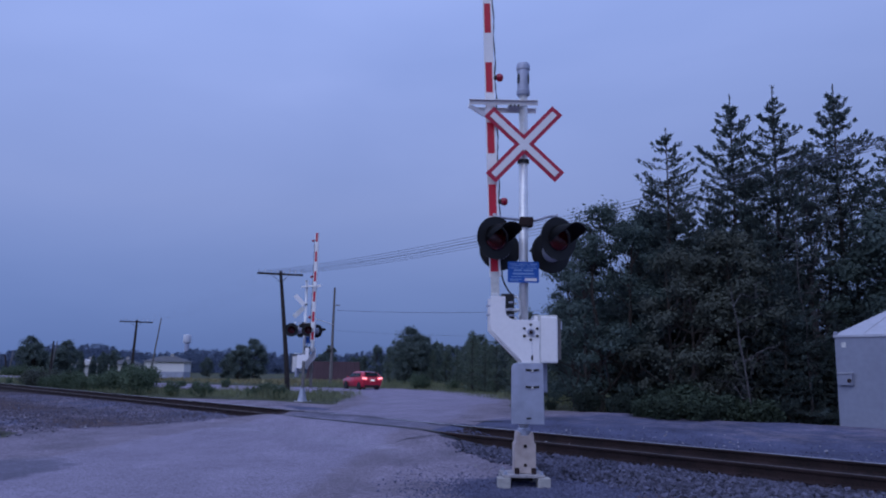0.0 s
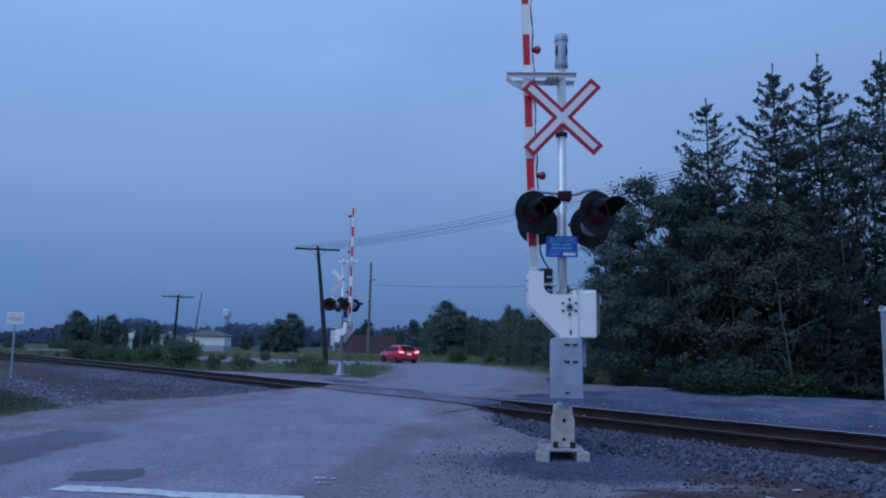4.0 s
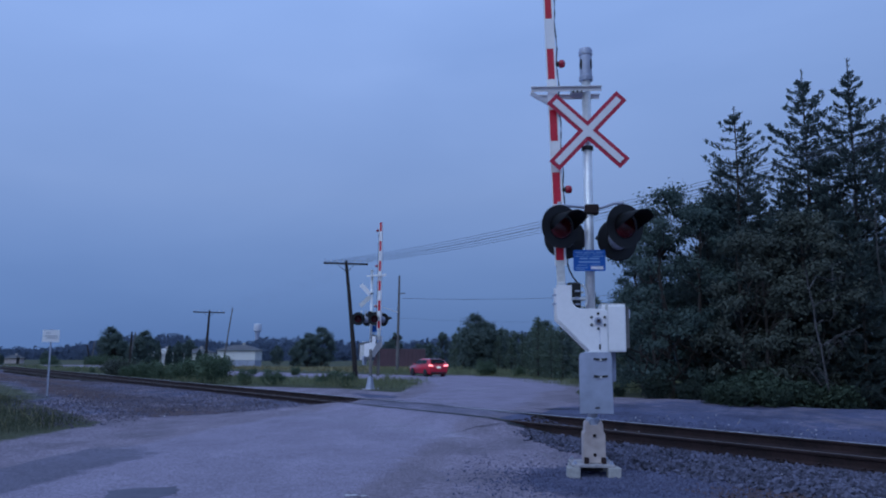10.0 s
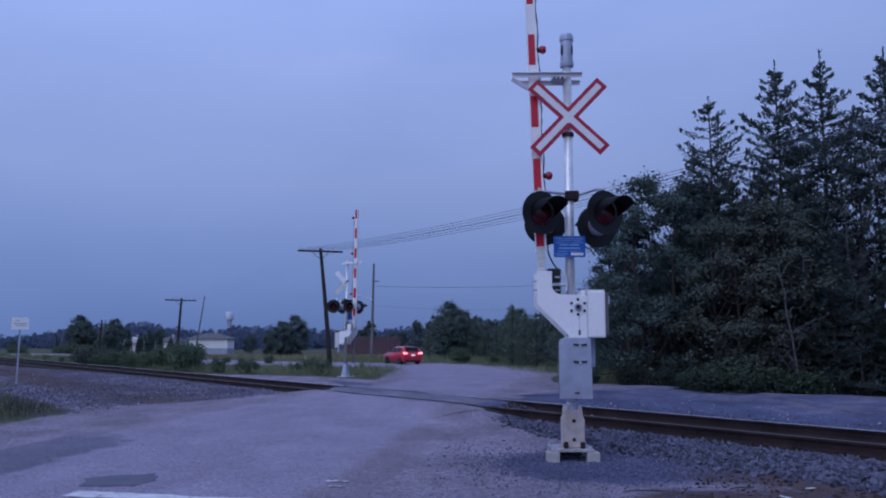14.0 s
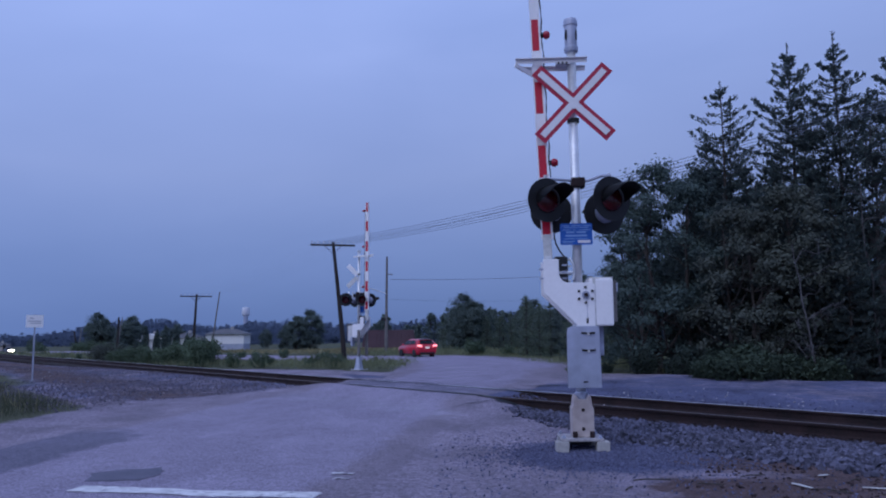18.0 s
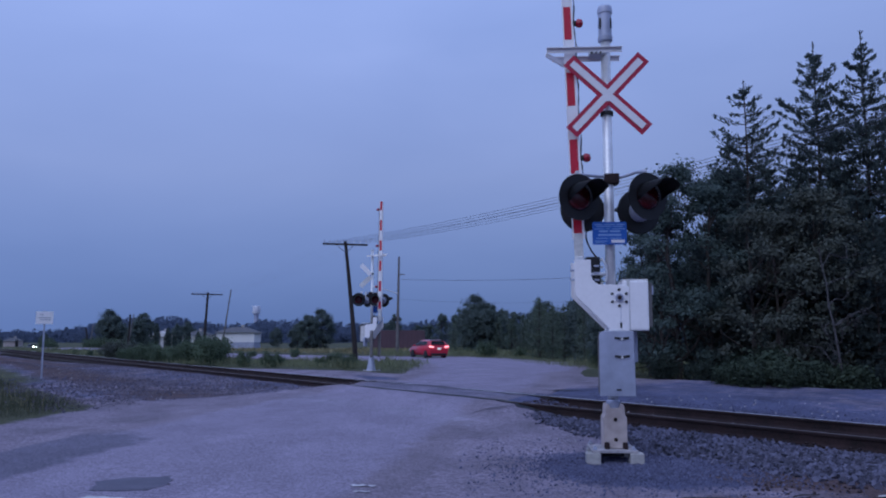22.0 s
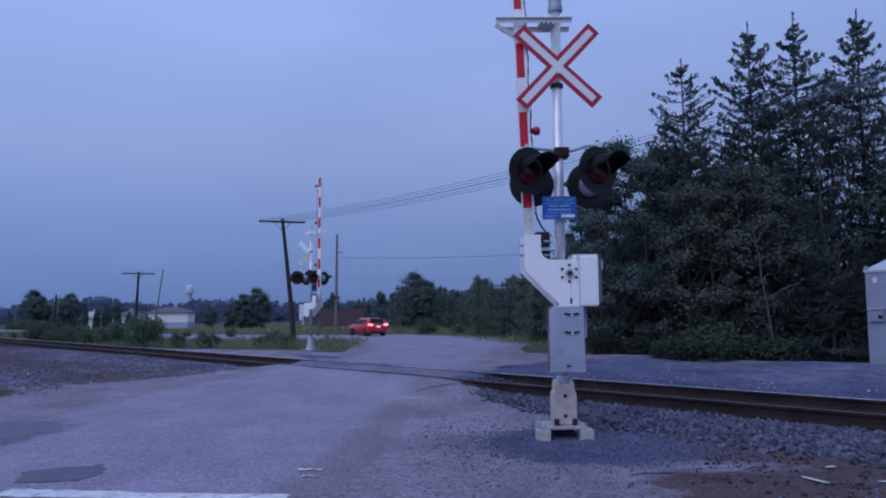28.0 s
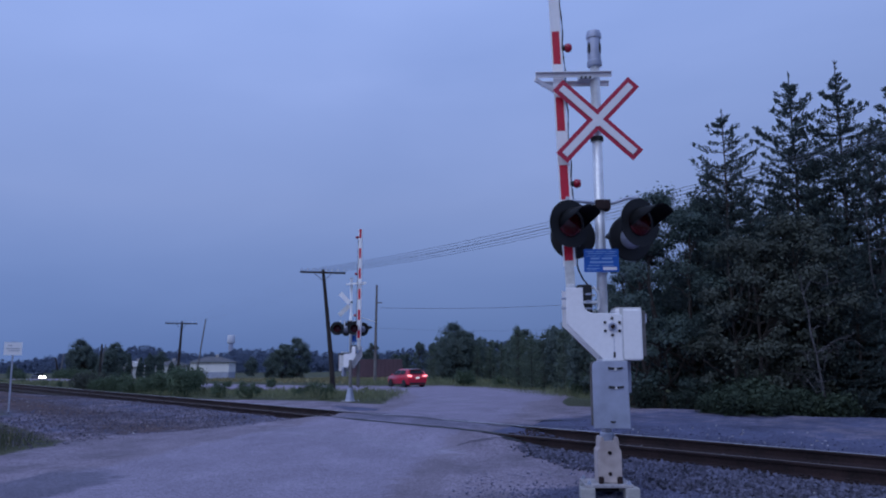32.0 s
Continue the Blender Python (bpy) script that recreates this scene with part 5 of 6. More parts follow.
# ---- trees, bushes, grass ----
def limb(bm, a, b, r0, r1, rng, bend=0.15, k=4, seg=6):
    a, b = Vector(a), Vector(b)
    d = (b - a).length
    pts = [a.lerp(b, i / k) + (Vector(rng.normal(size=3)) * d * bend / k if 0 < i < k else Vector()) for i in range(k + 1)]
    taper(bm, pts, [r0 + (r1 - r0) * i / k for i in range(k + 1)], seg)
    return pts


def broadleaf(seed, h, spread, leaf=0.11, count=9000, low=0.18, mat_leaf=None, mat_bark=None, label="", clumps=64, flat=0.62):
    rng = np.random.default_rng(seed)
    t = thing("tree", pose(0, 0, 0), label, "tree", "roadside trees")
    bm = bmesh.new()
    trunk = limb(bm, (0, 0, -0.3), (rng.normal() * 0.3, rng.normal() * 0.3, h * 0.9), 0.020 * h ** 0.95, 0.02, rng, 0.06, 8, 8)
    cs = []
    for k in range(clumps):
        f = low + (1 - low) * rng.random() ** 0.85
        prof = math.sin(math.pi * min(1, (f - low) / (1 - low) * 0.82 + 0.14)) ** 0.75
        a = rng.random() * 6.283
        r = spread * prof * (0.35 + 0.65 * rng.random() ** 0.6)
        c = Vector((r * math.cos(a), r * math.sin(a), f * h))
        cs.append((c, spread * (0.10 + 0.13 * rng.random())))
        if k % 2 == 0:
            i = min(7, max(1, int((f - 0.12) / 0.9 * 8)))
            limb(bm, trunk[i], c, 0.045 * (1 - f) + 0.018, 0.006, rng, 0.3, 3, 4)
    part("trunk", bm, mat_bark or BARK, t)
    per = count // clumps
    pos = np.concatenate([np.array(c) + rng.normal(size=(per, 3)) * np.array((s, s, s * flat)) * 0.62 for c, s in cs])
    ctr = np.repeat(np.array([tuple(c) for c, s in cs]), per, 0)
    keep = pos[:, 2] > 0.25
    pos, ctr = pos[keep], ctr[keep]
    off = (pos - ctr) / (np.linalg.norm(pos - ctr, axis=1)[:, None] + 1e-6)
    away = pos * np.array((1, 1, 0)) / (np.linalg.norm(pos[:, :2], axis=1)[:, None] + 1e-6)
    face = off + 0.3 * away + np.array((0, 0, 0.8)) + rng.normal(size=(len(pos), 3)) * 0.5
    me = leaf_mesh("crown", pos, leaf * rng.uniform(0.6, 1.3, len(pos)), rng, 0.75, face=face)
    finish("crown", me, mat_leaf or LEAF_DARK, t)
    return t


def conifer(seed, h, spread, bare=0.05, dens=1.0, needle=None, label="tall dark spruce with a ragged open top", gap=0.36, slope=0.55):
    """Whorls of up-curving branches, each a flat spray of side shoots set with brushes of needles."""
    rng = np.random.default_rng(seed)
    t = thing("tree", pose(0, 0, 0), label, "tree", "roadside trees")
    bm = bmesh.new()
    taper(bm, [Vector((0.02 * math.sin(2.1 * k), 0.02 * math.cos(1.7 * k), -0.3 + (h + 0.5) * k / 8)) for k in range(9)], [0.011 * h * (1 - k / 8.3) + 0.008 for k in range(9)], 7)
    cs, ax, sz = [], [], []

    def brush(p, d, n, spread_by, lo=0.10, hi=0.20):
        for q in range(n):
            cs.append(p + Vector(rng.normal(size=3)) * spread_by)
            ax.append((d + Vector(rng.normal(size=3)) * 0.22 + Vector((0, 0, 0.35))).normalized())
            sz.append(rng.uniform(lo, hi))

    z = h * bare
    while z < h * 0.97:
        f = z / h
        L0 = spread * (1 - math.exp(-(h - z) * slope / spread)) * (0.9 + 0.2 * math.sin(seed + 11 * f)) + 0.08
        nb = 4 + int(rng.random() * 3)
        a0 = rng.random() * 6.28
        for b in range(nb):
            if rng.random() < 0.10:
                continue
            L = L0 * rng.uniform(0.5, 1.18)
            a = a0 + 6.283 * b / nb + rng.normal() * 0.3
            out = Vector((math.cos(a), math.sin(a), 0))
            side = Vector((-out.y, out.x, 0))
            rise = 0.36 * f - 0.20 + rng.normal() * 0.13
            zb = z + rng.normal() * 0.07
            steps = max(3, int(L / 0.16))
            pts = [Vector((0, 0, zb)) + out * L * g + Vector((0, 0, L * (rise * g + 0.28 * g ** 2.6))) for g in (k / steps for k in range(steps + 1))]
            taper(bm, [pts[0], pts[steps // 2], pts[-1]], [0.020, 0.014, 0.005], 3)
            for k in range(1, steps + 1):
                g = k / steps
                p = pts[k]
                ahead = (p - pts[k - 1]).normalized()
                if g > 0.18:
                    brush(p, ahead, int(2 * dens + rng.random()), 0.035)
                for sg in (-1, 1):
                    ls = (0.36 * L * (1.0 - g) * min(1.0, 2.4 * g) + 0.07) * rng.uniform(0.5, 1.2)
                    d = (ahead * 0.8 + side * sg).normalized()
                    m = max(1, int(ls / 0.11))
                    for j in range(1, m + 1):
                        brush(p + d * ls * j / m + Vector((0, 0, 0.10 * ls * (j / m) ** 2)), d, int(1.3 * dens + rng.random()), 0.03)
            brush(pts[-1], Vector((out.x * 0.4, out.y * 0.4, 1.0)), 3, 0.03, 0.14, 0.24)
        z += gap * (0.85 - 0.1 * f) * rng.uniform(0.7, 1.3)
    for k in range(22):
        brush(Vector((0, 0, h - 0.75 + 0.95 * k / 22)), Vector((rng.normal() * 0.7, rng.normal() * 0.7, 0.7)), 1, 0.02, 0.10, 0.19)
    part("trunk", bm, BARK, t)
    me = leaf_mesh("crown", np.array([tuple(c) for c in cs]), np.array(sz), rng, 0.32, axis=np.array([tuple(a) for a in ax]))
    finish("crown", me, needle or NEEDLE, t)
    return t


def put(ob, x, y, s=1.0, turn=0.0, sz=None, z=None):
    ob.matrix_basis = Matrix.Translation((x, y, height(x, y) if z is None else z)) @ pose(0, 0, 0, 0, 0, turn) @ Matrix.Diagonal((s, s, sz or s, 1))
    return ob


def put_copy(ob, x, y, s=1.0, turn=0.0, sz=None, z=None):
    c = copy_thing(ob, Matrix())
    return put(c, x, y, s, turn, sz, z)

EYE = Vector((-1.14, -9.65, 1.28))


def bearing(px, d, k=1398):
    """A place d metres ahead of the path's start; px is its share to the side, 765 straight ahead."""
    return EYE.x + (px - 765.5) / k * d, EYE.y + d


# spruces behind the gravel yard
c1, c2, c3 = conifer(11, 10.0, 2.9, dens=2.6, slope=0.66), conifer(12, 11.2, 2.7, dens=2.8, gap=0.34, slope=0.52), conifer(13, 10.6, 2.7, dens=2.9, gap=0.33, slope=0.58)
c4 = conifer(14, 7.0, 2.6, dens=2.2, gap=0.28, label="thick young spruce under the taller trees")
BASE = {c1: 10.2, c2: 11.4, c3: 10.8, c4: 7.2}
stood = set()
for px, d, ob, top, turn in ((1174, 27.0, c1, 10.15, 20), (1290, 27.5, c2, 11.8, 50), (1366, 26.5, c3, 11.8, 130), (1475, 26.5, c2, 11.9, 200), (1146, 27.8, c1, 8.3, 260),
                             (1322, 29.0, c1, 9.2, 250), (1185, 29.0, c3, 8.6, 170), (1262, 29.5, c1, 8.4, 110), (1138, 28.0, c4, 7.2, 30), (1208, 26.6, c4, 7.3, 220), (1255, 26.8, c4, 7.2, 310), (1310, 26.2, c4, 7.6, 20), (1572, 27.0, c3, 10.6, 10), (1640, 27.0, c1, 10.8, 80), (1240, 30.0, c3, 8.0, 300), (1525, 30.0, c1, 7.4, 120),
                             (1318, 24.4, c4, 6.0, 77), (1395, 24.6, c4, 3.9, 290), (1455, 24.2, c4, 3.6, 210), (1225, 24.8, c4, 6.2, 15), (1170, 25.2, c4, 6.0, 140), (1365, 23.8, c4, 5.2, 330),
                             (1270, 25.5, c4, 6.6, 160), (1120, 26.0, c4, 5.6, 190), (1500, 24.6, c4, 3.9, 60), (1545, 25.0, c4, 4.2, 20), (1345, 25.6, c4, 6.8, 100),
                             (1730, 26.0, c2, 10.5, 95), (1850, 27.0, c3, 11.0, 33), (1960, 25.0, c1, 10.3, 140)):
    x, y = bearing(px, d, 1325)
    if ob not in stood:
        stood.add(ob)
        put(ob, x, y, top / BASE[ob], turn)
    else:
        put_copy(ob, x, y, top / BASE[ob], turn)

# broadleaved trees in front of and between them
b1 = broadleaf(21, 7.0, 2.0, 0.105, 9500, 0.12, LEAF_DARK, BARK, "leafy aspen with a loose grey-green crown", 56)
b2 = broadleaf(22, 6.5, 2.2, 0.10, 19000, 0.03, LEAF_DARK, BARK, "bushy broadleaved tree with low branches", 70)
b3 = broadleaf(23, 5.6, 1.8, 0.10, 9000, 0.15, LEAF_BROWN, BARK, "small tree with dull brownish leaves", 52)
b4 = broadleaf(24, 9.0, 1.2, 0.09, 3000, 0.34, LEAF_AIRY, BARK_PALE, "slender pale-stemmed birch with a thin airy crown", 70)
wood = [(b1, 1038, 26.0, 5.5), (b1, 1018, 27.5, 4.6), (b1, 1062, 26.0, 5.9), (b1, 1110, 26.0, 6.5), (b1, 1150, 28.5, 6.9), (b2, 1020, 29.0, 4.4), (b3, 1285, 24.4, 5.8), (b3, 1185, 24.2, 4.9), (b3, 1225, 23.8, 4.4), (b1, 1390, 28.0, 4.6),
        (b2, 1510, 26.0, 3.8), (b1, 1610, 26.0, 6.0), (b2, 1080, 30.0, 5.0), (b2, 1620, 24.0, 7.0), (b4, 1432, 26.0, 9.4), (b4, 1418, 27.5, 8.6), (b4, 1452, 28.0, 9.0), (b4, 1520, 27.0, 7.6),
        (b1, 1250, 29.0, 5.8), (b2, 1700, 25.0, 7.0), (b2, 1350, 31.0, 6.0), (b2, 1480, 31.0, 3.6), (b2, 1160, 31.0, 6.0), (b1, 1800, 24.0, 8.0), (b2, 1270, 32.0, 6.0), (b1, 1900, 25.0, 8.0),
        (b2, 1040, 33.0, 4.4), (b2, 975, 40.0, 3.6)]
seen = set()
for k, (ob, px, d, top) in enumerate(wood):
    base = {b1: 7.0, b2: 6.5, b3: 5.6, b4: 9.0}[ob]
    x, y = bearing(px, d, 1360)
    if ob not in seen:
        seen.add(ob)
        put(ob, x, y, top / base, 40)
    else:
        put_copy(ob, x, y, top / base * (0.95 + 0.1 * (k % 3)), 67 * k)

# dead pale stems among the dark trees
def dead_tree(px, d, h, lean, seed, label):
    rng = np.random.default_rng(seed)
    x, y = bearing(px, d)
    t = thing("dead_tree", pose(x, y, height(x, y)), label, "tree", "roadside trees")
    bm = bmesh.new()
    pts = limb(bm, (0, 0, -0.2), (lean, 0, h), 0.042, 0.012, rng, 0.05, 8, 7)
    part("trunk", bm, BARK_PALE, t)
    for k in range(9):
        i = 2 + k % 6
        a = rng.random() * 6.28
        bm = bmesh.new()
        e = pts[i] + Vector((math.cos(a) * 1.1, math.sin(a) * 0.6, rng.uniform(0.1, 0.7)))
        limb(bm, pts[i], e, 0.014, 0.005, rng, 0.35, 4, 5)
        for j in range(3):
            m = pts[i].lerp(e, 0.4 + 0.2 * j)
            limb(bm, m, m + Vector(rng.normal(size=3)) * 0.3, 0.010, 0.004, rng, 0.3, 2, 4)
        part("bare_branch", bm, BARK_PALE, t)
    return t


dead_tree(1444, 24.2, 6.6, -0.25, 5, "bare pale birch stem")
dead_tree(1340, 22.4, 4.0, -0.55, 6, "leaning dead sapling with bare twigs")


def shrub(seed, h, w, count, leaf, material, label, name="bush"):
    rng = np.random.default_rng(seed)
    t = thing(name, pose(0, 0, 0), label, "bush", "bushes")
    bm = bmesh.new()
    cs = []
    for k in range(16):
        a, r = rng.random() * 6.28, w * rng.random() ** 0.5 * 0.5
        tipz = h * (0.55 + 0.45 * rng.random()) * (1 - 0.5 * (2 * r / w) ** 2)
        e = Vector((r * math.cos(a), r * math.sin(a), tipz))
        limb(bm, (e.x * 0.3, e.y * 0.3, -0.1), e, 0.018, 0.005, rng, 0.25, 3, 4)
        cs += [(e * 0.35, w * 0.12), (e * 0.6, w * 0.13), (e * 0.82, w * 0.11), (e * 1.0, w * 0.08)]
    part("stem", bm, BARK, t)
    per = count // len(cs)
    pos = np.concatenate([np.array(c) + rng.normal(size=(per, 3)) * s for c, s in cs])
    pos[:, 2] = np.abs(pos[:, 2])
    ctr = np.repeat(np.array([tuple(c) for c, s in cs]), per, 0)
    off = (pos - ctr) / (np.linalg.norm(pos - ctr, axis=1)[:, None] + 1e-6)
    face = off + np.array((0, 0, 0.5)) + rng.normal(size=(len(pos), 3)) * 0.5
    finish("foliage", leaf_mesh("foliage", pos, leaf * rng.uniform(0.6, 1.3, len(pos)), rng, 0.6, face=face), material, t)
    return t


s1 = shrub(31, 1.4, 1.8, 3400, 0.12, LEAF_BUSH, "low green bush at the edge of the gravel")
s2 = shrub(32, 1.8, 2.2, 3600, 0.13, ROADSIDE_LEAF, "leafy green bush beside the rails")
s3 = shrub(33, 1.3, 1.8, 2500, 0.12, LEAF_BROWN, "brownish weedy bush beside the rails")
s4 = shrub(34, 1.2, 1.5, 2600, 0.14, LEAF_LIME, "young light green bush at the edge of the gravel")
for k, (px, d, s) in enumerate(((1150, 21.9, 0.55), (1182, 21.7, 0.7), (1236, 21.6, 0.6), (1262, 22.0, 0.75), (1310, 22.6, 0.85), (1352, 22.2, 0.8), (1205, 22.6, 0.95))):
    x, y = bearing(px, d)
    (put if k == 0 else put_copy)(s4, x, y, s, 47 * k)
edge = [(978, 27.5, 1.0), (1040, 24.8, 1.25), (1105, 23.4, 1.3), (1140, 22.4, 1.2), 
        (1335, 22.4, 1.0), (1385, 22.4, 1.1), (1190, 23.5, 1.7), (1290, 23.0, 1.6), (1090, 26.0, 1.6)]
for k, (px, d, s) in enumerate(edge):
    x, y = bearing(px, d)
    (put if k == 0 else put_copy)(s1, x, y, s * (0.26, 0.46, 0.36, 0.22, 0.42)[k % 5], 71 * k)
row = [(244, 41, 1.05), (228, 42, 1.0), (205, 43, 0.78), (256, 39, 0.95), (185, 45, 0.72), (160, 46, 0.7), (238, 47, 0.95), (262, 42, 0.9), (140, 48, 0.9), (215, 50, 0.8), (316, 37, 0.62), (361, 36, 0.60), (375, 40, 0.5), (450, 36, 0.45), (500, 34, 0.55), (482, 37, 0.6),
       (60, 62, 0.5), (30, 66, 0.4), (0, 70, 0.35), (-40, 74, 0.4), (-80, 80, 0.4), (95, 52, 0.8), (120, 51, 0.85), (262, 46, 0.9), (250, 52, 0.9), (180, 55, 0.65), (-170, 85, 1.0), (405, 60, 0.6), (330, 62, 0.5), (716, 74, 0.55), (745, 66, 1.1), (752, 67, 0.8), (805, 64, 0.8), (872, 60, 0.7), (940, 38, 0.6), (948, 40, 0.9)]
for k, (px, d, s) in enumerate(row):
    x, y = bearing(px, d)
    (put if k == 0 else put_copy)(s2, x, y, s * (0.90 if 130 < px < 290 else 0.72) * (0.92 + 0.05 * (k % 4)), 53 * k)
for k, (px, d, s) in enumerate(((82, 55, 1.1), (70, 57, 1.0), (105, 57, 1.0), (45, 70, 0.4), (18, 80, 0.32), (8, 74, 0.3), (28, 72, 0.3), (50, 66, 0.4), (88, 62, 0.6), (118, 60, 0.8), (138, 58, 0.8))):
    x, y = bearing(px, d)
    (put if k == 0 else put_copy)(s3, x, y, s, 91 * k)

# hedge along the far road
for k in range(16):
    if 2 < k < 9:
        continue  # the road opens here
    x, y = bearing(-62 + 9.5 * k, 118 + 9 * math.sin(k * 1.7))
    put_copy(s2, x, y, (0.95, 1.2, 0.8, 1.1)[k % 4], 41 * k)

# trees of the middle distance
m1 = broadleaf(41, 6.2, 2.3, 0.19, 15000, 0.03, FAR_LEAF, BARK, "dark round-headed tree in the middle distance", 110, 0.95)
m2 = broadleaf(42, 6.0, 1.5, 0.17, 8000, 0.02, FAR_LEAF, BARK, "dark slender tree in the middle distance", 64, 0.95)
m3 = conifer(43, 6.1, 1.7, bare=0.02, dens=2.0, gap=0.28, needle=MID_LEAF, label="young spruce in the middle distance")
mids = [(m1, 780, 96, 4.6), (m1, 822, 88, 4.4), (m1, 852, 76, 4.2), (m1, 898, 62, 4.4), (m1, 930, 52, 4.2), (m1, 960, 46, 4.2), (m3, 775, 84, 4.2), (m3, 825, 78, 4.6), (m3, 850, 72, 4.2), (m3, 872, 64, 4.6), (m3, 928, 50, 4.4), (m3, 955, 44, 4.6), (m3, 985, 40, 4.2), (m3, 690, 100, 4.6), (m3, 728, 88, 4.4), (m3, 756, 80, 4.8), (m3, 792, 76, 4.0), (m3, 812, 74, 4.6), (m3, 838, 66, 4.4), (m3, 862, 58, 4.4), (m3, 882, 54, 3.8), (m3, 915, 46, 4.4), (m3, 942, 42, 4.2), (m3, 968, 38, 4.4), (m3, 1000, 36, 4.8), (m1, 742, 80, 5.9), (m1, 728, 82, 5.0), (m1, 755, 81, 5.2), (m2, 588, 130, 6.0), (m2, 570, 132, 5.6), (m3, 840, 60, 3.9), (m3, 862, 60, 4.2), (m3, 700, 88, 4.9), (m3, 770, 78, 4.4), (m2, 715, 96, 4.4), (m2, 695, 110, 5.6), (m2, 672, 118, 5.6), (m2, 650, 130, 5.4), (m2, 800, 84, 3.8), (m2, 868, 62, 4.0), (m2, 905, 54, 4.0), 
        (m1, 955, 38, 3.7), (m2, 985, 44, 4.2), (m1, 428, 140, 6.6), (m1, 452, 142, 7.0), (m1, 410, 146, 5.6), (m1, 60, 150, 6.6), (m1, 78, 152, 6.4), (m1, 70, 148, 6.0), (m1, 112, 146, 6.2), (m1, 126, 148, 5.8), (m1, 190, 158, 5.0), (m1, 208, 160, 5.2), (m2, 590, 150, 6.6), (m2, 578, 160, 5.0), (m1, 640, 140, 4.6), (m1, 628, 150, 4.4), (m1, 735, 100, 5.2), (m1, 840, 95, 4.4), (m2, 760, 95, 5.0), (m2, 900, 70, 5.0), (m1, 705, 125, 5.0), (m1, -60, 180, 3.2), (m1, -150, 175, 3.2), (m1, 372, 190, 4.4)]
for k, (ob, px, d, top) in enumerate(mids):
    x, y = bearing(px, d)
    first = ob not in seen
    seen.add(ob)
    (put if first else put_copy)(ob, x, y, top / 6.1 * (1.0, 0.82, 1.12, 0.9)[k % 4], 37 * k)


def cedar(px, d, h):
    rng = np.random.default_rng(int(px))
    x, y = bearing(px, d)
    t = thing("tree", pose(x, y, height(x, y)), "narrow dark clipped cedar beside the houses", "tree", "cedars")
    part("trunk", tubed((0, 0, -0.3), (0, 0, h * 0.9), 0.1, 0.02, 6), BARK, t)
    z = rng.random(2200) ** 1.1 * h
    r = 0.62 * np.sin(np.pi * np.clip(0.25 + 0.75 * z / h, 0, 1)) ** 0.7 * np.sqrt(rng.random(2200))
    a = rng.random(2200) * 6.283
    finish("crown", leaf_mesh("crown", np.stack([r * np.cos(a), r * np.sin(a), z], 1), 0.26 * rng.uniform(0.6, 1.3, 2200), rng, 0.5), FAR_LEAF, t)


for px, d, h in ((151, 120, 4.2), (172, 122, 3.6), (188, 112, 3.9), (208, 120, 4.0), (228, 124, 3.0)):
    cedar(px, d, h)


# wooded hill along the skyline: (bearing, height of its tree tops at 600 m)
RIDGE = [(-1200, 9), (-400, 6), (-117, 5.5), (-64, 6.9), (-11, 8.8), (20, 11.5), (51, 13.8), (93, 17.0), (135, 17.5), (187, 18.0), (219, 16.4), (261, 12.1), (302, 13.1),
         (343, 15.0), (385, 15.0), (467, 14.0), (549, 12.5), (610, 13.0), (650, 15.5), (690, 16.5), (790, 19.0), (811, 20.5), (900, 19.0), (1500, 16.0), (2400, 14.0)]


def ridge_top(px):
    for (a, za), (b, zb) in zip(RIDGE, RIDGE[1:]):
        if a <= px <= b:
            return za + (zb - za) * (px - a) / (b - a)
    return 9.0


def skyline():
    rng = np.random.default_rng(77)
    cs, sz = [], []
    for k in range(4600):
        px = rng.uniform(-700, 1900)
        d = rng.uniform(430, 860) if k % 4 else rng.uniform(400, 470)
        x, y = bearing(px, d)
        top = (ridge_top(px) - 1.28) * d / 600 * (0.42 + 0.58 * (d - 430) / 430) + 1.28
        h = rng.uniform(4.5, 8.0)
        top += 0.7 * rng.normal() + (2.4 if rng.random() < 0.03 else 0.0)
        n = 56
        zz = rng.random(n) ** 0.9 * h
        w = rng.uniform(1.6, 2.8) * (1.08 - zz / h) + 0.35
        p = np.stack([x + rng.normal(size=n) * w, y + rng.normal(size=n) * w, top - h + zz], 1)
        cs.append(p)
        sz.append(rng.uniform(0.9, 1.8, n))
    c, s = np.concatenate(cs), np.concatenate(sz)
    ob = finish("wooded_hill", leaf_mesh("wooded_hill", c, s, rng, 0.8, face=np.array((0, -0.5, 0.9)) + rng.normal(size=c.shape) * 0.35), HAZED_RIDGE_LEAF)
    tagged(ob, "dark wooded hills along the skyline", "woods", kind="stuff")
    pxs = [-1000 + 40 * k for k in range(80)]
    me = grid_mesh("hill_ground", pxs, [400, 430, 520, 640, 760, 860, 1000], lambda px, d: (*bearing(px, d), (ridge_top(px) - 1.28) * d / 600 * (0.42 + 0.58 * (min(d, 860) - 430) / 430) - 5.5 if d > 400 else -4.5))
    tagged(finish("hill", me, HAZED_RIDGE_LEAF), "dark wooded rising ground", "hill", kind="structure")


skyline()


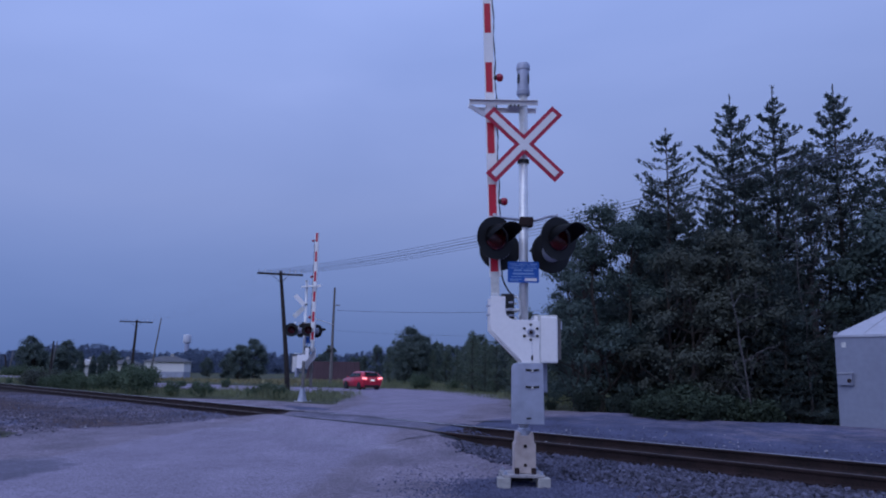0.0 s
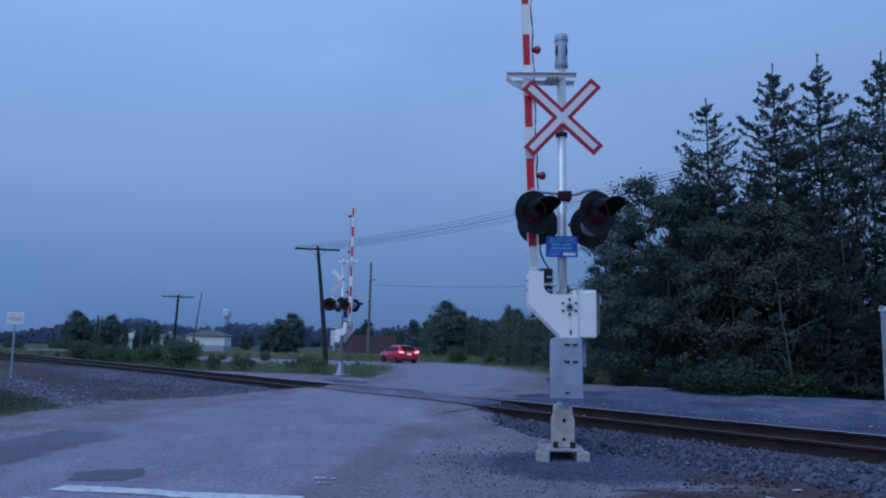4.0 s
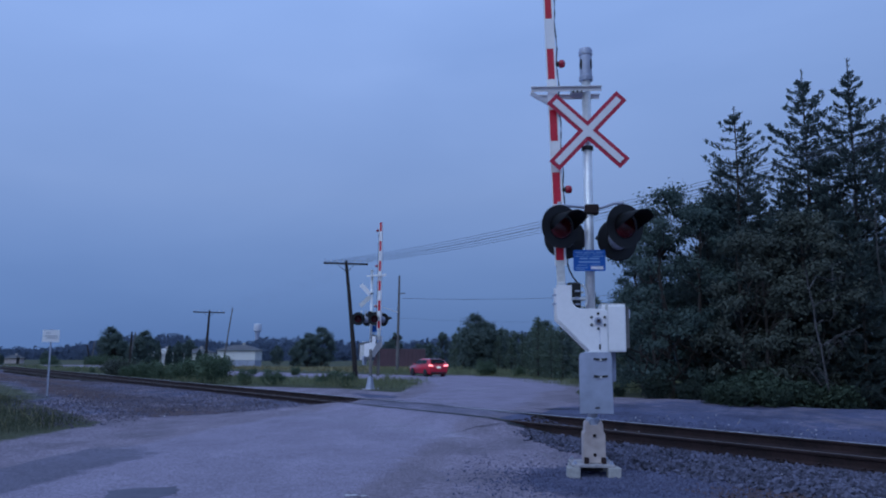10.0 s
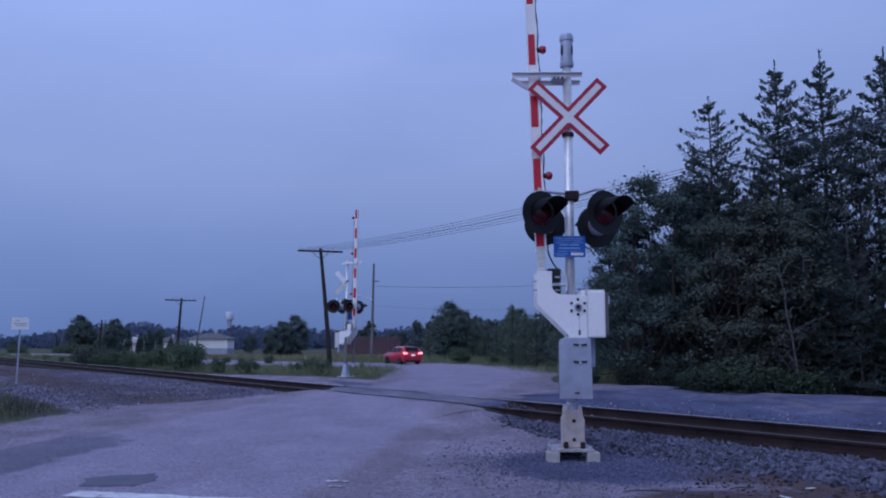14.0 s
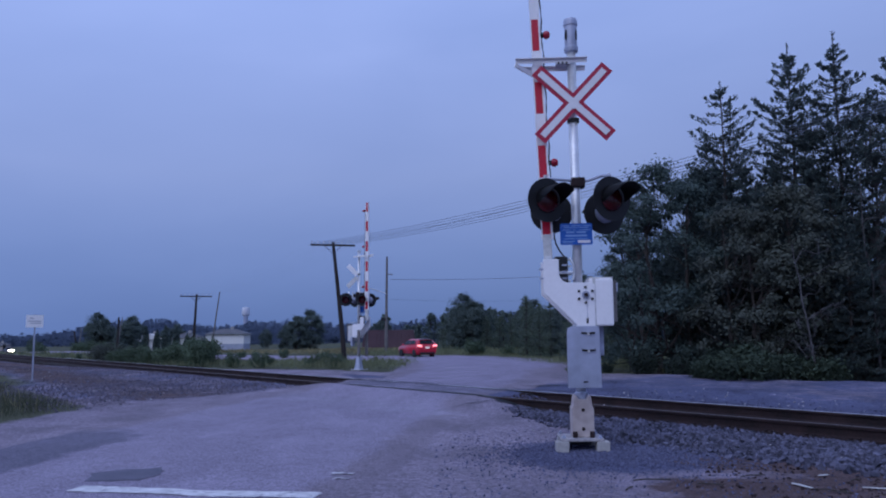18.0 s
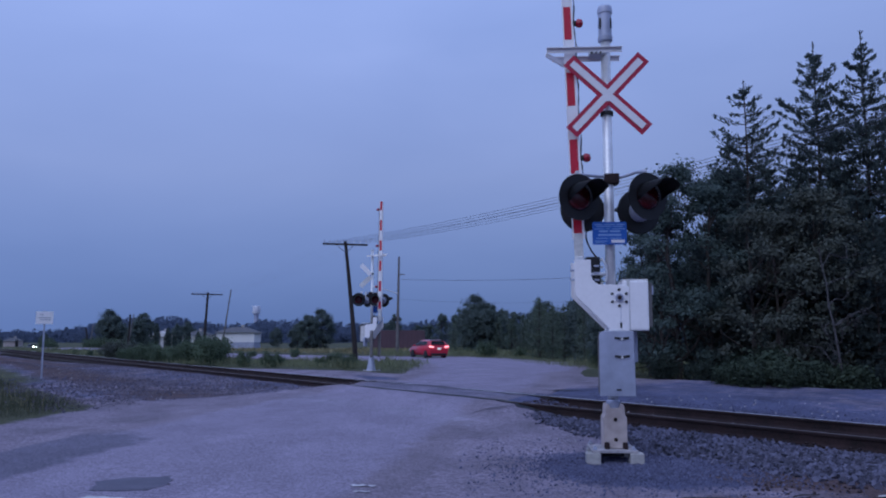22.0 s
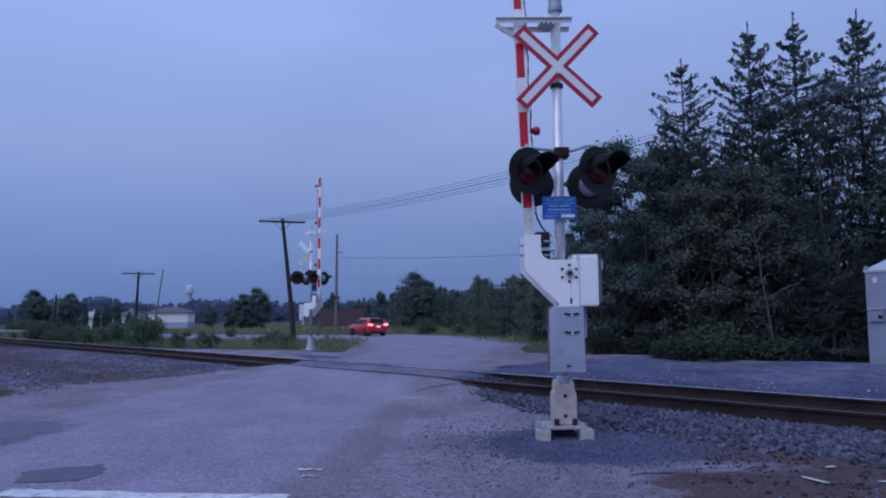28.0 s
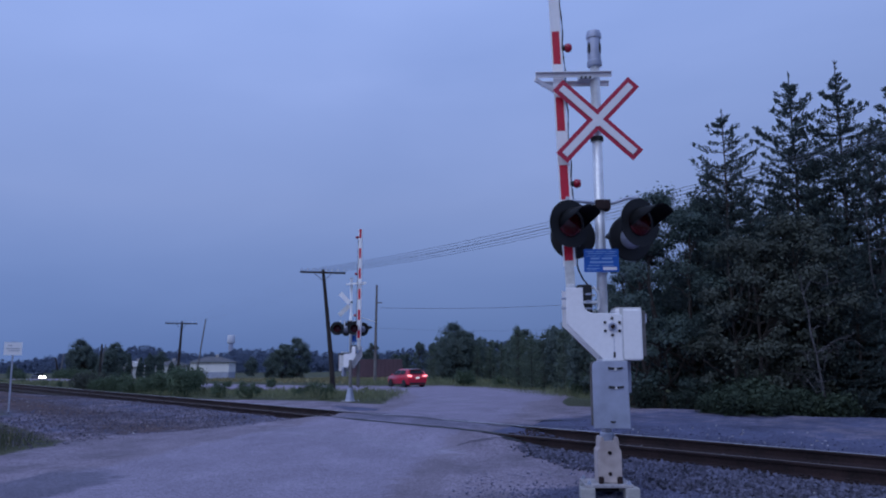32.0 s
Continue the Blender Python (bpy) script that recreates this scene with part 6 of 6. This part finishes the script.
def blades(name, spots, rng, hmin, hmax, material, label, ratio=0.06):
    """spots (N, 2): one grass blade each."""
    N = len(spots)
    h = rng.uniform(hmin, hmax, N)
    h *= np.array([(0.75 + 0.8 * noise.noise(Vector((x * 0.8, y * 0.8, 7.7)))) * (1 - 0.6 * smooth(30, 38, y) * smooth(60, 50, y)) for x, y in spots])
    z = np.array([height(x, y) for x, y in spots])
    lean = rng.normal(size=(N, 2)) * 0.35
    ax = np.stack([lean[:, 0], lean[:, 1], np.ones(N)], 1)
    c = np.stack([spots[:, 0] + lean[:, 0] * h / 2, spots[:, 1] + lean[:, 1] * h / 2, z + h * 0.46], 1)
    ob = finish(name, leaf_mesh(name, c, h, rng, ratio, axis=ax), material)
    return tagged(ob, label, "grass", kind="stuff")


def scatter(rng, count, test, x0, x1, y0, y1):
    p = np.stack([rng.uniform(x0, x1, count * 4), rng.uniform(y0, y1, count * 4)], 1)
    keep = np.array([rng.random() < test(x, y) for x, y in p])
    return p[keep][:count]


rng = np.random.default_rng(5)


def verge_test(x, y):
    u, n = un(x, y)
    g = smooth(-3.5, -4.1, n) * smooth(-8.3, -8.8, x)
    g = 0.0 if g < 0.25 else g
    return g * (0.5 + 0.5 * noise.noise(Vector((x, y, 0)) * 0.9))


blades("verge_grass", scatter(rng, 24000, verge_test, -16, -7.8, -3, 14), rng, 0.06, 0.29, GRASS, "rank green verge grass", 0.035)
blades("verge_weeds", scatter(rng, 900, verge_test, -16, -8.4, -3, 14), rng, 0.15, 0.40, GRASS_DRY, "tall dry weed stalks in the verge", 0.03)


def far_test(x, y):
    u, n = un(x, y)
    right = -4.5 - 0.02 * (y - 22)
    if math.hypot(x + 6.2, y - 22) < 0.5 or abs(x + 6.2 - 0.15 * (y - 22)) < 0.5 and y < 22:
        return 0.0
    return smooth(grass_line(u), grass_line(u) + 0.8, n) * smooth(right + 0.3, right - 1.2, x) * smooth(46, 42, y + 0.25 * (x + 12)) * smooth(16, 18, y) * (0.35 + 0.65 * noise.noise(Vector((x, y, 5)) * 0.5 + Vector((0, 0, 1))) + 0.3)


blades("trackside_grass", scatter(rng, 26000, far_test, -34, -4, 15, 60), rng, 0.2, 0.62, GRASS_PALE, "weedy grass beyond the rails", 0.07)


def field_test(x, y):
    road = 52 + 0.75 * max(0, -x - 14)
    return 1.0 if y > road + 9 and x < -8 else 0.0


blades("field_grass", scatter(rng, 14000, field_test, -80, -7, 60, 130), rng, 0.2, 0.5, GRASS_DRY, "pale dry grass in the field", 0.35)


def roadside_test(x, y):
    return smooth(1.2, 2.2, x + 0.18 * (y - 24) - 1.2) * (1 if y > 15 and x < 12 else 0) * smooth(11.5, 13, 0.766 * x + 0.643 * y)


blades("roadside_grass", scatter(rng, 14000, roadside_test, -6, 10, 14, 56), rng, 0.2, 0.6, GRASS_PALE, "green grass at the foot of the trees", 0.08)


def bend_test(x, y):
    """The strip of grass outside the bend of the far road."""
    if y < 52:
        i = [k for k in range(len(ROAD_RIGHT) - 1) if ROAD_RIGHT[k][1] <= y < ROAD_RIGHT[k + 1][1]][0]
        a, b = ROAD_RIGHT[i], ROAD_RIGHT[i + 1]
        edge_x = a[0] + (b[0] - a[0]) * (y - a[1]) / (b[1] - a[1])
        return 1.0 if edge_x + 0.3 < x < edge_x + 4 else 0.0
    return 1.0 if y > 52.6 - 0.36 * (x + 1.6) else 0.0


blades("bend_grass", scatter(rng, 9000, bend_test, -12, 8, 30, 68), rng, 0.25, 0.75, GRASS_PALE, "pale green grass outside the bend of the road", 0.10)


def bank_test(x, y):
    d = y - EYE.y
    px = 765.5 + (x - EYE.x) / d * 1398
    return 1.0 if -160 < px < 130 and 62 + 0.04 * (130 - px) < d < 76 + 0.05 * (130 - px) else 0.0


blades("bank_weeds", scatter(rng, 6000, bank_test, -72, -28, 50, 82), rng, 0.3, 0.6, GRASS_PALE, "tall green weeds between the rails and the road", 0.2)


blades("barn_weeds", scatter(rng, 2500, lambda x, y: 1.0, -21, -8.5, 97, 105), rng, 0.3, 0.75, GRASS_DRY, "tall pale weeds before the barn", 0.12)

# ---- loose stone, road paint, litter ----
def stones(name, spots, size, rng, material, label, lift=0.25):
    """Rough eight-cornered stones sunk in the ground."""
    base = np.array([(a, b, c) for a in (-1, 1) for b in (-1, 1) for c in (-1, 1)], float) * 0.5
    quads = np.array([(0, 1, 3, 2), (4, 6, 7, 5), (0, 4, 5, 1), (2, 3, 7, 6), (0, 2, 6, 4), (1, 5, 7, 3)])
    N = len(spots)
    v = base[None] * rng.uniform(0.5, 1.2, (N, 8, 1)) * rng.uniform(0.3, 1.3, (N, 1, 3))
    q = rng.normal(size=(N, 4))
    q /= np.linalg.norm(q, axis=1)[:, None]
    w, x, y, z = q.T
    R = np.stack([1 - 2 * (y * y + z * z), 2 * (x * y - z * w), 2 * (x * z + y * w), 2 * (x * y + z * w), 1 - 2 * (x * x + z * z), 2 * (y * z - x * w), 2 * (x * z - y * w), 2 * (y * z + x * w), 1 - 2 * (x * x + y * y)], 1).reshape(N, 3, 3)
    s = size * np.clip(rng.lognormal(0, 0.4, N), 0.4, 1.6)
    v = np.einsum("nij,nkj->nki", R, v) * s[:, None, None]
    zz = np.array([height(a, b) for a, b in spots]) + s * lift
    v += np.stack([spots[:, 0], spots[:, 1], zz], 1)[:, None, :]
    me = bpy.data.meshes.new(name)
    me.vertices.add(8 * N)
    me.vertices.foreach_set("co", v.astype(np.float32).ravel())
    idx = (quads[None] + 8 * np.arange(N)[:, None, None]).reshape(-1)
    me.loops.add(len(idx))
    me.loops.foreach_set("vertex_index", idx.astype(np.int32))
    me.polygons.add(6 * N)
    me.polygons.foreach_set("loop_start", np.arange(0, 24 * N, 4, dtype=np.int32))
    me.polygons.foreach_set("use_smooth", [False] * (6 * N))
    me.update(calc_edges=True)
    ob = finish(name, me, material)
    return tagged(ob, label, "ballast", kind="stuff")


def track_spots(rng, count, u0, u1, n0, n1, keep):
    u, n = rng.uniform(u0, u1, count), rng.uniform(n0, n1, count)
    p = np.outer(u, (-0.643, 0.766)) + np.outer(n, (0.766, 0.643))
    k = np.array([rng.random() < keep(a, b, x, y) for a, b, (x, y) in zip(u, n, p)])
    return p[k]


def off_road(x, y):
    return 1.0 if near_road(x, y) < 0.35 else 0.0


rs = np.random.default_rng(9)
stones("ballast", track_spots(rs, 30000, -9, 5, 0.2, 2.72, lambda u, n, x, y: smooth(0.75, 0.15, near_road(x, y) + 0.2 * bump2(x, y, 2.0)) * smooth(-0.3, 0.35, n - 0.75 - (0.34 if u > 0 else 0.13) * u + 0.3 * bump2(u, n, 0.8)) * smooth(2.68, 2.45, n) * smooth(4.4, 3.0, u)), 0.041, rs, STONE, "grey crushed stone ballast beside the near rail")
# between the rails: rust and shade together in one dark stone colour
stones("ballast", track_spots(rs, 15000, -9, 40, 2.88, 4.22, lambda u, n, x, y: 1.0 if near_road(x, y) < 0.8 else 0.0), 0.034, rs, STONE_RUST_SHADE, "dark ballast between the rails, rust and shade in its colour", 0.0)
stones("ballast", track_spots(rs, 7000, -9, 9, 4.4, 8.5, lambda u, n, x, y: off_road(x, y) * smooth(8, 4.6, n)), 0.026, rs, STONE_FINE, "grey ballast beyond the far rail")
stones("ballast", track_spots(rs, 22000, 7, 36, -3.0, 2.7, lambda u, n, x, y: off_road(x, y) * smooth(-3.2, 0.5, n) * smooth(2.75, 2.3, n)), 0.020, rs, STONE_DIRTY, "dirty grey ballast along the near rail")
# a dark strip of stones that paints the shade under the near rail
stones("ballast", track_spots(rs, 5000, -9, 36, 2.42, 2.78, lambda u, n, x, y: off_road(x, y) * smooth(2.35, 2.6, n)), 0.030, rs, STONE_RUST_SHADE, "dark stones put in for the shade under the near rail", 0.1)
stones("gravel", np.stack([rs.normal(0.32, 0.62, 14000), rs.normal(-0.55, 0.5, 14000)], 1), 0.014, rs, STONE_FINE, "fine dark gravel round the signal footing", 0.2)
stones("ballast", track_spots(rs, 16000, 4.5, 18, -4.6, 1.6, lambda u, n, x, y: (1.0 if near_road(x, y) < 0.08 else 0.06) * off_road(x, y) * (0.5 + bump2(x, y, 0.9)) * smooth(-4.8, -3.6, n)), 0.022, rs, STONE_DIRTY, "dirty gravel between the road edge and the rails")
stones("ballast", track_spots(rs, 5000, 4.5, 20, -4.2, 2.0, lambda u, n, x, y: (1.0 if near_road(x, y) < 0.08 else 0.04) * off_road(x, y) * (0.5 + bump2(x, y, 1.4))), 0.026, rs, STONE, "dark crushed stones strewn beside the rails")
stones("ballast", track_spots(rs, 3500, -9, 0, -1.6, 1.4, lambda u, n, x, y: off_road(x, y) * smooth(0.3, 1.2, x) * smooth(-1.2, -1.9, y) * (0.5 + bump2(x, y, 1.6))), 0.022, rs, STONE_RUST_SHADE, "dark stained stones in the brown earth", 0.1)
stones("gravel", np.stack([rs.uniform(-1.6, 5, 5000), rs.uniform(-4.5, 1.5, 5000)], 1), 0.012, rs, STONE_FINE, "loose pebbles on the shoulder", 0.2)
stones("ballast", track_spots(rs, 500, -9, 5, 0.5, 8.0, lambda u, n, x, y: off_road(x, y)), 0.022, rs, STONE_PALE, "scattered pale stones in the ballast", 0.3)
stones("ballast", track_spots(rs, 300, 7, 30, -3.0, 2.6, lambda u, n, x, y: off_road(x, y)), 0.020, rs, STONE_PALE, "scattered pale stones along the rail", 0.3)


def paint_strip(name, a, b, width, rng_seed, label, paint=None):
    """A worn painted bar with ragged ends, 4 mm above the asphalt."""
    rng = random.Random(rng_seed)
    a, b = Vector((*a, 0)), Vector((*b, 0))
    d = (b - a).normalized()
    side = Vector((-d.y, d.x, 0))
    L = (b - a).length
    bm = bmesh.new()
    k = max(6, int(L / 0.07))
    rows = []
    for i in range(k + 1):
        p = a + d * L * i / k
        w0, w1 = -width / 2 + rng.uniform(0, 0.035), width / 2 - rng.uniform(0, 0.035)
        rows.append([bm.verts.new((q.x, q.y, height(q.x, q.y) + 0.019)) for q in (p + side * (w0 + (w1 - w0) * j / 3) for j in range(4))])
    for r, s in zip(rows, rows[1:]):
        for j in range(3):
            bm.faces.new((r[j], s[j], s[j + 1], r[j + 1]))
    o = part(name, bm, paint or PAINT_LINE)
    return tagged(o, label, "road marking", "stop lines", "structure")


paint_strip("stop_line", (-4.66, -2.84), (-2.50, -3.15), 0.27, 3, "worn white painted stop line")
paint_strip("stop_line", (-4.72, -3.42), (-2.45, -3.75), 0.27, 4, "worn white painted stop line")
for k, (x, y, w) in enumerate(((-2.50, -2.02, 0.11), (-2.46, -2.30, 0.07))):
    paint_strip("paint_remnant", (x - w, y), (x + w, y - 0.03), 0.12, 8 + k, "flaked remnant of white road paint", PAINT_FLAKE)
paint_strip("lane_mark", (-2.9, 23.8), (-1.1, 24.1), 0.14, 12, "faint worn white mark on the far road")


def patch(name, pts, label):
    bm = bmesh.new()
    vs = []
    for i in range(len(pts)):
        a, b = pts[i], pts[(i + 1) % len(pts)]
        for f in [j / 14 for j in range(14)]:
            x, y = a[0] + (b[0] - a[0]) * f, a[1] + (b[1] - a[1]) * f
            x, y = x + 0.05 * bump2(x, y, 6) + 0.03 * bump2(x, y, 25), y + 0.05 * bump2(y, x, 6) + 0.03 * bump2(y, x, 25)
            vs.append(bm.verts.new((x, y, height(x, y) + 0.016)))
    bm.faces.new(vs)
    bmesh.ops.triangulate(bm, faces=bm.faces[:])
    o = part(name, bm, mat("fresh_asphalt", (0.110, 0.104, 0.142), 0.85, 0, 0.25, 60, 3, 0.5))
    return tagged(o, label, "road patch", kind="structure")


patch("asphalt_patch", [(-4.76, -2.5), (-4.30, -2.42), (-4.22, -2.1), (-4.38, -1.72), (-4.62, -1.78), (-4.92, -2.0)], "dark square patch of newer asphalt")


def crack(name, pts, width, label):
    bm = bmesh.new()
    rows = []
    for i, (x, y) in enumerate(pts):
        w = width * (0.5 + 0.5 * abs(bump2(i * 1.7, y, 1.0)) * 2)
        rows.append([bm.verts.new((x, y + s * w, height(x, y + s * w) + 0.018)) for s in (-1, 1)])
    for a, b in zip(rows, rows[1:]):
        bm.faces.new((a[0], b[0], b[1], a[1]))
    return tagged(part(name, bm, DARK), label, "crack", kind="structure")


crack("asphalt_crack", [(-1.75, 4.45), (-1.5, 4.75), (-1.25, 4.8), (-1.0, 5.05), (-0.75, 5.0)], 0.035, "dark crack in the broken asphalt edge")
crack("asphalt_crack", [(-0.95, 5.05), (-0.7, 4.95), (-0.45, 4.75), (-0.2, 4.4), (0.05, 4.1)], 0.13, "dark hole where the asphalt ends at the rail")
crack("asphalt_crack", [(-0.4, 7.9), (0.2, 7.6), (0.7, 7.7), (1.0, 7.4)], 0.07, "dark seam beyond the far rail")
rk = random.Random(44)
for k in range(12):
    x, y = 1.0 + rk.uniform(-1.2, 0.9), rk.uniform(8.5, 17.0)
    x += 0.10 * (y - 12)
    L = rk.uniform(0.4, 1.3)
    crack("asphalt_crack", [(x + L * j / 5, y - 0.25 * L * j / 5 + rk.uniform(-0.08, 0.08)) for j in range(6)], rk.uniform(0.02, 0.06), "dark streak where the far asphalt breaks up")
for k in range(16):
    u, n = rk.uniform(5.6, 12.5), rk.choice((3.2, 3.7, 3.95, 4.75, 5.1, 6.3, 7.4))
    n += rk.uniform(-0.15, 0.15)
    L = rk.uniform(0.3, 0.9)
    pts = [tuple(T(u + L * j / 5, n + rk.uniform(-0.04, 0.04)).xy) for j in range(6)]
    crack("asphalt_crack", pts, rk.uniform(0.015, 0.04), "dark broken streak in the asphalt along the rails")

# litter: pale torn strips on the earth
def litter(x, y, length, turn):
    lit = thing("litter", pose(x, y, height(x, y) + 0.016, 0, 0, turn), "pale torn strip of litter on the ground", "litter", "litter")
    bm = bmesh.new()
    prism(bm, [(-0.10, -0.012), (0.0, -0.024), (0.11, -0.008), (0.09, 0.022), (-0.02, 0.018), (-0.08, 0.016)], -0.003, 0.003)
    bmesh.ops.transform(bm, matrix=Matrix.Diagonal((length / 0.21, 1.3, 1.0, 1.0)) @ pose(0, 0, 0, 80), verts=bm.verts[:])
    part("strip", bm, WHITE_WORN, lit)


litter(1.48, -2.70, 0.27, -70)
litter(2.02, -2.80, 0.18, -15)
litter(1.86, -2.2, 0.09, 30)


def twig(x, y, L, turn):
    t = thing("twig", pose(x, y, height(x, y) + 0.012, 0, 0, turn), "thin dark dead twig on the earth", "twig", "twigs")
    bm = bmesh.new()
    sweep(bm, [(-L / 2, 0, 0), (-L / 6, 0.02 * L, 0.006), (L / 5, -0.03 * L, 0.004), (L / 2, 0.02 * L, 0)], 0.006, 5)
    part("stem", bm, BARK, t)
    part("side_shoot", tubed((L / 6, -0.01, 0.004), (L / 3, 0.09 * L, 0.012), 0.004, 0.002, 5), BARK, t)


for x, y, L, turn in ((0.32, -2.35, 0.34, 8), (0.75, -2.62, 0.22, -15), (1.25, -2.2, 0.26, 20), (1.62, -2.95, 0.3, -35), (2.05, -2.4, 0.2, 40), (0.05, -2.75, 0.18, 60)):
    twig(x, y, L, turn)


def motions():
    # the far car comes on along the road beyond the rails, slowing down
    way = [(0, -270, 285, 0.0), (16.5, -140, 195, 0.0), (18, -120.6, 182.5, 0.0), (20, -118.3, 178, -0.2), (21, -114, 174.5, -0.2), (23, -110.5, 171, -0.2), (31, -94.3, 157, 0.42), (32, -92.1, 154, 0.42)]
    walk(far_car, [(t, pose(x, y, height(x, y) + up, 0, 0, 46)) for t, x, y, up in way])


motions()
